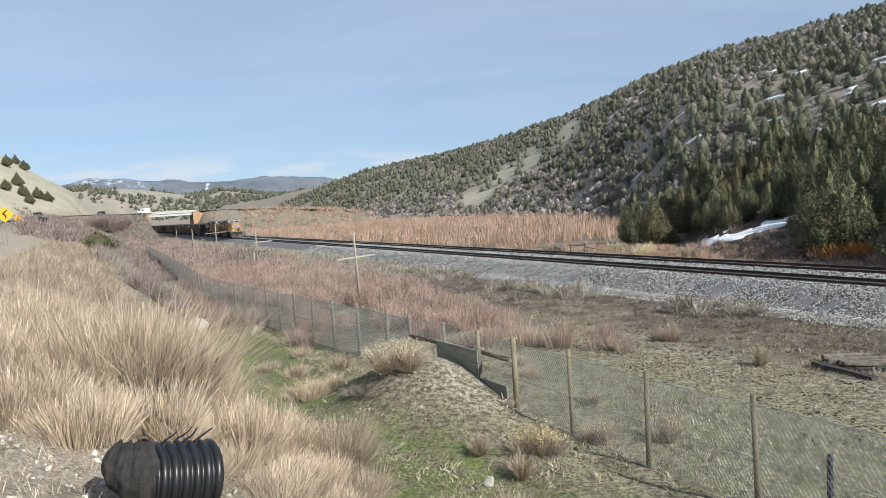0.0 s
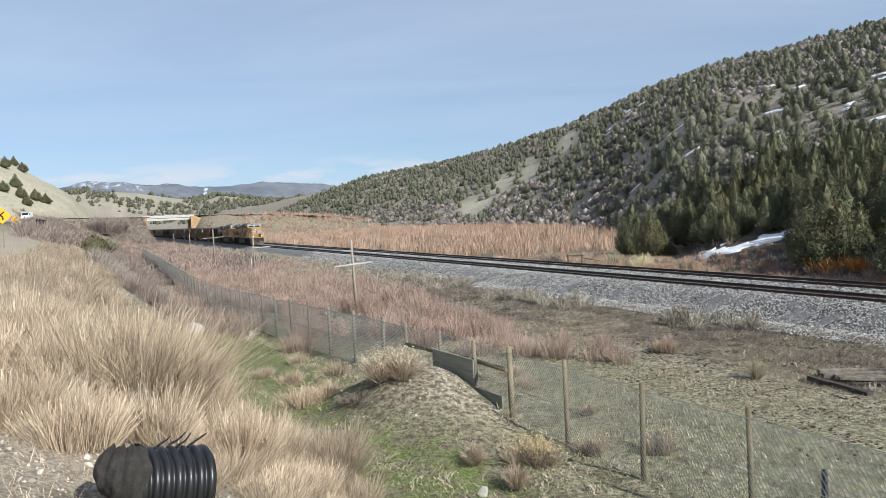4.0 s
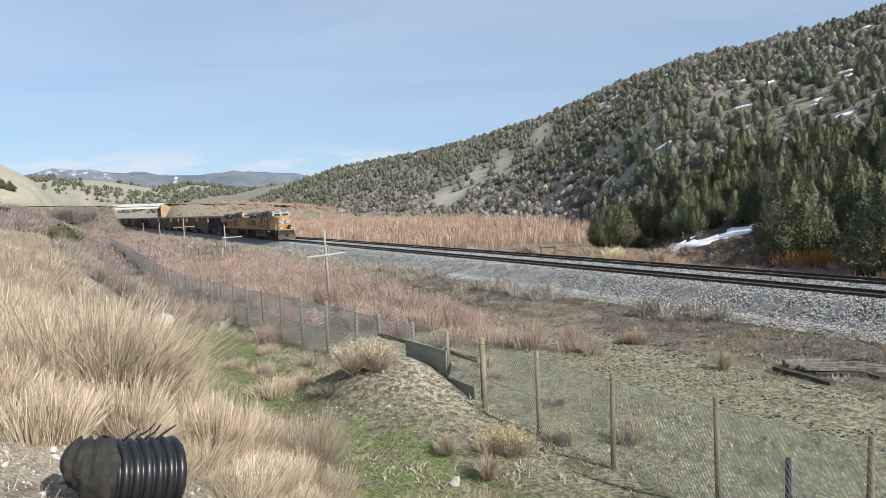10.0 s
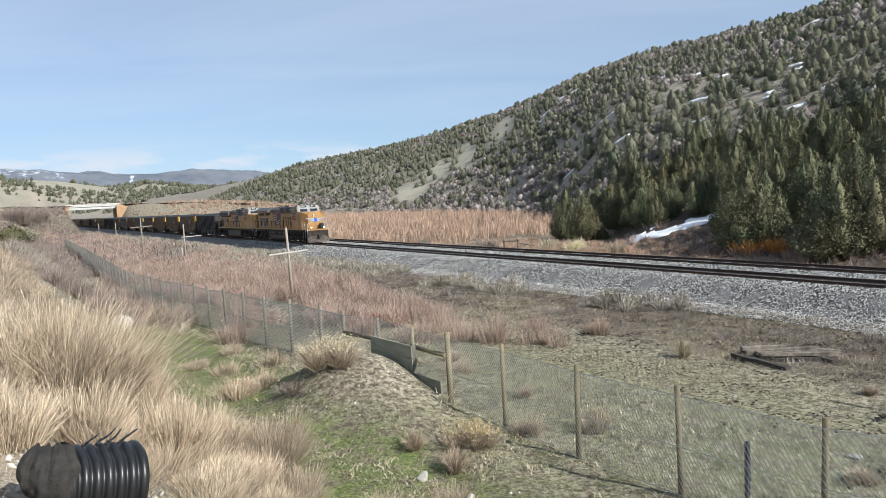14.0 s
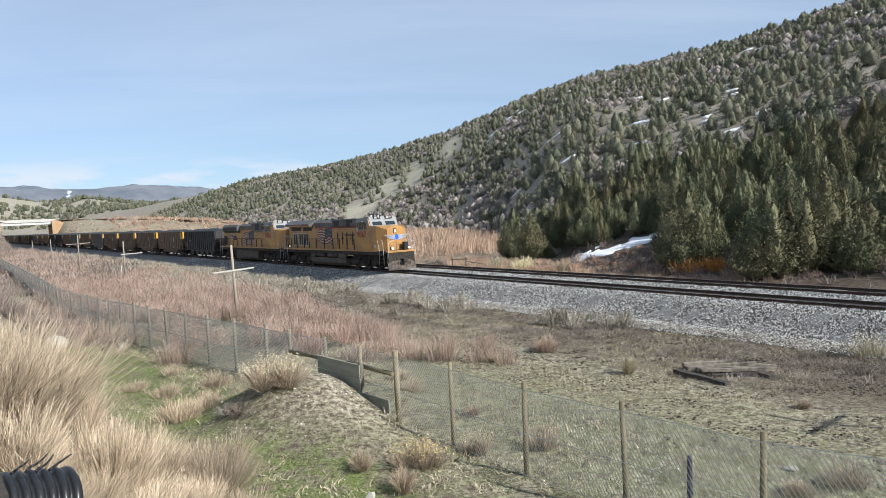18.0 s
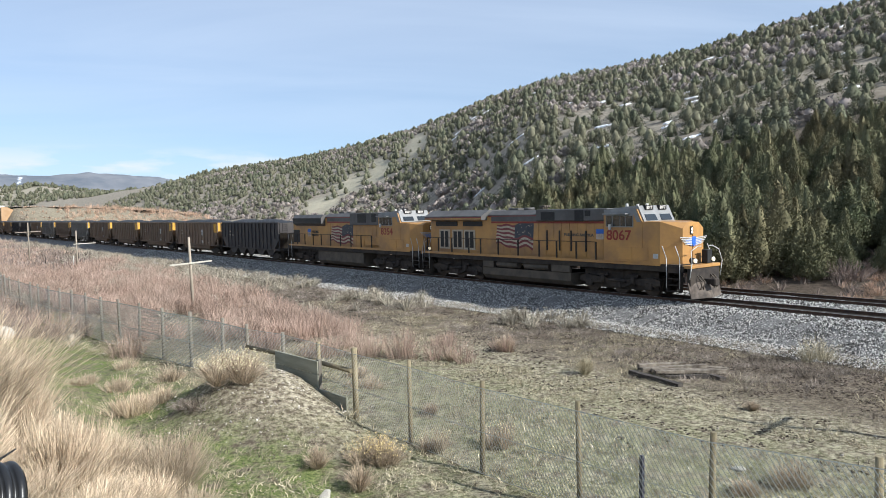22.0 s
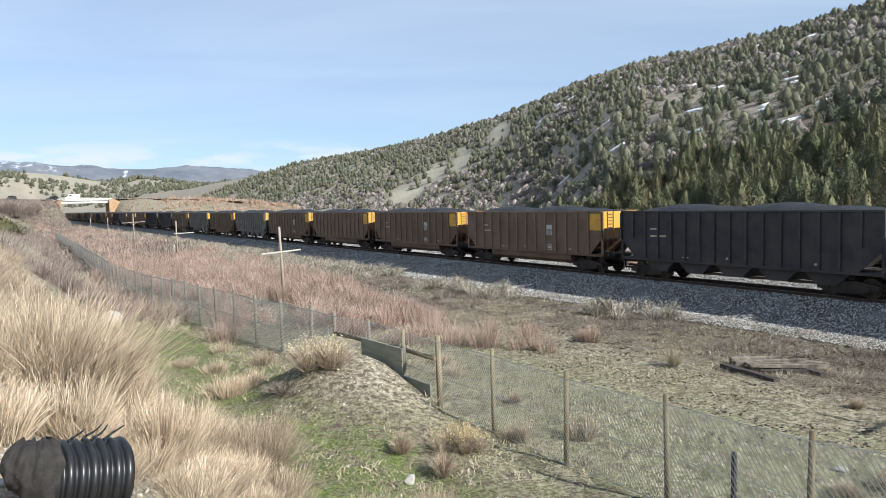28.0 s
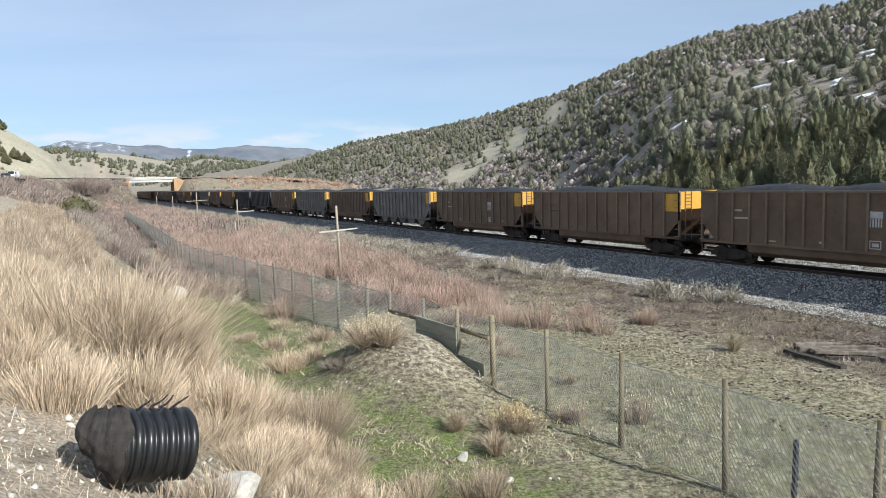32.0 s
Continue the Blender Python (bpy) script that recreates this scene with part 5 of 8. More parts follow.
# ---------- fence ----------
def build_fence():
    right = [(1.7, 20.1), (2.92, 17.85), (4.2, 15.45), (5.55, 12.95), (7.0, 10.65), (8.75, 8.9), (10.6, 7.2), (12.5, 5.6)]
    left = [(0.72, 22.0), (-0.35, 23.9), (-1.62, 25.65), (-2.65, 27.25), (-4.05, 29.3), (-5.4, 31.1), (-6.75, 33.2), (-8.0, 35.2), (-9.25, 37.1), (-10.45, 39.0), (-11.7, 40.9), (-12.75, 42.5), (-13.8, 44.1),
            (-14.85, 45.8), (-16.0, 47.9), (-17.3, 50.0), (-18.8, 52.6)]
    far = [(-18.8 - 1.15 * k, 52.6 + 2.40 * k) for k in range(1, 39)]
    rng = random.Random(8)
    root = empty("wire_fence", pose(0, 0, 0))
    line = right[::-1] + left + far
    tops = []
    wire_cache = {}
    for i, (x, y) in enumerate(line):
        z = ground_at(x, y)
        corner = (x, y) == right[0]
        r = 0.085 if corner else rng.uniform(0.055, 0.072)
        h = 2.22 if not ((x, y) in left[:2]) else 2.1
        bm = bmesh.new()
        n = 9
        tube(bm, (0, 0, -0.35), (0, 0, h), r * 1.05, r * 0.95, n=n)
        p = part("post", bm, M["post"] if i < 9 else M["grey_wood"], root)
        lean = (rng.uniform(-1.2, 1.2), rng.uniform(-1.2, 1.2)) if i != 4 else (0.5, 2.2)
        p.matrix_basis = pose(x, y, z, lean[0], lean[1], rng.uniform(0, 360))
        tops.append((x, y, z))
    for (x0, y0, z0), (x1, y1, z1) in zip(tops, tops[1:]):
        d = math.hypot(x1 - x0, y1 - y0)
        ux, uy = (x1 - x0) / d, (y1 - y0) / d
        dist = math.hypot((x0 + x1) / 2, (y0 + y1) / 2)
        step = 0.095 if dist < 26 else (0.11 if dist < 60 else 0.2)
        w = 0.0075 if dist < 26 else (0.015 if dist < 60 else 0.042)
        h = 2.05
        vs, fs = [], []

        def strand(a, za, b, zb, ww):
            base = len(vs)
            for (q, zz) in ((a, za), (b, zb)):
                for o in (-ww, ww):
                    zg = z0 + (z1 - z0) * q / d
                    vs.append((x0 + ux * q - uy * 0.075, y0 + uy * q + ux * 0.075, zg + zz + o))
            fs.append((base, base + 1, base + 3, base + 2))
        k = -h
        while k < d:
            for sgn in (1, -1):
                a, b = k, k + h * 0.62
                za, zb = (0.03, h) if sgn > 0 else (h, 0.03)
                if b <= 0 or a >= d:
                    continue
                a2, b2 = max(a, 0), min(b, d)
                ka, kb = (a2 - a) / (b - a), (b2 - a) / (b - a)
                strand(a2, za + (zb - za) * ka, b2, za + (zb - za) * kb, w * 1.9 if sgn > 0 else w * 0.7)
            k += step
        for zz in (0.05, h * 0.5, h):
            strand(0, zz, d, zz, w * 1.3)
        link_mesh("wire_mesh", vs, fs, M["wire"], root)
    # brace rails beside the corner
    bm = bmesh.new()
    za, zb = ground_at(1.7, 20.1), ground_at(-1.62, 25.65)
    tube(bm, (1.6, 20.05, za + 1.55), (0.66, 21.95, za + 1.5), 0.07, n=10)
    part("brace_rail", bm, M["post"], root)
    bm = bmesh.new()
    tube(bm, (0.66, 21.95, za + 1.5), (-1.66, 25.6, za + 1.42), 0.07, n=10)
    part("brace_rail", bm, M["post"], root)
    tagged(root, "wooden post fence with twisted wire mesh along the meadow", "fence")
    # boards holding back the earth heap
    wall = empty("retaining_boards", pose(0, 0, 0))
    a, b = Vector((1.55, 20.0, 0)), Vector((-1.78, 25.5, 0))
    d = (b - a).normalized()
    nrm = Vector((-d.y, d.x, 0))
    turn = math.degrees(math.atan2(d.y, d.x))
    for j, (lo, hi, z0, z1) in enumerate(((0.05, 1.5, -1.3, -0.92), (0.05, 1.5, -0.9, -0.52), (1.5, 4.0, -0.5, -0.1), (1.5, 4.0, -0.08, 0.32), (1.5, 4.0, -0.9, -0.52))):
        bm = bmesh.new()
        box(bm, lo, hi - 0.02, -0.03, 0.03, z0, z1, 0.01)
        p = part("board", bm, M["board"], wall)
        p.matrix_basis = pose(a.x + nrm.x * (0.1 + 0.004 * j), a.y + nrm.y * (0.1 + 0.004 * j), 0, 0, 0, turn)
    bm = bmesh.new()
    box(bm, 1.48, 1.58, -0.12, 0.0, -1.4, 0.36, 0.01)
    p = part("stake", bm, M["grey_wood"], wall)
    p.matrix_basis = pose(a.x + nrm.x * 0.1, a.y + nrm.y * 0.1, 0, 0, 0, turn)
    tagged(wall, "weathered greenish plank wall holding back earth", "retaining wall")
    # lone dark steel post before the fence
    bm = bmesh.new()
    x, y = 6.39, 12.0
    z = ground_at(x, y)
    box(bm, -0.04, 0.04, -0.03, 0.03, -0.4, 1.36)
    for k in range(9):
        box(bm, -0.05, 0.05, -0.045, -0.03, 0.1 + k * 0.13, 0.14 + k * 0.13)
    root2 = empty("steel_post", pose(x, y, z, 0, 2, 30))
    part("shaft", bm, M["steel_post"], root2)
    tagged(root2, "short dark studded steel fence post", "post")


build_fence()


# ---------- power poles ----------
def build_poles():
    def one(x, y, z0, z1, arm_z, arm_len, tilt, turn, white=False, half=False):
        root = empty("telegraph_pole", pose(x, y, z0, 0, tilt, 0))
        bm = bmesh.new()
        tube(bm, (0, 0, -0.5), (0, 0, z1 - z0), 0.105, 0.075, n=12)
        part("pole", bm, M["pole"], root)
        if arm_len:
            bm = bmesh.new()
            a = -0.35 if half else -arm_len / 2
            box(bm, a, a + arm_len, -0.045, 0.045, -0.05, 0.05, 0.008)
            arm = part("crossarm", bm, M["arm"] if y < 95 else M["pole"], root, "bleached timber crossarm")
            arm.matrix_basis = pose(0, 0, arm_z - z0, 0, -2, turn) @ Matrix.Translation((0, -0.13, 0))
            n = 4
            for k in range(n):
                bm = bmesh.new()
                q = a + 0.12 + (arm_len - 0.24) * k / (n - 1)
                tube(bm, (q, 0, 0.06), (q, 0, 0.14), 0.018, n=6)
                tube(bm, (q, 0, 0.12), (q, 0, 0.2), 0.035, 0.025, n=8)
                ins = part("insulator", bm, M["tank"], arm)
            for sgn in (-1, 1):
                bm = bmesh.new()
                tube(bm, (sgn * 0.35, 0.0, -0.05), (0, 0.06, -0.5), 0.018, n=6)
                part("brace", bm, M["pole"], arm)
        if white:
            bm = bmesh.new()
            tube(bm, (-0.45, 0.1, 0.2), (-0.38, 0.1, 1.7), 0.06, n=8)
            part("marker_tube", bm, M["white"], root, "white marker tube beside the pole")
        tagged(root, "old bleached timber telegraph pole with crossarm", "telegraph pole", "telegraph poles along the line")
    for x, y, top, arm, ln, tilt, white, half in ((-6.35, 47.6, 3.4, 1.72, 2.75, -1.2, False, False), (-24.5, 88.7, 3.3, 1.75, 2.4, 0.5, True, True), (-34.1, 102.5, 4.3, 3.05, 3.0, 0.0, False, False),
                                                   (-54.4, 148.3, 3.4, 0, 0, 0.6, False, False), (-85.2, 219.0, 2.9, 0, 0, -0.4, False, False), (17.6, 12.2, 4.2, 3.3, 2.2, 0.0, False, False)):
        one(x, y, ground_at(x, y) if y > 20 else ground_at(x, y), top, arm, ln, tilt, 27 if y > 20 else 27, white, half)


build_poles()


# ---------- culvert, stones, timbers ----------
def build_culvert():
    root = empty("culvert_pipe")
    a, b = Vector((-2.755, 5.772, 2.645)), Vector((-2.29, 6.12, 2.53))
    axis = (b - a).normalized()
    L = (b - a).length
    root.matrix_basis = Matrix.Translation(a) @ axis.to_track_quat("X", "Z").to_matrix().to_4x4()
    back = root.matrix_basis.inverted()
    # ribbed wall: broad round ribs with narrow grooves
    n, R, pitch = 48, 0.325, 0.0905
    xs, x = [], 0.0
    while x < L:
        for q, rr in ((0.0, 0.290), (0.010, 0.291), (0.017, 0.309), (0.028, 0.322), (0.045, R), (0.062, 0.322), (0.073, 0.309), (0.080, 0.291)):
            xs.append((x + q, rr))
        x += pitch
    xs.append((x, 0.288))
    verts, faces = [], []
    for x, r in xs + [(xs[-1][0], 0.272), (0.0, 0.272)]:
        for i in range(n):
            t = 2 * math.pi * i / n
            # the pipe is squeezed out of round at its torn upper end
            dent = 0.030 * math.exp(-((t - 1.9) / 0.35) ** 2) * math.exp(-((x - 0.25) / 0.22) ** 2)
            verts.append((x, (r - dent) * 1.02 * math.cos(t), (r - dent) * 0.985 * math.sin(t)))
    m_ = len(xs) + 2
    for j in range(m_ - 1):
        for i in range(n):
            faces.append((j * n + i, j * n + (i + 1) % n, (j + 1) * n + (i + 1) % n, (j + 1) * n + i))
    link_mesh("pipe", verts, faces, M["pipe"], root, smooth=True)
    # torn fabric sleeve: tight round the pipe's end, then slack and collapsed towards the slope
    verts, faces = [], []
    ns, na = 44, 72
    start, end = a + axis * 0.05, Vector((-3.03, 5.70, 2.74))
    knee = a - axis * 0.12
    for j in range(ns):
        u = j / (ns - 1)
        c = start * (1 - u) ** 2 + knee * 2 * u * (1 - u) + end * u * u
        way = ((knee - start) * (1 - u) + (end - knee) * u).normalized()
        sd = way.cross(Vector((0, 0, 1))).normalized()
        uu = sd.cross(way)
        k = min(1.0, u * 2.5)
        high = 0.342 * (1 - 0.7 * u ** 0.85)
        wide = 0.342 * (1 - 0.5 * u ** 1.2)
        close = 1.0 if u < 0.82 else max(0.04, math.sqrt(max(0.0, 1 - ((u - 0.82) / 0.18) ** 2)))
        for i in range(na):
            t = 2 * math.pi * i / na
            fold = (0.013 * math.sin(u * 21 + 1.3 * t + 0.8 * math.sin(t * 2)) + 0.008 * abs(math.sin(u * 19 - 1.7 * t)) + 0.006 * math.sin(u * 43 + 2.2 * t) + 0.004 * math.sin(t * 11 + u * 9)) * (0.25 + 0.9 * k)
            p = c + sd * math.cos(t) * (wide + fold) * close + uu * (math.sin(t) * (high + fold) * close + 0.75 * (0.342 - high))
            # ragged hem on the pipe
            if j == 0:
                p = p + axis * (0.03 * math.sin(t * 3 + 1) + 0.014 * math.sin(t * 8))
            verts.append(back @ p)
    for j in range(ns - 1):
        for i in range(na):
            faces.append((j * na + i, j * na + (i + 1) % na, (j + 1) * na + (i + 1) % na, (j + 1) * na + i))
    link_mesh("fabric_sleeve", verts, faces, M["fabric"], root, smooth=True, label="crumpled black fabric pulled over the pipe")
    rng = random.Random(31)
    for q, turn in ((0.16, -0.5), (0.27, 0.4), (0.34, 0.9), (0.44, 0.2)):
        bm = bmesh.new()
        p0 = Vector((q, 0.02, 0.30))
        for k in range(4):
            p1 = p0 + Vector((0.03 + rng.uniform(-0.01, 0.03), turn * 0.02, 0.028 + rng.uniform(-0.012, 0.016)))
            tube(bm, p0, p1, 0.014 - 0.002 * k, 0.012 - 0.002 * k, n=5)
            p0 = p1
        part("torn_strap", bm, M["pipe"], root)
    tagged(root, "black corrugated plastic drain pipe with torn fabric sleeve", "drain pipe")


build_culvert()


def rock_mesh(seed, sub=2, rough=0.22, flat=0.7):
    rng = np.random.RandomState(seed)
    bm = bmesh.new()
    bmesh.ops.create_icosphere(bm, subdivisions=sub, radius=1.0)
    planes = [(Vector(rng.normal(0, 1, 3)).normalized(), rng.uniform(0.62, 0.95)) for _ in range(9)]
    for v in bm.verts:
        for nrm, d in planes:
            k = v.co.dot(nrm)
            if k > d:
                v.co -= nrm * (k - d)
        v.co += Vector(rng.normal(0, rough * 0.08, 3))
        v.co.z *= flat
    return bm


def build_rocks():
    rng = random.Random(12)
    for i, (x, y, sx, sy, sz, lab) in enumerate(((-2.12, 6.75, 0.40, 0.28, 0.26, "large pale angular rock beside the drain pipe"), (-13.4, 36.4, 0.62, 0.5, 0.55, "pale boulder on the green grass"), (0.56, 14.9, 0.17, 0.14, 0.16, "pale rock in the grass"),
                                                   (1.38, 15.2, 0.1, 0.1, 0.1, "pale stone in the grass"), (1.42, 13.6, 0.12, 0.1, 0.09, "pale stone in the grass"), (9.9, 14.0, 0.2, 0.12, 0.08, "flat white stone on the meadow"),
                                                   (3.9, 11.0, 0.1, 0.09, 0.08, "pale stone in the grass"))):
        root = empty("rock", pose(x, y, ground_at(x, y) + sz * 0.3, rng.uniform(-15, 15), rng.uniform(-15, 15), rng.uniform(0, 360)))
        ob = part("stone_body", rock_mesh(40 + i, 3), M["rock"], root)
        ob.scale = (sx, sy, sz)
        tagged(root, lab, "rock")
    # loose pale stones by the drain pipe and in the grass
    tv, tf = zip(*[stone_template(600 + i) for i in range(6)])
    r = np.random.RandomState(13)
    x = np.concatenate([r.uniform(-5.6, -1.6, 1100), r.normal(-0.6, 1.5, 800)])
    y = np.concatenate([r.uniform(4.4, 8.2, 1100), r.normal(20.6, 1.5, 800)])
    s, v = r.uniform(-36, 2, 1500), r.uniform(12, 29, 1500)
    x, y = np.concatenate([x, (CAM_V - v) * NX + s * NY]), np.concatenate([y, (CAM_V - v) * NY - s * NX])
    n = len(x)
    size = r.choice([0.012, 0.018, 0.026, 0.04, 0.06], n, p=[0.32, 0.3, 0.22, 0.11, 0.05])
    pl = (r.randint(0, 6, n), x, y, ground_z(x, y) + 0.004, r.uniform(0, 6.28, n), size, np.full(n, 0.75), r.uniform(0, 1, n))
    loose = mat("loose_stone", (0.36, 0.32, 0.26), (0.50, 0.46, 0.40), 4, 0.9, island=0.5)
    scatter_mesh("loose_stones", list(tv), list(tf), pl, loose, "loose pale stones in the dirt and grass", "stones")
    # ballast stones near the camera
    n = 200000
    s = np.where(r.uniform(0, 1, n) < 0.75, r.uniform(-62, 12, n), r.uniform(-110, -62, n))
    v = np.where(r.uniform(0, 1, n) < 0.74, r.uniform(0.9, 5.7, n), r.uniform(-3.5, -0.9, n))
    prof_v = np.array([-3.5, -2.2, -1.0, 1.0, 1.7, 2.2, 3.0, 3.9, 4.7, 5.5])
    prof_z = np.array([-0.17, -0.26, -0.17, -0.17, -0.22, -0.36, -0.72, -1.08, -1.10, -1.15])
    v = np.where(r.uniform(0, 1, n) < 0.12, 3.9 + np.abs(r.normal(0, 0.6, n)), v)
    keep = v < 5.9
    s, v = s[keep], v[keep]
    n = len(s)
    x, y = (CAM_V - v) * NX + s * NY, (CAM_V - v) * NY - s * NX
    pl = (r.randint(0, 6, n), x, y, np.maximum(np.interp(v, prof_v, prof_z), np.where(v > 4.2, ground_z(x, y), -9)) + r.uniform(0.012, 0.045, n), r.uniform(0, 6.28, n), r.uniform(0.02, 0.044, n), np.full(n, 0.9), r.uniform(0, 2, n))
    scatter_mesh("ballast_stones", list(tv), list(tf), pl, M["stone"], "grey and white crushed stones on the ballast shoulder", "stones")


build_rocks()


def build_timbers():
    # a low stack: dark beams below, pale planks side by side on them
    rng = random.Random(5)
    rows = [(12.22, 21.92, 0.07, 2.35, -74, 0, 0.24, 0.15), (13.05, 22.65, 0.07, 2.2, -66, 0, 0.22, 0.15), (14.2, 22.1, 0.07, 2.0, -80, 0, 0.22, 0.15), (13.4, 21.8, 0.06, 1.5, -14, 0, 0.2, 0.13),
            (13.68, 21.98, 0.20, 2.6, -11, 1.0, 0.22, 0.10), (13.55, 22.29, 0.20, 2.2, -16, 0.5, 0.2, 0.1), (13.4, 22.60, 0.25, 2.4, -8, -1.0, 0.2, 0.12), (13.85, 22.88, 0.21, 1.9, -18, 1.2, 0.2, 0.1),
            (13.2, 23.12, 0.27, 1.8, -5, 0.8, 0.2, 0.12), (14.75, 22.35, 0.2, 1.1, -22, 4, 0.2, 0.1)]
    for i, (x, y, dz, L, turn, tip, wide, high) in enumerate(rows):
        bm = bmesh.new()
        for k in range(6):
            box(bm, -L / 2 + L * k / 6, -L / 2 + L * (k + 1) / 6, -wide / 2, wide / 2, -high / 2, high / 2)
        bmesh.ops.remove_doubles(bm, verts=bm.verts[:], dist=0.001)
        for v in bm.verts:
            end = abs(v.co.x) > L / 2 - 0.01
            v.co += Vector((rng.uniform(-0.05, 0.02) if end else 0, rng.uniform(-0.016, 0.016), rng.uniform(-0.014, 0.014)))
        root = empty("old_tie", pose(x, y, ground_at(x, y) + dz - 0.01, 0, tip, turn))
        part("beam", bm, M["old_tie"] if i > 3 else M["tie"], root)
        tagged(root, "old weathered railway tie in a low stack on the meadow" if i > 3 else "dark old railway tie under the stack on the meadow", "timber", "pile of old ties")


build_timbers()


def build_far_things():
    # road bridge over the railway, square to the line
    root = empty("road_bridge", pose(*to_world(-340, 2.4, 1.65), 0, 0, TRACK_TURN + 90))
    bm = bmesh.new()
    box(bm, -9.9, 9.9, -5.6, 5.6, 7.6, 8.14, 0.03)
    part("deck_slab", bm, M["concrete"], root)
    for y in (-5.0, -2.5, 0, 2.5, 5.0):
        bm = bmesh.new()
        box(bm, -9.6, 9.6, y - 0.25, y + 0.25, 6.55, 7.6)
        part("girder", bm, M["girder"], root)
    for y in (-5.45, 5.45):
        bm = bmesh.new()
        box(bm, -10.6, 10.6, y - 0.15, y + 0.15, 8.142, 8.75, 0.03)
        part("parapet", bm, M["concrete"], root)
    for x in (-10.0, 9.9):
        sgn = 1 if x > 0 else -1
        bm = bmesh.new()
        box(bm, x - 0.8, x + 0.8, -6.0, 6.0, -3.6, 7.59)
        part("abutment", bm, M["abutment"], root, "tan concrete abutment")
        for y in (-6.3, 6.3):
            bm = bmesh.new()
            prism(bm, [(x - sgn * 0.8, -3.6), (x - sgn * 0.8, 8.1), (x + sgn * 1.2, 8.1), (x + sgn * 8, 5.0), (x + sgn * 8, -3.6)], y - 0.3, y + 0.3)
            part("wing_wall", bm, M["abutment"], root, "tan concrete wing wall")
    tagged(root, "pale concrete road bridge over the railway with tan abutments", "bridge")
    # timber frame beside the far track
    x, y = 13.9, 75.5
    z = ground_at(x, y)
    root = empty("timber_frame", pose(x, y, z, 0, 0, -20))
    for q in (-0.75, 0.75):
        bm = bmesh.new()
        box(bm, q - 0.07, q + 0.07, -0.07, 0.07, -0.3, 1.35)
        part("upright", bm, M["old_tie"], root)
    bm = bmesh.new()
    box(bm, -0.95, 0.95, -0.06, 0.06, 1.1, 1.22)
    part("top_rail", bm, M["old_tie"], root)
    bm = bmesh.new()
    tube(bm, (0.7, 0, 0.95), (2.6, 0.2, 0.55), 0.06, n=6)
    part("slanting_rail", bm, M["old_tie"], root)
    tagged(root, "small dark timber frame beside the railway", "timber frame")
    # warning signs by the road
    orange = mat("sign_yellow", (0.85, 0.42, 0.02), (0.78, 0.38, 0.02), 3, 0.45)
    for k, (b, d, el, size) in enumerate(((-32.35, 62, 1.38, 0.62), (-31.6, 120, 1.05, 0.55))):
        x, y = d * math.sin(radians(b)), d * math.cos(radians(b))
        zc = EYE[2] + d * math.tan(radians(el))
        g = ground_at(x, y)
        root = empty("warning_sign", pose(x, y, g, 0, 0, -b * 1.0))
        bm = bmesh.new()
        box(bm, -0.04, 0.04, 0.0, 0.06, -0.3, zc - g + 0.2)
        part("sign_post", bm, M["grey_wood"], root)
        bm = bmesh.new()
        h = zc - g
        prism(bm, [(-size, h), (0, h + size), (size, h), (0, h - size)], -0.03, -0.01)
        part("plate", bm, orange, root, "yellow diamond plate")
        bm = bmesh.new()
        for (x0, z0), (x1, z1) in zip([(0.06, -0.3), (0.06, -0.08), (-0.12, 0.06), (0.05, 0.2)], [(0.06, -0.08), (-0.12, 0.06), (0.05, 0.2), (0.16, 0.3)]):
            tube(bm, (x0, -0.035, h + z0), (x1, -0.035, h + z1), 0.05, n=5)
        part("arrow", bm, M["dark"], root)
        tagged(root, "yellow diamond warning sign with a bent black arrow", "road sign", "warning signs by the road")
    # dark slatted panels by the verge
    x, y = -70.5, 122.0
    z = ground_at(x, y)
    root = empty("slatted_panel", pose(x, y, z, 0, 0, 25))
    for q in range(7):
        bm = bmesh.new()
        box(bm, -0.75 + q * 0.21, -0.6 + q * 0.21, -0.04, 0.04, 0.0, 1.5 - 0.05 * q)
        part("slat", bm, M["dark"], root)
    for q in (0.3, 1.1):
        bm = bmesh.new()
        box(bm, -0.8, 0.8, 0.042, 0.1, q, q + 0.1)
        part("rail", bm, M["dark"], root)
    tagged(root, "dark slatted panel standing by the road verge", "panel")


build_far_things()

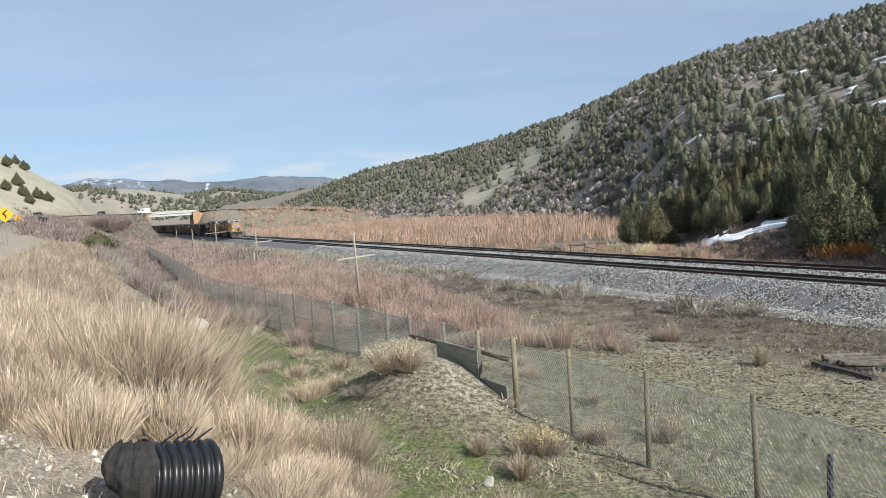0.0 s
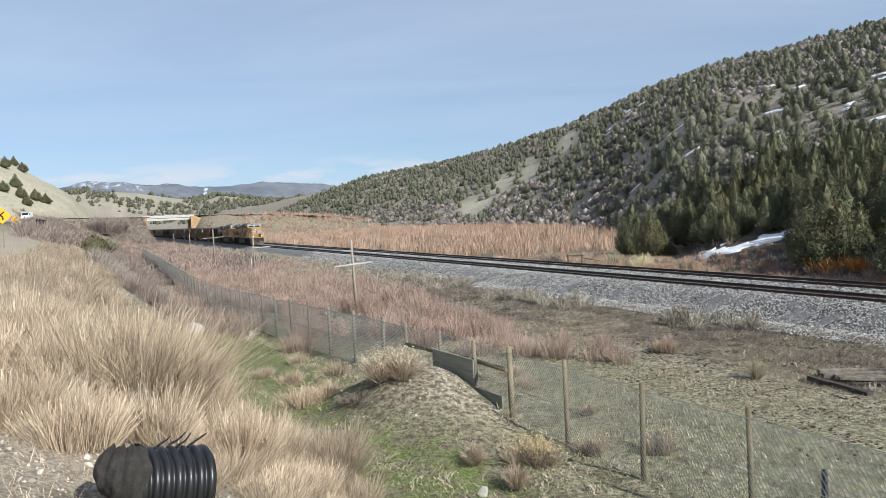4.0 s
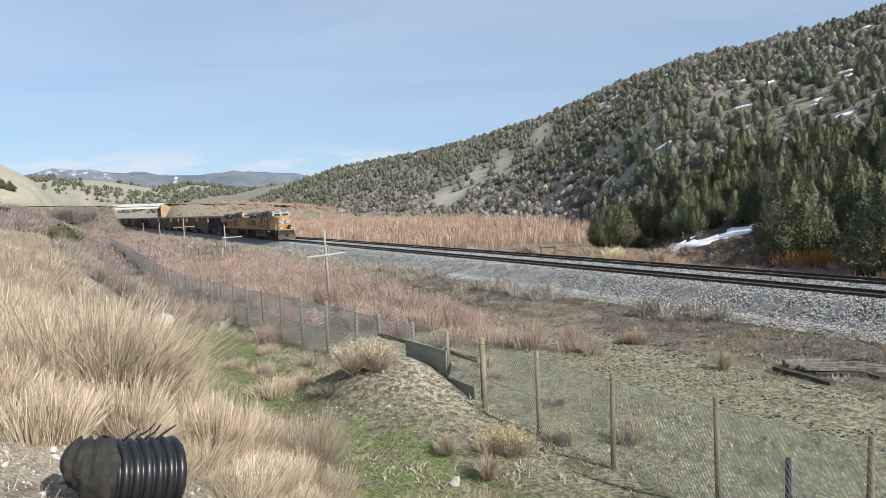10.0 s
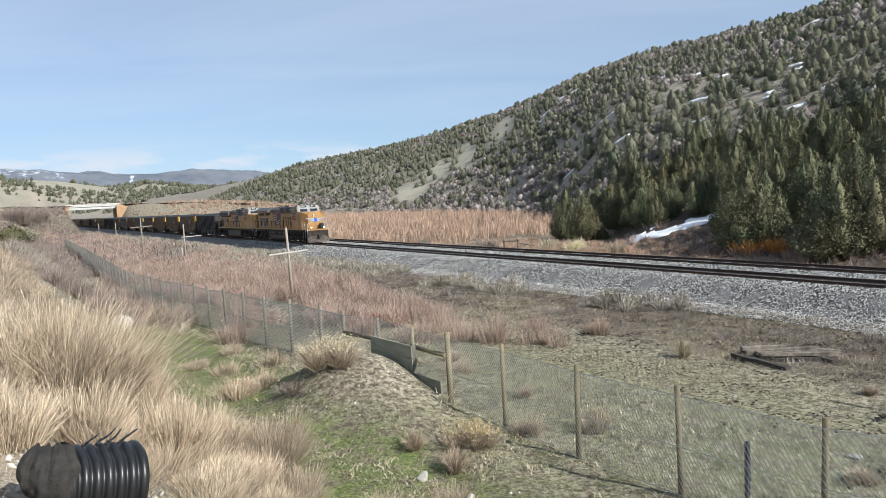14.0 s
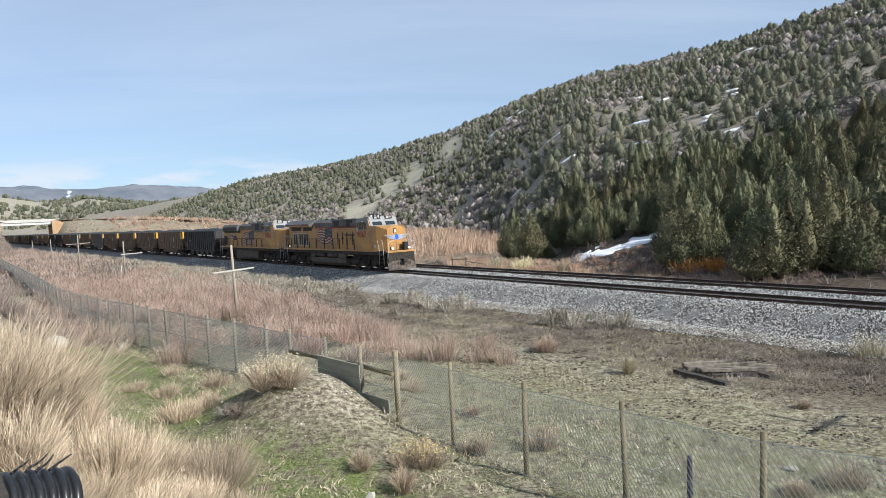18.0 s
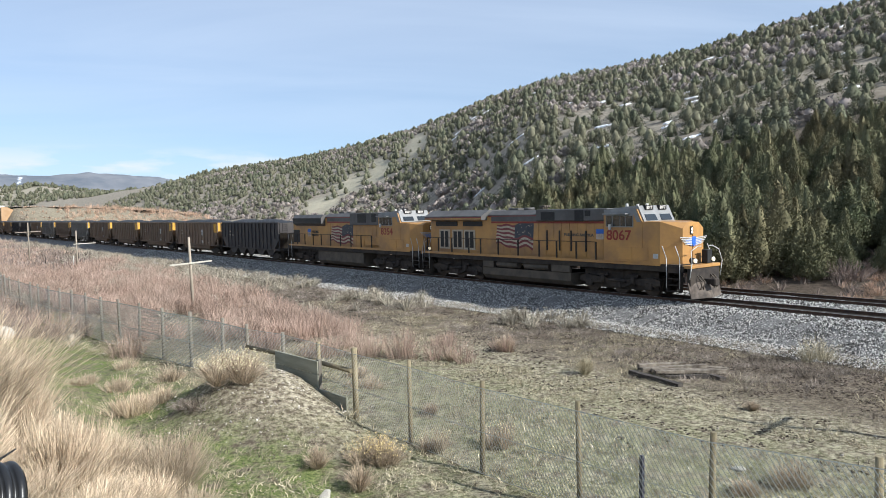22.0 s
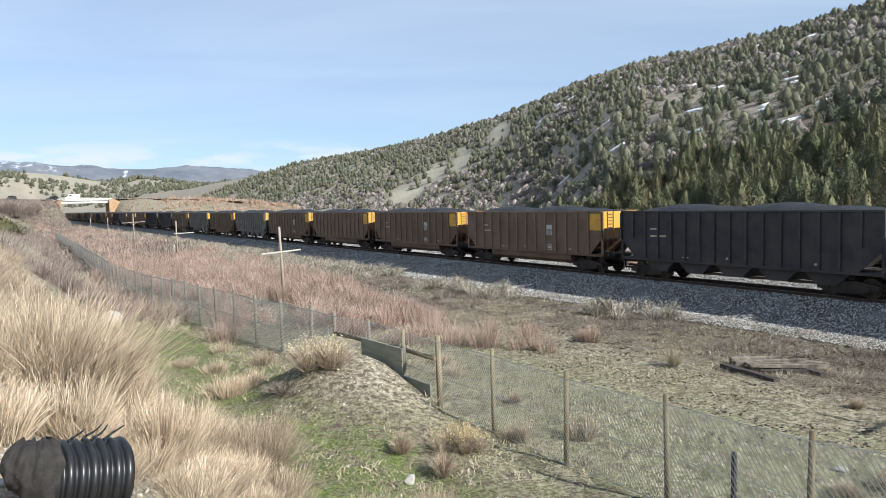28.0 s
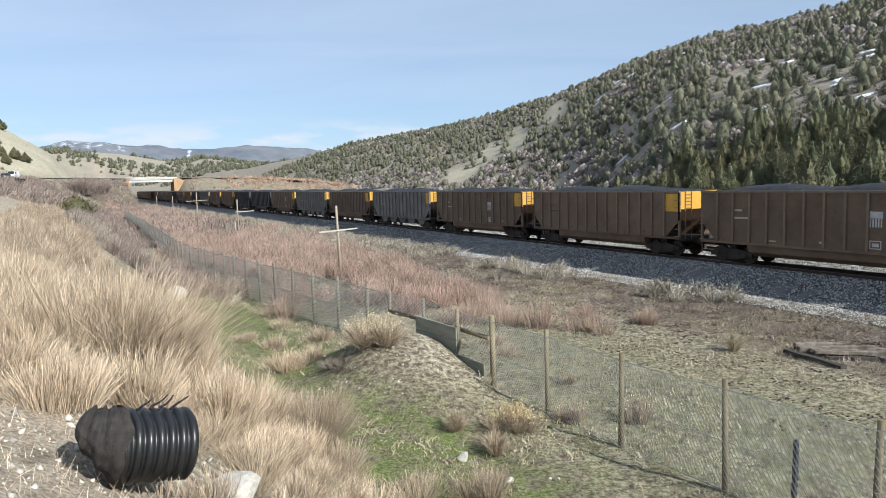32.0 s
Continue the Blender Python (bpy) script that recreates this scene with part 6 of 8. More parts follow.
# ---------- plants ----------
M.update(
    juniper=mat("juniper_leaf", (0.086, 0.101, 0.054), (0.176, 0.174, 0.098), 0.35, 0.85, 0, island=0.25, tone=0.0, color3=(0.125, 0.085, 0.045), scale3=0.11, amount3=0.55, spec=0.2, coords="World"),
    juniper_far=mat("juniper_leaf_far", (0.10, 0.11, 0.074), (0.155, 0.148, 0.102), 0.06, 0.9, 0, island=0.18, tone=0.22, spec=0.1, coords="World"),
    brush_grey=mat("bare_brush", (0.17, 0.14, 0.11), (0.34, 0.295, 0.25), 0.8, 0.95, 0, island=0.45, tone=0.28, spec=0.1, coords="World"),
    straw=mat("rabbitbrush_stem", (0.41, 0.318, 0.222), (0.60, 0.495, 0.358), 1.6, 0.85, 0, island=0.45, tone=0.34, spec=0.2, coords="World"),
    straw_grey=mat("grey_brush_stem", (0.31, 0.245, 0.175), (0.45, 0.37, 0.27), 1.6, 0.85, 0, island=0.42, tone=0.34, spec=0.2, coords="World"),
    bloom=mat("dry_bloom", (0.62, 0.47, 0.20), (0.70, 0.58, 0.32), 3.0, 0.9, 0, island=0.3, spec=0.1),
    bloom_pale=mat("pale_bloom", (0.66, 0.58, 0.36), (0.72, 0.66, 0.46), 3.0, 0.9, 0, island=0.2, spec=0.1),
    willow=mat("red_willow_stem", (0.33, 0.235, 0.185), (0.42, 0.32, 0.255), 0.35, 0.85, 0, island=0.35, tone=0.28, spec=0.2, coords="World"),
    willow_tan=mat("tan_willow_stem", (0.41, 0.28, 0.195), (0.48, 0.355, 0.26), 0.12, 0.85, 0, island=0.3, tone=0.28, spec=0.2, coords="World"),
    willow_grey=mat("mauve_brush_stem", (0.21, 0.168, 0.145), (0.29, 0.235, 0.20), 0.3, 0.9, 0, island=0.3, tone=0.28, spec=0.2, coords="World"),
    hill_brush=mat("grey_hill_brush", (0.19, 0.165, 0.148), (0.29, 0.255, 0.23), 0.1, 0.95, 0, island=0.25, tone=0.25, spec=0.1, coords="World"),
    orange=mat("orange_willow_stem", (0.52, 0.25, 0.07), (0.45, 0.22, 0.08), 1.0, 0.85, 0, island=0.3, spec=0.2),
    sage=mat("sage_leaf", (0.25, 0.215, 0.165), (0.42, 0.385, 0.31), 0.9, 0.9, 0, island=0.3, tone=0.28, spec=0.15, coords="World"),
    grass=mat("green_grass", (0.10, 0.16, 0.035), (0.22, 0.26, 0.08), 0.8, 0.8, 0, island=0.4, spec=0.2, coords="World"),
    dry_grass=mat("dry_grass", (0.30, 0.26, 0.17), (0.47, 0.42, 0.30), 0.7, 0.85, 0, island=0.45, tone=0.28, spec=0.2, coords="World"),
)


def stems(n, radius, height, width, seed, spread=1.0, lean=0.5, forks=0.55, base=0.18, droop=0.0):
    """Thin bent stems from one root, many of them side twigs that leave a stem part way up: vertices and quads."""
    rng = np.random.RandomState(seed)
    m = max(8, int(n * (1 - forks)))
    a = rng.uniform(0, 2 * np.pi, m)
    q = np.sqrt(rng.uniform(0, 1, m))
    lump = 1 + 0.16 * np.sin(a * 3 + seed) + 0.1 * np.sin(a * 7 + 2 * seed)
    out = np.stack([np.cos(a), np.sin(a), np.zeros(m)], 1)
    root = out * (q * radius * base)[:, None] + rng.normal(0, 0.05, (m, 3)) * radius * np.array([1, 1, 0])
    length = rng.uniform(0.6, 1.08, m) * (1 + 0.5 * (lump - 1))
    tip = out * (q * radius * spread * lump)[:, None] + rng.normal(0, 0.13, (m, 3)) * radius * np.array([1, 1, 0])
    tip[:, 2] = height * np.sqrt(np.clip(1 - (q * lean) ** 2, 0.04, 1)) * length - droop * q * height
    mid = root * 0.42 + tip * 0.5 + np.stack([rng.normal(0, 0.05, m) * radius, rng.normal(0, 0.05, m) * radius, 0.09 * height * (1 - 0.5 * q)], 1)
    # twigs
    k = rng.randint(0, m, max(1, n - m))
    u = rng.uniform(0.3, 0.98, len(k))[:, None]
    r2 = np.where(u < 0.5, root[k] + (mid[k] - root[k]) * u * 2, mid[k] + (tip[k] - mid[k]) * (u * 2 - 1))
    way = (tip[k] - mid[k])
    ln = np.linalg.norm(way, axis=1)[:, None]
    t2 = r2 + (way / (ln + 1e-6) + rng.normal(0, 0.26, (len(k), 3))) * height * rng.uniform(0.08, 0.24, len(k))[:, None]
    t2[:, 2] = np.maximum(t2[:, 2], 0.02)
    m2 = (r2 + t2) / 2 + rng.normal(0, 0.02, (len(k), 3)) * height
    root, mid, tip = np.concatenate([root, r2]), np.concatenate([mid, m2]), np.concatenate([tip, t2])
    n = len(root)
    ang = rng.uniform(0, 2 * np.pi, n)
    side = np.stack([np.cos(ang), np.sin(ang), np.zeros(n)], 1)
    w = width * rng.uniform(0.6, 1.2, n)
    w[:m] *= 1.5
    w[m:] *= 0.75
    v = np.stack([root - side * w[:, None] * 0.5, root + side * w[:, None] * 0.5, mid - side * w[:, None] * 0.42, mid + side * w[:, None] * 0.42,
                  tip - side * w[:, None] * 0.28, tip + side * w[:, None] * 0.28], 1).reshape(-1, 3)
    k = np.arange(n)[:, None] * 6
    f = np.concatenate([k + np.array([0, 1, 3, 2]), k + np.array([2, 3, 5, 4])], 1).reshape(-1, 4)
    return v, f


def tufts(n, centres, size, seed):
    """Small flat leaf flakes round given centres."""
    rng = np.random.RandomState(seed)
    c = centres[rng.randint(0, len(centres), n)] + rng.normal(0, size * 0.7, (n, 3))
    d1 = rng.normal(0, 1, (n, 3))
    d1 /= np.linalg.norm(d1, axis=1)[:, None]
    d2 = np.cross(d1, rng.normal(0, 1, (n, 3)))
    d2 /= np.linalg.norm(d2, axis=1)[:, None]
    s = size * rng.uniform(0.5, 1.2, n)[:, None]
    v = np.stack([c - d1 * s, c + d2 * s * 0.55, c + d1 * s, c - d2 * s * 0.55], 1).reshape(-1, 3)
    f = np.arange(n)[:, None] * 4 + np.arange(4)
    return v, f


def join(*parts_):
    vs, fs, base = [], [], 0
    for v, f in parts_:
        vs.append(v)
        fs.append(f + base)
        base += len(v)
    return np.concatenate(vs), np.concatenate(fs)


quick_mesh = fast_mesh


def bush_thing(name, x, y, radius, height, n, width, seed, material, label, category, group="", bloom=None, sink=0.03, **kw):
    root = empty(name, pose(x, y, ground_at(x, y) - sink))
    rng = np.random.RandomState(seed + 5000)
    many = 1 if radius < 0.45 else min(9, int(3 + 4.5 * radius))
    clumps = []
    for q in range(many):
        # sub-bushes grown together, the outer ones lower and leaning outwards
        a, o = q * 2.4 + rng.uniform(-0.4, 0.4), 0.0 if many == 1 else radius * 0.62 * math.sqrt((q + 0.3) / many)
        size = 1.0 if many == 1 else rng.uniform(0.55, 0.72)
        h = height * (1.0 if many == 1 else (1 - 0.42 * (o / radius) ** 1.5) * rng.uniform(0.82, 1.04))
        v, f = stems(max(60, int(n / many)), radius * size, h, width, seed * 13 + q, **kw)
        tilt = (0.55 if radius < 2.5 else 0.15) * o / radius
        v = v + np.stack([math.cos(a) * (o + v[:, 2] * tilt), math.sin(a) * (o + v[:, 2] * tilt), rng.uniform(-0.05, 0.0) - 0.06 * o + v[:, 2] * 0], 1)
        clumps.append((v, f))
    v, f = join(*clumps)
    ob = new("foliage", quick_mesh("foliage", v, f, material))
    ob.parent = root
    # stems darken from pale ends down to their roots; each bush a little different
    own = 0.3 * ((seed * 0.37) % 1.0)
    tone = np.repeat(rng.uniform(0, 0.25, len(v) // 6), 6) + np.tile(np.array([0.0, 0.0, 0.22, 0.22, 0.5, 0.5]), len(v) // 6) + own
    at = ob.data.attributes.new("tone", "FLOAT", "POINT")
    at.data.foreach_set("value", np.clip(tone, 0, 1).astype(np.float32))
    if bloom:
        tips = v.reshape(-1, 6, 3)[:, 4]
        tips = tips[tips[:, 2] > np.quantile(tips[:, 2], 0.72)]
        b = new("bloom", quick_mesh("bloom", *tufts(n // 4, tips, 0.022, seed), bloom))
        b.parent = root
    tagged(root, label, category, group)
    return root


def build_near_bushes():
    tan, grey = M["straw"], M["straw_grey"]
    rows = [  # x, y, radius, height, stems, paint, bloom
        (-4.94, 9.9, 1.75, 1.5, 6200, tan, None), (-4.75, 7.3, 0.65, 0.85, 1500, tan, None), (-3.95, 7.15, 0.52, 0.75, 1400, tan, None), (-3.7, 8.3, 0.68, 0.8, 1700, tan, None),
        (-3.2, 10.2, 0.62, 1.15, 1700, tan, None), (-4.5, 11.9, 0.82, 1.2, 1800, tan, None), (-2.85, 14.9, 1.2, 1.2, 3400, grey, None), (-1.98, 13.0, 0.75, 0.75, 1300, grey, None),
        (-0.5, 12.6, 0.66, 0.7, 900, grey, None), (0.85, 12.8, 0.6, 0.8, 900, grey, None), (-4.75, 21.6, 0.68, 0.85, 900, tan, None), (-4.1, 22.6, 0.6, 0.72, 800, tan, None),
        (-7.3, 26.8, 0.5, 0.6, 500, grey, None), (-6.0, 26.0, 0.52, 0.75, 600, grey, None), (-4.45, 26.9, 0.55, 0.7, 600, grey, None), (-6.6, 29.8, 0.46, 0.65, 400, grey, None),
        (-2.5, 11.6, 0.6, 0.75, 1100, tan, None), (-3.5, 12.9, 0.7, 0.9, 1300, tan, None), (-5.9, 13.6, 0.9, 1.1, 1500, tan, None), (-6.9, 11.2, 1.0, 1.2, 1700, tan, None), (-5.9, 8.6, 0.8, 1.0, 1500, tan, None),
        (-1.7, 7.9, 0.42, 0.55, 700, grey, None), (-2.3, 8.9, 0.5, 0.6, 800, tan, None), (-2.05, 6.15, 0.28, 0.5, 420, grey, None), (-2.14, 5.70, 0.2, 0.42, 160, grey, None), (-2.3, 5.62, 0.16, 0.32, 110, grey, None), (-1.2, 9.6, 0.4, 0.5, 600, tan, None)]
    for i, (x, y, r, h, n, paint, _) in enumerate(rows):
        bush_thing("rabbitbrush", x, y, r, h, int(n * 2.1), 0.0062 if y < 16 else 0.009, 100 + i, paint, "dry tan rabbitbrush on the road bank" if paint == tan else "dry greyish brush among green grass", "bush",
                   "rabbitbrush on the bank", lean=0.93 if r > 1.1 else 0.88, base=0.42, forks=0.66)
    bush_thing("rabbitbrush", -1.75, 21.0, 1.15, 0.95, 6000, 0.008, 140, grey, "pale brush with straw yellow blooms on the earth heap", "bush", bloom=M["bloom_pale"], lean=0.95, forks=0.75, base=0.15)
    bush_thing("rabbitbrush", 1.78, 16.5, 0.72, 0.72, 4200, 0.007, 141, grey, "grey brush with orange yellow dry blooms beside the fence", "bush", bloom=M["bloom"], lean=0.97, forks=0.75, base=0.15)
    bush_thing("dead_brush", -2.75, 20.3, 0.8, 0.4, 1300, 0.010, 142, M["brush_grey"], "flattened grey dead brush on the earth heap", "bush", lean=0.98)
    for i, (x, y, r, h) in enumerate(((3.45, 17.2, 0.45, 0.68), (5.1, 17.0, 0.48, 0.9), (2.4, 24.2, 0.8, 0.55), (0.44, 16.4, 0.38, 0.55), (1.3, 15.1, 0.34, 0.65), (19.2, 22.4, 0.75, 1.05),
                                      (8.85, 28.4, 0.5, 0.9), (10.27, 23.4, 0.38, 0.75), (10.45, 12.9, 0.6, 0.68), (9.24, 12.8, 0.4, 0.4), (2.4, 26.0, 0.5, 0.5), (6.2, 27.5, 0.4, 0.5), (4.0, 20.6, 0.3, 0.35), (13.2, 18.0, 0.3, 0.3))):
        bush_thing("meadow_brush", x, y, r, h, 1000, 0.0075, 160 + i, M["dry_grass"] if i in (5, 7) else grey, "small dry pale brush on the meadow", "bush", "brush on the meadow", bloom=M["bloom_pale"] if i in (0, 1, 5) else None, lean=0.9)
    for i, (x, y, r, h) in enumerate(((-12.6, 39.2, 1.6, 1.9), (-10.7, 38.2, 1.2, 1.6), (-7.2, 32.4, 1.0, 1.3), (-15.6, 42.6, 1.5, 1.9), (-22.8, 59.0, 2.3, 2.0), (-19.5, 52.0, 1.5, 1.6), (1.3, 30.0, 1.0, 1.3), (3.1, 29.4, 0.9, 1.35), (4.4, 28.7, 0.8, 1.45), (-1.2, 32.5, 1.0, 1.2), (6.6, 30.4, 0.6, 0.8), (8.8, 28.3, 0.55, 0.8), (2.4, 31.8, 1.0, 1.3), (-3.4, 35.5, 1.2, 1.4))):
        bush_thing("red_willow", x, y, r, h, 800, 0.0085, 190 + i, M["willow"] if i != 1 else M["willow_grey"], "leafless reddish willow bush by the fence", "bush", "willows by the fence", lean=0.7, base=0.5)
    # beyond the rails
    for i, (x, y, r, h, paint) in enumerate(((18.0, 74.9, 1.2, 1.6, M["dry_grass"]), (19.9, 71.3, 1.3, 1.5, M["bloom_pale"]), (22.6, 66.5, 1.0, 1.3, M["straw_grey"]), (29.0, 52.8, 1.9, 1.5, M["orange"]), (30.4, 51.2, 1.4, 1.4, M["orange"]),
                                             (36.0, 44.5, 1.8, 1.9, M["willow_grey"]), (37.2, 41.2, 1.9, 1.7, M["willow_grey"]), (31.9, 50.0, 1.5, 2.2, M["willow_grey"]), (12.6, 83.5, 1.5, 1.4, M["brush_grey"]))):
        bush_thing("lineside_bush", x, y, r, h, 900, 0.03, 220 + i, paint, "orange leafless willow beyond the rails" if paint == M["orange"] else "leafless pale bush beyond the rails", "bush", "bushes beyond the rails", lean=0.85, base=0.35)


build_near_bushes()


def scatter_places(n, seed, test, s_range, v_range, size, templates, sink=0.05, squash=(0.8, 1.2)):
    rng = np.random.RandomState(seed)
    s, v = rng.uniform(*s_range, n), rng.uniform(*v_range, n)
    x, y = (CAM_V - v) * NX + s * NY, (CAM_V - v) * NY - s * NX
    keep = test(s, v, x, y, rng)
    x, y = x[keep], y[keep]
    n = len(x)
    return (rng.randint(0, templates, n), x, y, ground_z(x, y) - sink, rng.uniform(0, 6.28, n), rng.uniform(*size, n), rng.uniform(*squash, n), np.zeros(n))


def blobs(x, y, f, seed, level):
    return wave(x, y, f, seed) > level


def in_view(x, y, lo=-37, hi=48):
    b = np.degrees(np.arctan2(x, y))
    return (b > lo) & (b < hi)


def brush_fields():
    def set_of(k, n, r, h, w, **kw):
        t = [stems(n, r, h, w, 300 + 10 * k + i, **kw) for i in range(4)]
        return [a for a, _ in t], [b for _, b in t]
    # tan brush over the whole road bank
    tv, tf = set_of(0, 400, 0.85, 0.8, 0.012, lean=0.86, base=0.5)
    pl = scatter_places(1500, 41, lambda s, v, x, y, r: (s < -13.5) & in_view(x, y) & (v > 31.3 + 0.06 * np.clip(-s - 18, 0, 60) + 0.7 * wave(x, y, 0.3, 40)) & (np.hypot(x, y) > 13), (-75, -12), (28.2, 36.5), (0.4, 0.85), 4)
    scatter_mesh("bank_brush", tv, tf, pl, M["straw_grey"], "dry tan rabbitbrush covering the road bank", "brush")
    tv, tf = set_of(1, 110, 1.05, 0.75, 0.028, lean=0.86, base=0.6)
    pl = scatter_places(2400, 42, lambda s, v, x, y, r: in_view(x, y) & (v > 34.2) & blobs(x, y, 0.12, 56, -0.4), (-200, -75), (30.5, 37.5), (0.3, 0.6), 4)
    scatter_mesh("bank_brush", tv, tf, pl, M["straw_grey"], "dry tan brush further along the road bank", "brush")
    # low brush that fills the near bank between the large bushes
    tv, tf = set_of(10, 520, 0.5, 0.5, 0.0056, lean=0.9, base=0.25, forks=0.7)
    r = np.random.RandomState(171)
    x, y = r.uniform(-9.5, 0.2, 420), r.uniform(6.6, 16.5, 420)
    s, v = x * NY - y * NX, CAM_V - (x * NX + y * NY)
    keep = (v > 28.3 + 0.5 * wave(x, y, 0.8, 172)) & (np.hypot(x + 2.6, y - 6.1) > 1.3) & (v < 34.5) & (np.hypot(x + 4.6, y - 5.6) > 1.6) & (np.hypot(x + 2.0, y - 6.7) > 0.5) & (np.hypot(x, y) > 6.8)
    x, y = x[keep], y[keep]
    n = len(x)
    pl = (r.randint(0, 4, n), x, y, ground_z(x, y) - 0.03, r.uniform(0, 6.28, n), r.uniform(0.6, 1.15, n), r.uniform(0.8, 1.2, n), np.zeros(n))
    scatter_mesh("bank_brush", tv, tf, pl, M["straw"], "low dry tan brush between the rabbitbrush on the bank", "brush")
    # mauve brush between bank and fence
    tv, tf = set_of(2, 220, 0.95, 1.1, 0.02, lean=0.85, base=0.5)
    pl = scatter_places(900, 43, lambda s, v, x, y, r: in_view(x, y) & (s < -40) & blobs(x, y, 0.14, 44, 0.05), (-160, -40), (25.5, 33), (0.5, 1.1), 4)
    scatter_mesh("verge_brush", tv, tf, pl, M["willow_grey"], "leafless mauve brush between bank and fence", "brush")
    # red willow belt between fence and railway
    tv, tf = set_of(3, 230, 0.8, 0.95, 0.0105, lean=0.88, base=0.4)
    pl = scatter_places(2300, 45, lambda s, v, x, y, r: in_view(x, y) & (s > -95) & (v < 23.3 + 0.02 * np.abs(s + 40)) & (v > 11 + 0.15 * np.clip(s + 52, -20, 22)) & ((s < -30) | (s < -16)) & (wave(x, y, 0.28, 47) + 0.6 * wave(x, y, 0.8, 48) > np.interp(s, [-60, -30, -18], [-0.45, -0.1, 0.55])), (-95, -18), (9.5, 25), (0.65, 1.25), 4)
    scatter_mesh("willow_belt", tv, tf, pl, M["willow"], "leafless reddish willow thicket along the fence", "willow thicket")
    tv, tf = set_of(4, 90, 1.1, 0.95, 0.03, lean=0.85, base=0.6)
    pl = scatter_places(2600, 46, lambda s, v, x, y, r: in_view(x, y) & (v < 24.5) & blobs(x, y, 0.12, 54, -0.35), (-260, -90), (8.5, 26), (0.7, 1.3), 4)
    scatter_mesh("willow_belt", tv, tf, pl, M["willow"], "leafless reddish brush far along the line", "willow thicket")
    # sage by the ballast and over the dark bank
    tv, tf = [], []
    for i in range(4):
        a = stems(64, 0.55, 0.6, 0.024, 360 + i, lean=0.95)
        tips = a[0].reshape(-1, 6, 3)[:, 4]
        b = tufts(44, tips, 0.045, 365 + i)
        v, f = join(a, b)
        tv.append(v)
        tf.append(f)
    pl = scatter_places(3000, 48, lambda s, v, x, y, r: in_view(x, y) & (s < -21) & (v > 4.6) & (v < 7.6 + 0.13 * np.clip(-s - 25, 0, 45)) & ((s < -52) | blobs(x, y, 0.45, 49, 0.1)), (-190, -20), (4.5, 14), (0.65, 1.45), 4)
    scatter_mesh("sagebrush", tv, tf, pl, M["sage"], "grey green sagebrush along the ballast", "sagebrush")
    pl = scatter_places(3400, 148, lambda s, v, x, y, r: in_view(x, y) & (v < 33) & (((s < -36) & blobs(x, y, 0.2, 149, -0.05)) | ((s < -52) & (v > 26))), (-180, -34), (10, 33), (0.7, 1.35), 4)
    scatter_mesh("sagebrush", tv, tf, pl, M["sage"], "grey sagebrush between the willows and along the ditch", "sagebrush")
    # dead grey scrub and straw on the dark bank below the ballast
    tv, tf = set_of(5, 80, 0.5, 0.24, 0.010, lean=0.99, base=0.5)
    pl = scatter_places(7500, 50, lambda s, v, x, y, r: in_view(x, y) & blobs(x, y, 0.6, 151, -0.3) & (r.uniform(0, 1, s.shape) < np.clip((12 - v) / 6, 0.1, 1)), (-60, 6), (4.4, 13), (0.5, 1.2), 4)
    scatter_mesh("dead_scrub", tv, tf, pl, M["brush_grey"], "dead grey scrub lying on the dark bank", "scrub")
    # tall tan willows on the flats beyond the railway
    tv, tf = set_of(6, 52, 1.15, 1.75, 0.046, lean=0.85, base=0.6)
    def flats(s, v, x, y, r):
        b, d = np.degrees(np.arctan2(x, y)), np.hypot(x, y)
        return (b > -16) & (b < 17.5) & (d < along_hill(b, 1) * 1.02) & (v < -11 - 0.0 * s) & ((b < 14) | (d > 96)) & ((d > 100) | blobs(x, y, 0.2, 52, 0.3))
    pl = scatter_places(9000, 51, flats, (-420, -58), (-150, -11), (0.75, 1.35), 4)
    scatter_mesh("willow_flats", tv, tf, pl, M["willow_tan"], "tall tan leafless willows on the flats", "willow thicket")
    # pale dry brush beyond the far track
    tv, tf = set_of(9, 90, 0.6, 0.6, 0.02, lean=0.9, base=0.4)
    pl = scatter_places(2600, 153, lambda s, v, x, y, r: in_view(x, y, 4, 48) & blobs(x, y, 0.35, 154, -0.3), (-95, 4), (-26, -8.6), (0.4, 1.2), 4)
    scatter_mesh("lineside_brush", tv, tf, pl, M["willow_tan"], "low dry tan brush beyond the far track", "brush")
    # far lineside brush on both sides
    tv, tf = set_of(7, 36, 1.1, 1.0, 0.08, lean=0.9, base=0.4)
    pl = scatter_places(1100, 53, lambda s, v, x, y, r: in_view(x, y) & (np.abs(v + 2.2) > 8) & (v < 12), (-330, -110), (-60, 12), (0.7, 1.6), 4)
    scatter_mesh("lineside_brush", tv, tf, pl, M["brush_grey"], "grey brown brush along the distant line", "brush")


    tv, tf = set_of(11, 44, 1.1, 0.95, 0.06, lean=0.9, base=0.5)
    near_way = lambda s, v: np.abs(v - np.interp(-s, [60, 150, 190, 223, 248, 273, 297, 321, 338], [45.2, 53.2, 54.4, 53, 49.2, 43.7, 36.4, 27.2, 17]))
    pl = scatter_places(5200, 155, lambda s, v, x, y, r: in_view(x, y) & (near_way(s, v) > 7.5) & (wave(x, y, 0.11, 156) > -0.5), (-335, -85), (11, 62), (0.55, 1.5), 4)
    scatter_mesh("flat_brush", tv, tf, pl, M["willow_grey"], "leafless mauve brush over the flats below the road", "brush")
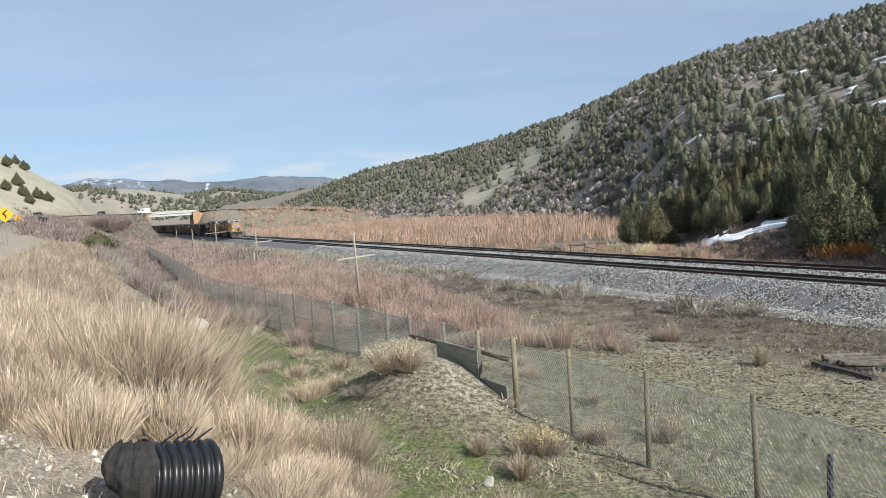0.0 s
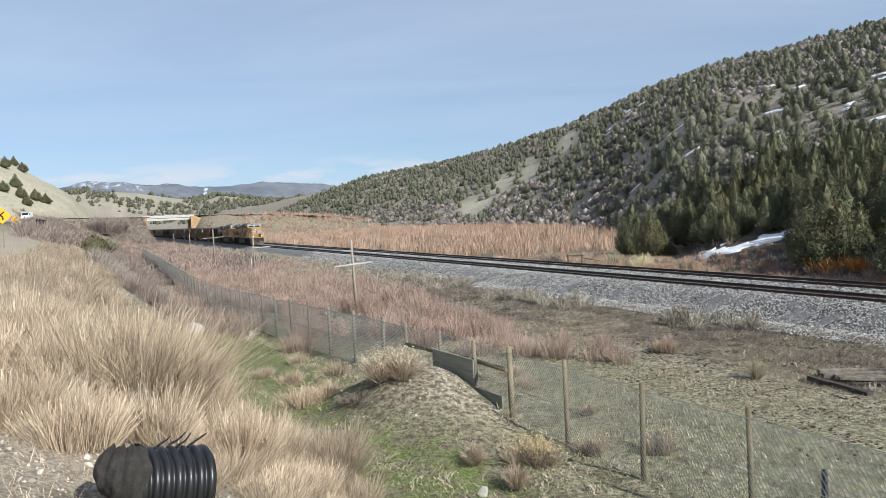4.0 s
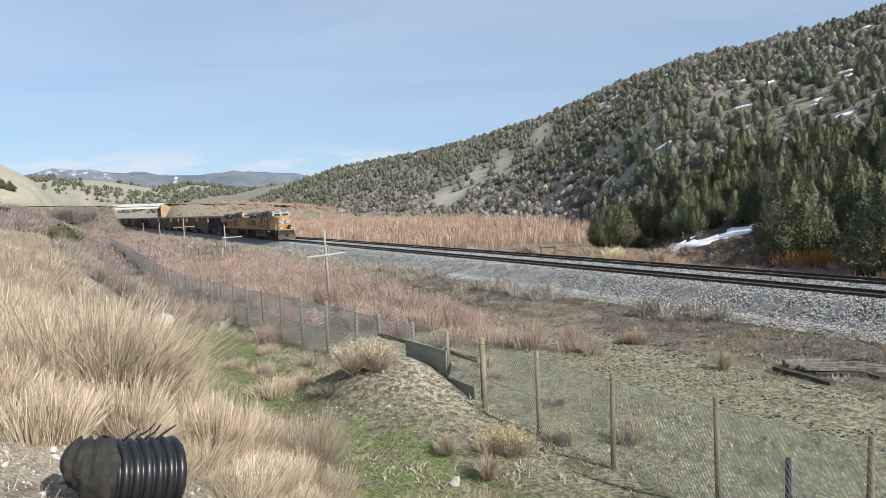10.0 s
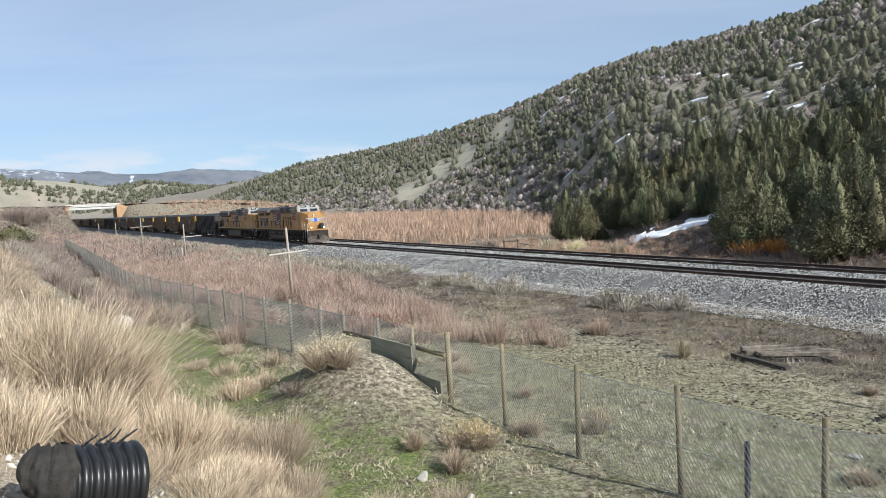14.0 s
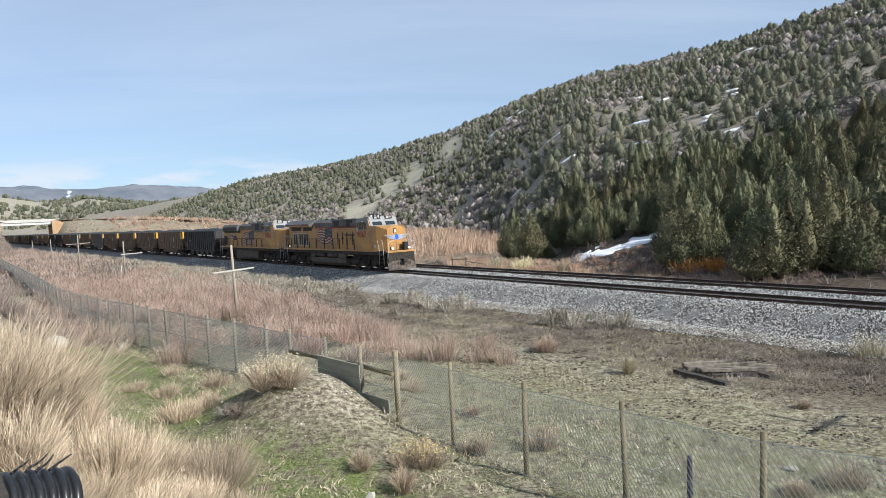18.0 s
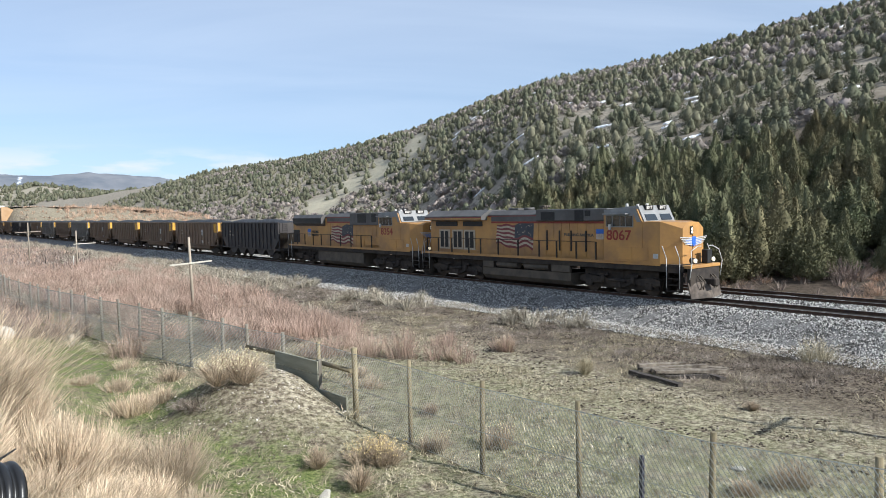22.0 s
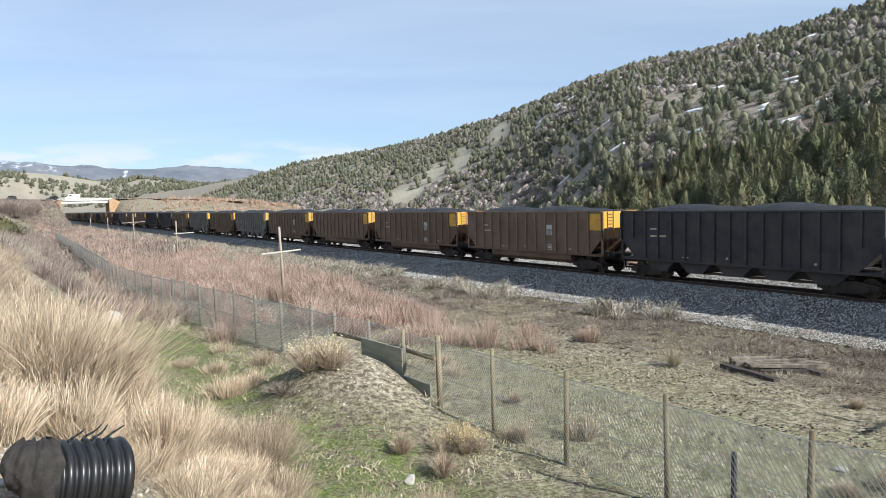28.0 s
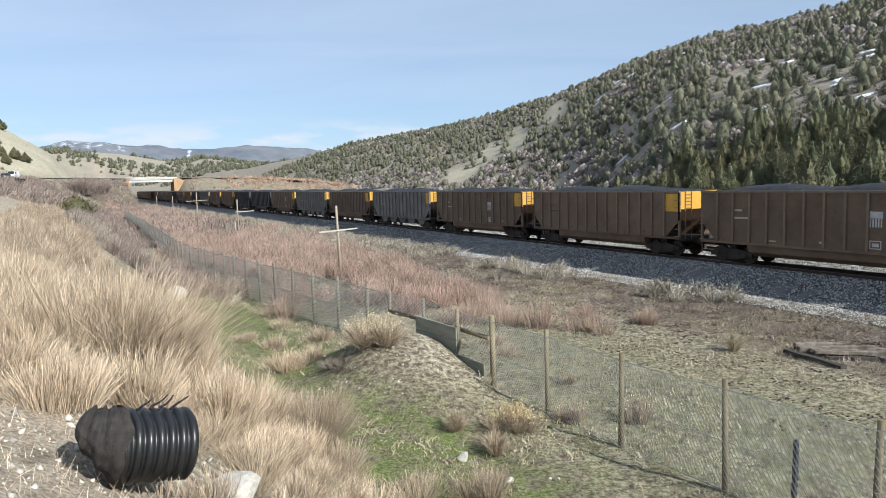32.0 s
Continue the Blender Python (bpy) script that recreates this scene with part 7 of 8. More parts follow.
    pl = scatter_places(3000, 157, lambda s, v, x, y, r: in_view(x, y) & (near_way(s, v) > 7.5) & (wave(x, y, 0.13, 158) > 0.0), (-335, -85), (11, 62), (0.4, 1.0), 4)
    scatter_mesh("flat_brush", tv, tf, pl, M["sage"], "pale sagebrush over the flats below the road", "brush")
    pl = scatter_places(900, 159, lambda s, v, x, y, r: in_view(x, y) & (v < -13), (-375, -325), (-95, -13), (0.4, 1.1), 4)
    scatter_mesh("flat_brush", tv, tf, pl, M["willow_tan"], "low tan brush on the road embankment", "brush")
    # thatch and dead stalks over the meadow
    tv, tf = set_of(8, 26, 0.26, 0.09, 0.009, lean=0.99, base=0.8)
    off_heap = lambda x, y: ((x + 1.0) / 2.4) ** 2 + ((y - 20.6) / 2.2) ** 2 > 1
    pl = scatter_places(15000, 57, lambda s, v, x, y, r: in_view(x, y) & off_heap(x, y) & (wave(x, y, 0.5, 58) + 0.8 * wave(x, y, 1.6, 158) > 0.0), (-42, 6), (5, 27), (0.6, 1.8), 4, 0.01)
    scatter_mesh("meadow_thatch", tv, tf, pl, M["dry_grass"], "flattened dry grass thatch over the meadow", "grass")
    pl = scatter_places(5200, 59, lambda s, v, x, y, r: in_view(x, y) & (r.uniform(0, 1, s.shape) < np.clip((19 - v) / 9, 0.12, 1)), (-45, 7), (4.6, 27), (0.6, 1.7), 4, 0.01)
    scatter_mesh("dead_stalks", tv, tf, pl, M["brush_grey"], "grey dead stalks and litter over the bank and meadow", "litter")


brush_fields()


def bank_litter():
    """Dark clods and dead matter on the bank below the ballast, among it pale broken stalks."""
    tv, tf = zip(*[stone_template(640 + i) for i in range(5)])
    r = np.random.RandomState(66)
    n = 36000
    s, v = r.uniform(-48, 8, n), 4.4 + r.beta(1.1, 2.2, n) * 17
    x, y = (CAM_V - v) * NX + s * NY, (CAM_V - v) * NY - s * NX
    keep = in_view(x, y) & (wave(x, y, 0.7, 67) + 0.8 * wave(x, y, 2.1, 68) > np.interp(v, [5, 11, 20], [-0.9, -0.1, 0.8]))
    x, y = x[keep], y[keep]
    n = len(x)
    clod = mat("dark_litter", (0.028, 0.021, 0.016), (0.075, 0.056, 0.042), 2.0, 0.95, island=0.5, coords="World")
    pl = (r.randint(0, 5, n), x, y, ground_z(x, y), r.uniform(0, 6.28, n), r.uniform(0.02, 0.075, n), r.uniform(0.3, 0.7, n), r.uniform(-0.3, 0.3, n))
    scatter_mesh("bank_litter", list(tv), list(tf), pl, clod, "dark clods and rotted litter on the bank", "litter")


bank_litter()


def blades(n, seed, test, s_range, v_range, height, width, material, name, label):
    rng = np.random.RandomState(seed)
    s, v = rng.uniform(*s_range, n), rng.uniform(*v_range, n)
    x, y = (CAM_V - v) * NX + s * NY, (CAM_V - v) * NY - s * NX
    keep = test(s, v, x, y, rng)
    x, y = x[keep], y[keep]
    n = len(x)
    z = ground_z(x, y) - 0.01
    p = np.stack([x, y, z], 1)
    h = height * rng.uniform(0.5, 1.3, n)
    lean = rng.normal(0, 0.55, (n, 2))
    tip = p + np.stack([lean[:, 0] * h, lean[:, 1] * h, h * rng.uniform(0.35, 1, n)], 1)
    a = rng.uniform(0, 6.28, n)
    side = np.stack([np.cos(a), np.sin(a), np.zeros(n)], 1) * width
    vv = np.stack([p - side, p + side, tip + side * 0.2, tip - side * 0.2], 1).reshape(-1, 3)
    f = np.arange(n)[:, None] * 4 + np.arange(4)
    ob = new(name, quick_mesh(name, vv, f, material))
    at = ob.data.attributes.new("tone", "FLOAT", "POINT")
    at.data.foreach_set("value", np.repeat(np.clip(0.5 + 0.5 * wave(x, y, 0.9, seed), 0, 1), 4).astype(np.float32))
    tagged(ob, label, "grass", kind="stuff")


def grass_fields():
    strip = lambda s, v, x, y, r: (np.exp(-((v - 26.6 + 0.03 * np.clip(-s - 25, 0, 60)) / 2.2) ** 2) > r.uniform(0.15, 1, s.shape)) & blobs(x, y, 0.7, 61, -0.6)
    blades(110000, 62, strip, (-50, -6), (22, 31), 0.05, 0.0038, M["grass"], "green_grass", "short green spring grass along the ditch")
    blades(60000, 63, lambda s, v, x, y, r: in_view(x, y) & (wave(x, y, 0.5, 64) + 0.7 * wave(x, y, 1.8, 164) > 0.3), (-36, 4), (7, 25), 0.055, 0.0035, M["grass"], "meadow_grass", "thin green grass on the meadow")
    blades(190000, 65, lambda s, v, x, y, r: in_view(x, y) & (((x + 1.0) / 2.4) ** 2 + ((y - 20.6) / 2.2) ** 2 > r.uniform(0, 1.4, s.shape)) & (wave(x, y, 0.6, 66) + 0.9 * wave(x, y, 1.9, 166) > r.uniform(-0.6, 0.9, s.shape)), (-40, 6), (5, 25.5), 0.075, 0.0034, M["dry_grass"], "dry_grass", "dry pale grass over the meadow")
    blades(60000, 67, lambda s, v, x, y, r: in_view(x, y) & (s < -3), (-34, -4), (27.5, 36), 0.14, 0.003, M["straw"], "bank_grass", "dry straw grass between the bushes on the bank")
    blades(30000, 68, lambda s, v, x, y, r: in_view(x, y) & (np.exp(-((v - 4.9) / 0.5) ** 2) > r.uniform(0, 1, s.shape)), (-34, 8), (3.8, 6.5), 0.26, 0.006, M["dry_grass"], "ballast_edge_grass", "bleached grass lying along the ballast edge")


grass_fields()


# ---------- trees ----------
def crown(n, height, radius, leaf, seed, lobes=5, cone=1.7, around=10, up=7, shrink=0.66):
    """A lumpy leaf mass, egg-shaped to conical, with small flakes of foliage all over it: vertices, faces and some branch tips."""
    rng = np.random.RandomState(seed)
    ph = rng.uniform(0, 6.28, 6)

    def surface(t, a):
        p = np.clip(t / 0.2, 0.3, 1) ** 0.6 * np.clip(1 - (np.clip(t - 0.12, 0, 1) / 0.88) ** cone, 0, 1) ** 0.8
        lump = 1 + 0.20 * np.sin(a * lobes + ph[0] + t * 4) + 0.13 * np.sin(a * (2 * lobes + 1) - t * 11 + ph[1]) + 0.10 * np.sin(t * 16 + a * 2 + ph[2])
        q = radius * (0.04 + p) * lump
        lean = 0.10 * radius * np.sin(t * 2.5 + ph[3])
        return np.stack([np.cos(a) * q + lean, np.sin(a) * q, height * (0.05 + 0.95 * t) + 0.05 * height * np.sin(a * 2 + ph[4]) * (1 - t)], -1)
    tt, aa = np.meshgrid(np.linspace(0, 1, up), np.arange(around) * 2 * np.pi / around, indexing="ij")
    core = surface(tt.ravel(), aa.ravel())
    core[:, :2] *= shrink
    core += rng.normal(0, 0.07 * radius, core.shape)
    k = np.arange(up - 1)[:, None] * around
    c = np.arange(around)[None, :]
    d = (c + 1) % around
    faces = np.stack([k + c, k + d, k + around + d, k + around + c], -1).reshape(-1, 4)
    t = rng.uniform(0, 1, n * 3)
    t = t[rng.uniform(0, 1, n * 3) < np.clip(1.1 - t, 0.12, 1)][:n]
    n = len(t)
    a = rng.uniform(0, 2 * np.pi, n)
    p = surface(t, a)
    out = np.stack([np.cos(a), np.sin(a), 0.25 + 0.8 * t], 1)
    out /= np.linalg.norm(out, axis=1)[:, None]
    p += out * (rng.uniform(-0.34, 0.06, n)[:, None] * radius + rng.uniform(0, 0.8, n)[:, None] * leaf)
    nrm = out + rng.normal(0, 0.5, (n, 3))
    d1 = np.array([0, 0, 0.55]) + out * 0.7 + rng.normal(0, 0.6, (n, 3))
    d1 /= np.linalg.norm(d1, axis=1)[:, None]
    d2 = np.cross(nrm, d1)
    d2 /= np.linalg.norm(d2, axis=1)[:, None]
    s = leaf * rng.uniform(0.6, 1.6, n)[:, None]
    v = np.stack([p - d1 * s * 0.6, p + d2 * s * 0.42, p + d1 * s, p - d2 * s * 0.42], 1).reshape(-1, 3)
    f = np.arange(n)[:, None] * 4 + np.arange(4)
    return np.concatenate([core, v]), np.concatenate([faces, f + len(core)]), p[:40]


def spires(height, radius, seed, m):
    """Several pointed leaf masses grown into one crown."""
    rng = np.random.RandomState(seed)
    parts_, tips = [], []
    for q in range(m):
        a = q * 6.28 / max(1, m - 1) + rng.uniform(-0.5, 0.5)
        o = 0.0 if q == 0 else radius * rng.uniform(0.4, 0.7)
        h = height * (1.0 if q == 0 else rng.uniform(0.5, 0.85))
        r = radius * (1.0 if m == 1 else (0.72 if q == 0 else rng.uniform(0.5, 0.7)))
        v, f, t = crown(int((14000 if m == 1 else 22000) * (r / radius) ** 1.5 / (1 + 0.35 * m)), h, r, 0.092, seed * 7 + q, 3 + q % 3, rng.uniform(1.3, 1.9), 12, 10, 0.5)
        shift = np.array([math.cos(a) * o, math.sin(a) * o, 0])
        parts_.append((v + shift, f))
        tips.append(t[:12] + shift)
    v, f = join(*parts_)
    return v, f, np.concatenate(tips)


SNOW = []


def lay_snow():
    """Old snow in the gaps of the woods and on the bank above the far track: thin lumpy sheets across the slope."""
    r = np.random.RandomState(207)
    for _ in range(95):
        b, d = r.uniform(13, 44), math.sqrt(r.uniform(150 ** 2, 430 ** 2))
        if d > 0.93 * float(along_hill(np.array([b]), 2)[0]):
            continue
        SNOW.append((d * math.sin(radians(b)), d * math.cos(radians(b)), r.uniform(0.7, 2.4), r.uniform(0.5, 1.3), -b + r.uniform(-14, 14), 0.3))
    for b, d in ((10, 545), (12.5, 530), (15, 520), (17.5, 500), (13.5, 500), (19, 480), (21, 470), (11.2, 525)):
        SNOW.append((d * math.sin(radians(b)), d * math.cos(radians(b)), r.uniform(1.5, 3), r.uniform(1.0, 2.0), -b, 0.4))
    SNOW.extend([(33.0, 71.3, 2.0, 2.1, 25, 0.1), (29.7, 71.4, 1.5, 1.5, 0, 0.1), (27.9, 75.6, 1.0, 2.0, 8, 0.1), (31.2, 76.6, 1.6, 0.6, 38, 0.1), (36.4, 72.8, 1.0, 0.6, 10, 0.1), (28.5, 73.2, 1.1, 1.0, 0, 0.1)])
    vs, fs, base = [], [], 0
    for x0, y0, wide, deep, turn, lift in SNOW:
        n, rings = 22, (0.35, 0.7, 0.92, 1.0)
        a = np.arange(n) * 2 * np.pi / n
        lump = 1 + 0.25 * np.sin(a * 2 + r.uniform(0, 6)) + 0.24 * np.sin(a * 5 + r.uniform(0, 6)) + r.uniform(-0.26, 0.26, n)
        c, q = math.cos(radians(turn)), math.sin(radians(turn))
        pts = [(x0, y0, lift + 0.05)]
        for k in rings:
            px, py = np.cos(a) * wide * k * lump, np.sin(a) * deep * k * lump
            pts += list(zip(x0 + px * c - py * q, y0 + px * q + py * c, np.full(n, (lift + 0.05) if k < 0.95 else -0.25)))
        pts = np.array(pts)
        pts[:, 2] += ground_z(pts[:, 0], pts[:, 1])
        vs.append(pts)
        fs += [(base, base + 1 + i, base + 1 + (i + 1) % n) for i in range(n)]
        for k in range(len(rings) - 1):
            o = base + 1 + k * n
            fs += [(o + i, o + n + i, o + n + (i + 1) % n, o + (i + 1) % n) for i in range(n)]
        base += len(pts)
    ob = link_mesh("snow_patches", np.concatenate(vs), fs, M["snow"], smooth=True)
    tagged(ob, "old white snow patches in the gaps of the woods", "snow", kind="stuff")


lay_snow()


def snow_near(x, y):
    """Distance to the next snow patch, in patch sizes, with some room left on the near side."""
    out = np.full(np.shape(x), 9.0)
    for x0, y0, wide, deep, _, _ in SNOW:
        d = math.hypot(x0, y0)
        ux, uy = x0 / d, y0 / d
        along, across = (x - x0) * ux + (y - y0) * uy, (x - x0) * uy - (y - y0) * ux
        out = np.minimum(out, np.hypot(across / (wide + 0.6), np.where(along < 0, along / (deep + 9), along / (deep + 1.0))))
    return out


def build_trees():
    protos = []
    for i in range(7):
        h = (5.2, 6.2, 4.4, 5.8, 4.0, 6.8, 5.8)[i]
        r = (1.75, 2.0, 1.85, 1.6, 1.7, 2.3, 1.75)[i]
        root = empty("juniper_tree")
        v, f, tips = spires(h, r, 500 + i, 1 if i == 6 else 4 + i % 3)
        c = new("crown", quick_mesh("crown", v, f, M["juniper"]))
        c.parent = root
        bm = bmesh.new()
        tube(bm, (0, 0, -0.4), (0.1, 0.05, h * 0.45), 0.2, 0.12, n=8)
        tube(bm, (0.1, 0.05, h * 0.45), (0.0, 0.0, h * 0.9), 0.12, 0.02, n=7)
        for t in tips[::4]:
            b = Vector((0.06, 0.03, max(0.2, t[2] * 0.72)))
            tube(bm, b, Vector(t) * 0.95, 0.05, 0.012, n=5, cap=False)
        part("trunk", bm, M["bark"], root)
        protos.append(tagged(root, "lone narrow dark green juniper beside the railway flats" if i == 6 else "dark olive green juniper tree on the hillside", "juniper tree", "junipers at the foot of the hill"))
    rng = np.random.RandomState(77)
    placed = []
    used = set()

    def put(k, x, y, sc, yaw):
        m = pose(x, y, ground_at(x, y) - 0.1, 0, 0, yaw) @ Matrix.Diagonal((sc * rng.uniform(0.9, 1.1), sc * rng.uniform(0.9, 1.1), sc * rng.uniform(0.9, 1.12), 1))
        if k in used:
            ob = copy_thing(protos[k], pose(0, 0, 0))
            ob.matrix_basis = m
        else:
            protos[k].matrix_basis = m
            used.add(k)
        placed.append((x, y))
    for k, x, y, sc in ((5, 31.3, 46.2, 1.05), (6, 24.9, 84.7, 1.0), (3, 32.6, 49.6, 0.8), (3, 35.0, 52.0, 0.85), (1, 24.2, 90.5, 1.0), (2, 27.0, 86.0, 0.7)):
        put(k, x, y, sc, rng.uniform(0, 360))
    tries = 0
    while len(placed) < 345 and tries < 24000:
        tries += 1
        b = rng.uniform(13.5, 60)
        d = rng.uniform(52, 122)
        x, y = d * math.sin(radians(b)), d * math.cos(radians(b))
        foot = float(along_hill(np.array([b]), 1)[0])
        if d < foot + (7 if b > 28 else 9) or (b < 27.5 and d < 79):
            continue
        if any(math.hypot(x - qx, y - qy) < qr for qx, qy, qr in ((27.5, 74, 3.5), (30.5, 72, 4.0), (34.0, 71, 3.6))):
            continue
        if min((x - px) ** 2 + (y - py) ** 2 for px, py in placed) < (1.4 + d / 110) ** 2:
            continue
        put(rng.randint(0, 6), x, y, rng.uniform(0.62, 1.12), rng.uniform(0, 360))
    # woods further up: one stuff
    tv, tf = [], []
    for count, leaf, around, up, shrink, seed in ((560, 0.2, 9, 8, 0.5, 540), (230, 0.3, 8, 7, 0.56, 550), (80, 0.45, 7, 6, 0.62, 560)):
        for i in range(6):
            v, f, _ = crown(count, 3.7 + 0.3 * i, 2.05 + 0.1 * i, leaf, seed + i, 2 + i % 3, 1.8 + 0.25 * i, around, up, shrink)
            tv.append(v)
            tf.append(f)
    n = 34000
    b = rng.uniform(-19, 52, n)
    d = np.sqrt(rng.uniform(90 ** 2, 800 ** 2, n))
    x, y = d * np.sin(np.radians(b)), d * np.cos(np.radians(b))
    foot, crest = along_hill(b, 1), along_hill(b, 2)
    t = (d - foot) / (crest - foot)
    spur = np.maximum(smooth01(spur_field(b, d), 0.2, 0.55), smooth01(spur_field(b, d + 22), 0.3, 0.6)) * 0.93
    thin = np.where((t > 0.72) & (b > 8) & (b < 30), 0.45, 1.0) * np.where(b < 8, 0.85, 1.0) * np.where((t < 0.24) & (b < 13), 0.3, 1.0)
    keep = (t > 0.02) & (t < 1.02) & (rng.uniform(0, 1, n) < thin * (1 - spur)) & ((d > 121) | (b < 13.5)) & (glade(x, y) < np.where(b > 5, 0.85, 1.0)) & (rng.uniform(0, 1, n) < 0.72 + 0.5 * wave(x, y, 0.05, 94)) & (snow_near(x, y) > 1.0)
    # keep a clear distance between neighbours
    x, y, d = x[keep], y[keep], d[keep]
    step = np.where(d < 380, 3.8, 4.2)
    _, first = np.unique(np.stack([np.floor(x / step), np.floor(y / step), step], 1), axis=0, return_index=True)
    x, y, d = x[first], y[first], d[first]
    n = len(x)
    pl = (rng.randint(0, 6, n) + np.where(d < 210, 0, np.where(d < 390, 6, 12)), x, y, ground_z(x, y) - 0.3, rng.uniform(0, 6.28, n), rng.uniform(0.42, 0.95, n), rng.uniform(0.85, 1.2, n), np.zeros(n))
    scatter_mesh("hill_woods", tv, tf, pl, M["juniper_far"], "dense dark juniper woods on the hillside", "woods")
    # bare grey brush between the trees
    gv, gf = [], []
    for i in range(4):
        v, f, _ = crown(60, 1.9, 1.5, 0.3, 580 + i, 3, 2.2, 7, 4)
        gv.append(v)
        gf.append(f)
    n = 12000
    b = rng.uniform(-19, 50, n)
    d = np.sqrt(rng.uniform(130 ** 2, 720 ** 2, n))
    x, y = d * np.sin(np.radians(b)), d * np.cos(np.radians(b))
    t = (d - along_hill(b, 1)) / (along_hill(b, 2) - along_hill(b, 1))
    keep = (t > -0.01) & (t < 1.0) & ((wave(x, y, 0.04, 72) > 0.1) | ((t > 0.72) & (b > 8)) | ((t < 0.26) & (b < 16))) & (spur_field(b, d) < 0.3) & (spur_field(b, d + 12) < 0.45)
    x, y = x[keep], y[keep]
    n = len(x)
    pl = (rng.randint(0, 4, n), x, y, ground_z(x, y) - 0.2, rng.uniform(0, 6.28, n), rng.uniform(0.7, 1.6, n), np.ones(n), np.zeros(n))
    scatter_mesh("hill_brush", gv, gf, pl, M["hill_brush"], "bare grey brush between the hillside trees", "brush")
    # low dead brush on the dark bank at the foot of the slope
    n = 900
    b, d = rng.uniform(14, 50, n), rng.uniform(50, 92, n)
    x, y = d * np.sin(np.radians(b)), d * np.cos(np.radians(b))
    t = d - along_hill(b, 1)
    keep = (t > -1) & (t < 16) & (np.hypot(x - 29, y - 72.5) > 2.2) & (np.hypot(x - 32.5, y - 71.5) > 2.2) & (wave(x, y, 0.25, 73) > -0.4)
    x, y = x[keep], y[keep]
    n = len(x)
    sv, sf = zip(*[stems(70, 0.8, 0.75, 0.03, 590 + i, lean=0.9, base=0.4) for i in range(4)])
    pl = (rng.randint(0, 4, n), x, y, ground_z(x, y) - 0.05, rng.uniform(0, 6.28, n), rng.uniform(0.5, 1.3, n), np.ones(n), np.zeros(n))
    scatter_mesh("slope_brush", list(sv), list(sf), pl, M["willow_grey"], "low leafless brown brush at the foot of the slope", "brush")
    # wooded knolls behind, scattered junipers on the clay hill
    n = 9000
    x, y = rng.uniform(-1150, 250, n), rng.uniform(980, 1750, n)
    z = ground_z(x, y)
    keep = (z > 6) & (wave(x, y, 0.03, 95) + 0.8 * wave(x, y, 0.009, 96) > np.where(x < -450, 0.15, -0.5)) & in_view(x, y)
    x, y, z = x[keep], y[keep], z[keep]
    n = len(x)
    pl = (12 + rng.randint(0, 6, n), x, y, z - 0.3, rng.uniform(0, 6.28, n), rng.uniform(0.8, 1.7, n), np.ones(n), np.zeros(n))
    scatter_mesh("knoll_woods", tv, tf, pl, M["juniper_far"], "distant scattered junipers on the knolls", "woods")
    for k, (x, y) in enumerate(((-184, 293), (-186, 305), (-180, 298), (-175, 294), (-178, 305), (-175, 308), (-200, 321), (-211, 346), (-203, 339), (-196, 300), (-190, 288), (-206, 312))):
        put((2, 4)[k % 2], x, y, rng.uniform(1.0, 1.45), 0)
    # shrubs near the bridge
    for i, (px, py, r, h, paint) in enumerate(((-112.0, 226, 4.9, 6.2, M["willow_grey"]), (-116.0, 243, 3.8, 5.4, M["willow_grey"]), (-120.0, 258, 3.4, 5.0, M["willow_grey"]))):
        shrub = bush_thing("bare_shrub", px, py, r, h, 3600, 0.055, 700 + i, paint, "large leafless grey shrub by the road", "shrub", "shrubs by the road", lean=0.85, base=0.3, forks=0.75)
        bm = bmesh.new()
        for q in range(7):
            tube(bm, (0.25 * math.cos(q), 0.25 * math.sin(q), -0.3), (0.5 * r * math.cos(q * 0.9 + i), 0.5 * r * math.sin(q * 0.9 + i), h * 0.62), 0.13, 0.04, n=6)
        part("trunk", bm, M["bark"], shrub)
    v, f, _ = crown(1500, 2.1, 1.75, 0.12, 720, 4, 2.4, 18, 10)
    g = empty("green_shrub", pose(-37.6, 74.7, ground_at(-37.6, 74.7) - 0.25))
    c = new("foliage", quick_mesh("foliage", v, f, M["juniper"]))
    c.parent = g
    bm = bmesh.new()
    for q in range(5):
        tube(bm, (0.1 * math.cos(q * 1.3), 0.1 * math.sin(q * 1.3), -0.2), (0.9 * math.cos(q * 1.3), 0.9 * math.sin(q * 1.3), 1.3), 0.07, 0.025, n=6)
    part("trunk", bm, M["bark"], g)
    tagged(g, "low round olive green shrub on the bank", "shrub")


build_trees()


# ---------- vehicles on the road ----------
M.update(
    car_dark=mat("dark_car_paint", (0.02, 0.022, 0.026), (0.03, 0.031, 0.034), 2, 0.3, 0.2, spec=0.6),
    car_white=mat("white_car_paint", (0.80, 0.80, 0.79), (0.72, 0.72, 0.71), 2, 0.35, spec=0.5),
    tyre=mat("tyre_rubber", (0.02, 0.02, 0.02), (0.035, 0.034, 0.033), 8, 0.9),
)


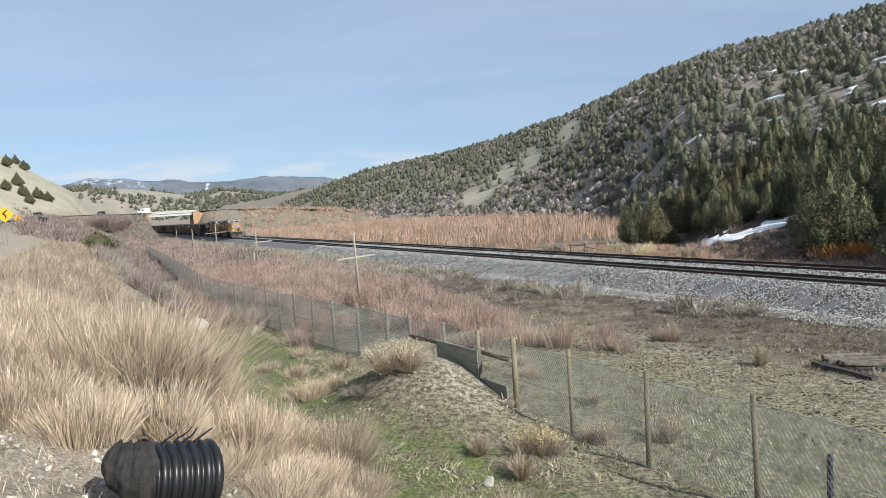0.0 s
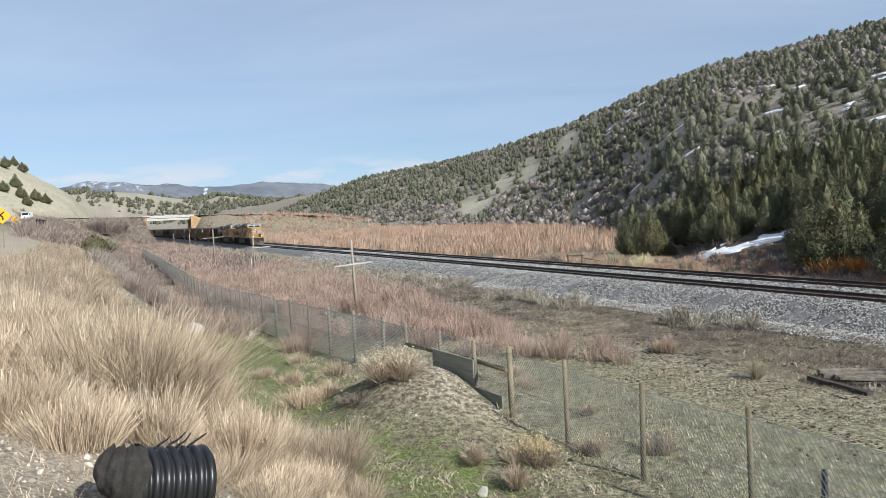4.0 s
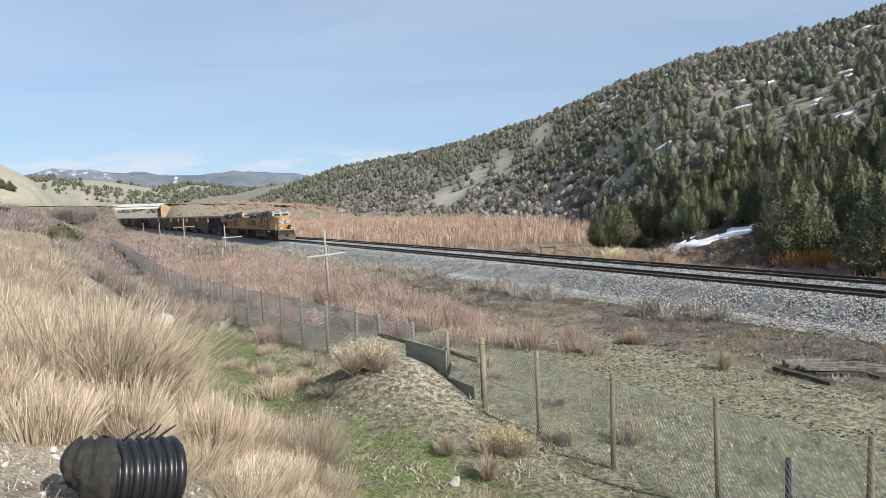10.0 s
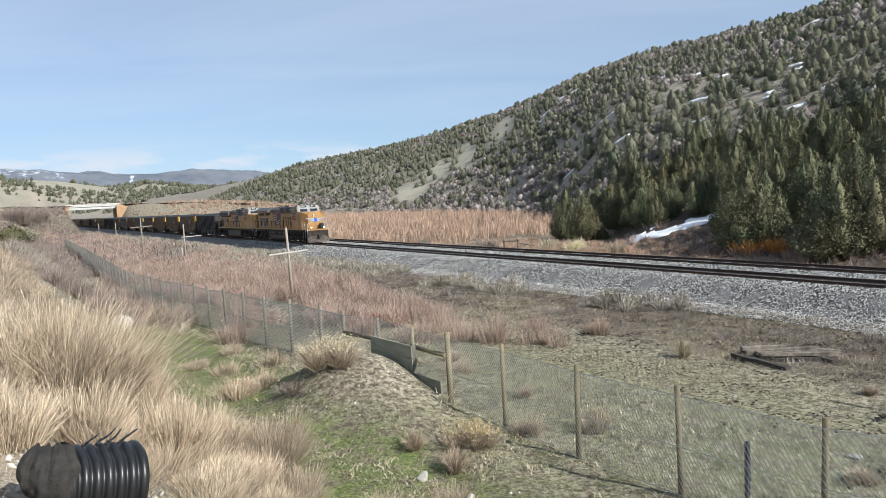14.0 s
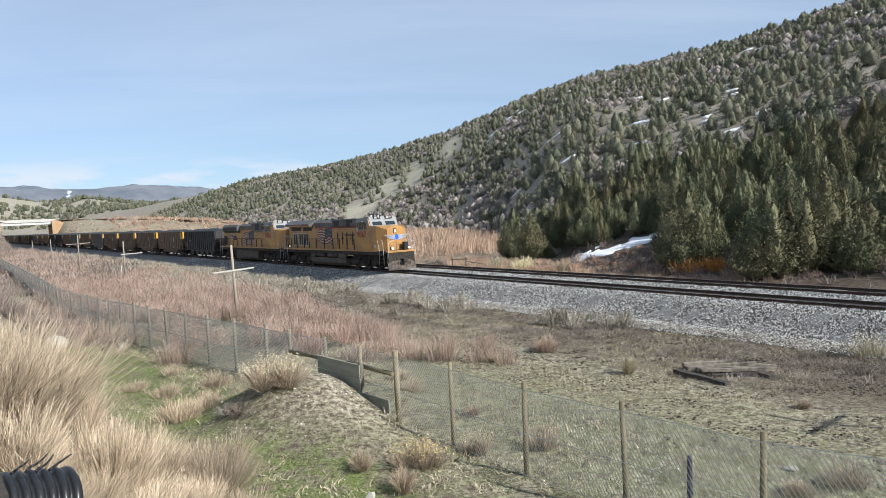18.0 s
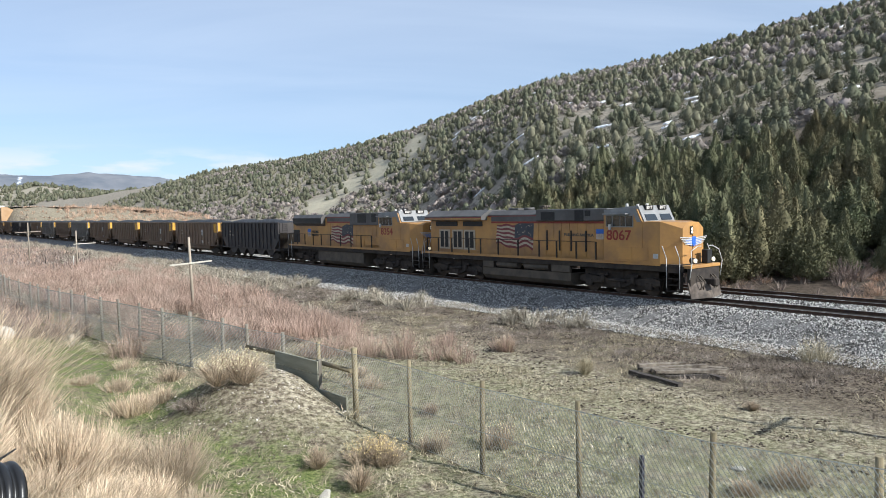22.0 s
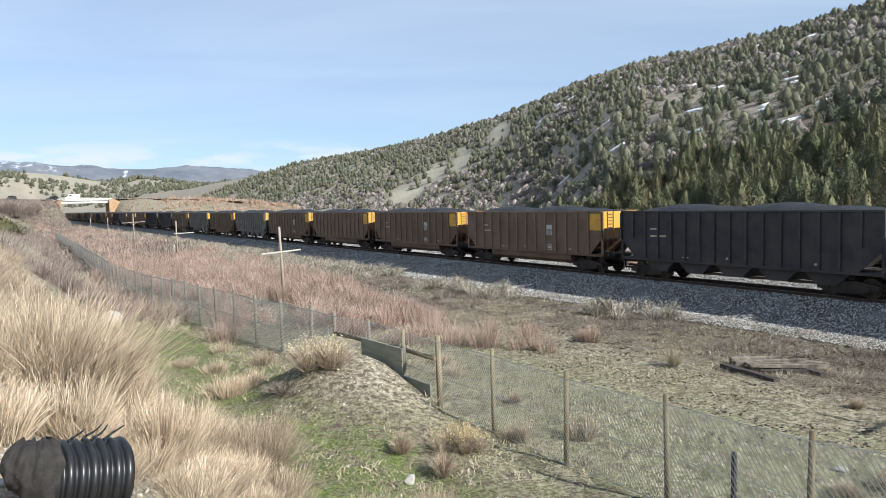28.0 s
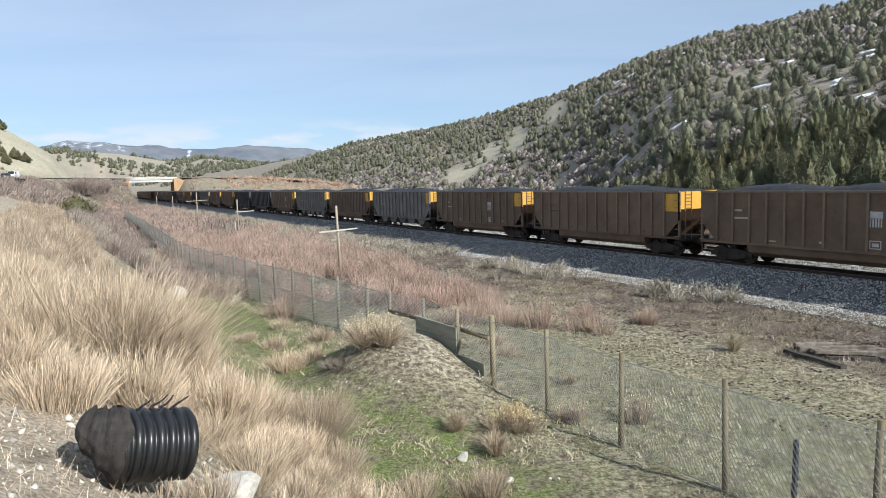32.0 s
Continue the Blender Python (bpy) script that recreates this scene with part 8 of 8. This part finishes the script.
def build_car(name, paint, van, label):
    """x runs forward; the tyres stand on z = 0."""
    root = empty(name)
    L, W, H = (5.6, 1.0, 2.35) if van else (4.7, 0.92, 1.62)
    bm = bmesh.new()
    if van:
        prism(bm, [(-L / 2, 0.4), (-L / 2, H - 0.1), (-L / 2 + 0.15, H), (L / 2 - 1.55, H), (L / 2 - 0.75, 1.35), (L / 2 - 0.05, 1.1), (L / 2, 0.4)], -W, W)
    else:
        prism(bm, [(-L / 2, 0.35), (-L / 2 + 0.05, 1.0), (-L / 2 + 0.35, H - 0.05), (-L / 2 + 1.0, H), (0.35, H), (1.15, 1.02), (L / 2 - 0.15, 0.85), (L / 2, 0.35)], -W, W)
    bmesh.ops.bevel(bm, geom=bm.edges[:], offset=0.05, segments=2, affect="EDGES")
    part("body", bm, paint, root)
    x0, x1, z0, z1 = (L / 2 - 1.5, L / 2 - 0.78, 1.4, H - 0.1) if van else (0.42, 1.12, 1.06, H - 0.06)
    bm = bmesh.new()
    prism(bm, [(x0, z1), (x1, z0), (x1 + 0.03, z0 + 0.02), (x0 + 0.03, z1 + 0.02)], -W + 0.14, W - 0.14)
    part("windscreen", bm, M["glass"], root)
    for side in (-1, 1):
        bm = bmesh.new()
        if van:
            box(bm, L / 2 - 2.5, L / 2 - 1.5, side * W - 0.006, side * W + 0.006, 1.4, 2.05)
        else:
            box(bm, -1.7, 0.4, side * W - 0.006, side * W + 0.006, 1.06, H - 0.16)
        part("side_window", bm, M["glass"], root)
        bm = bmesh.new()
        box(bm, L / 2 - 0.06, L / 2 + 0.01, side * (W - 0.28) - 0.16, side * (W - 0.28) + 0.16, 0.62, 0.78)
        part("headlight", bm, M["white"], root)
        for x in (-L / 2 + 0.9, L / 2 - 0.9):
            bm = bmesh.new()
            tube(bm, (x, side * (W - 0.2), 0.34), (x, side * (W + 0.02), 0.34), 0.34, n=16)
            wheel = part("wheel", bm, M["tyre"], root)
            bm = bmesh.new()
            tube(bm, (x, side * (W + 0.02), 0.34), (x, side * (W + 0.035), 0.34), 0.2, n=12)
            part("rim", bm, M["wheel"], wheel)
    return tagged(root, label, "van" if van else "car", "traffic on the canyon road")


# the way of the traffic: out of the side valley, over the bridge and along the road past the camera
WAY = [to_world(s, v, z) for s, v, z in [(-520, -150, -6.0), (-420, -125, -2.0)] + ROAD[::-1]]
WAY_LEN = [0.0]
for p0, p1 in zip(WAY, WAY[1:]):
    WAY_LEN.append(WAY_LEN[-1] + (p1 - p0).length)


def way_at(q):
    q = min(max(q, 2.0), WAY_LEN[-1] - 2.0)
    xyz = [float(np.interp(q, WAY_LEN, [p[k] for p in WAY])) for k in range(3)]
    a = Vector([float(np.interp(q - 6, WAY_LEN, [p[k] for p in WAY])) for k in range(3)])
    b = Vector([float(np.interp(q + 6, WAY_LEN, [p[k] for p in WAY])) for k in range(3)])
    d = b - a
    turn = math.degrees(math.atan2(d.y, d.x))
    # keep to the right-hand lane
    return pose(xyz[0] + d.y / d.length * 1.8, xyz[1] - d.x / d.length * 1.8, xyz[2] + 0.115, 0, -math.degrees(math.asin(d.z / d.length)), turn)


def way_of_bearing(deg):
    best = min(range(1500, 6000), key=lambda i: abs(math.degrees(math.atan2(*way_at(i * 0.1).translation.xy)) - deg) if way_at(i * 0.1).translation.y > 100 else 99)
    return best * 0.1


TRAFFIC = [(build_car("passenger_car", M["car_dark"], False, "dark passenger car driving on the canyon road"), 0.0, -30.4),
           (build_car("passenger_car", M["car_dark"], False, "dark passenger car driving on the canyon road"), 2.0, -29.6),
           (build_car("delivery_van", M["car_white"], True, "white van driving on the canyon road"), 3.0, -29.35),
           (build_car("passenger_car", M["car_dark"], False, "dark passenger car driving on the canyon road"), 30.0, -29.4),
           (build_car("passenger_car", M["car_dark"], False, "dark passenger car ahead of a white van"), 31.0, -29.4),
           (build_car("delivery_van", M["car_white"], True, "white van behind a dark car on the road"), 31.0, -28.9)]


def motions():
    times = [0, 2, 4, 6, 8, 10, 12, 14, 16, 18, 20, 22, 24, 26, 28, 30, 32]
    for thing, off in TRAIN:
        walk(thing, [(t, pose(*to_world(front_s(t) + off, 0.0, 0.0), 0, 0, TRACK_TURN)) for t in times])
    for car, t0, bearing in TRAFFIC:
        q0 = way_of_bearing(bearing)
        walk(car, [(t * 0.5, way_at(q0 + 25.0 * (t * 0.5 - t0))) for t in range(65)])
    # wheels roll on the rails
    steps = [k * 0.08 for k in range(401)]
    for thing, off in TRAIN[:8]:
        for truck in thing.children:
            for wheels in truck.children:
                if wheels.name.startswith("wheelset"):
                    x, _, r = wheels.location
                    walk(wheels, [(t, pose(x, 0, r, 0, math.degrees(front_s(t) / r), 0)) for t in steps])


motions()
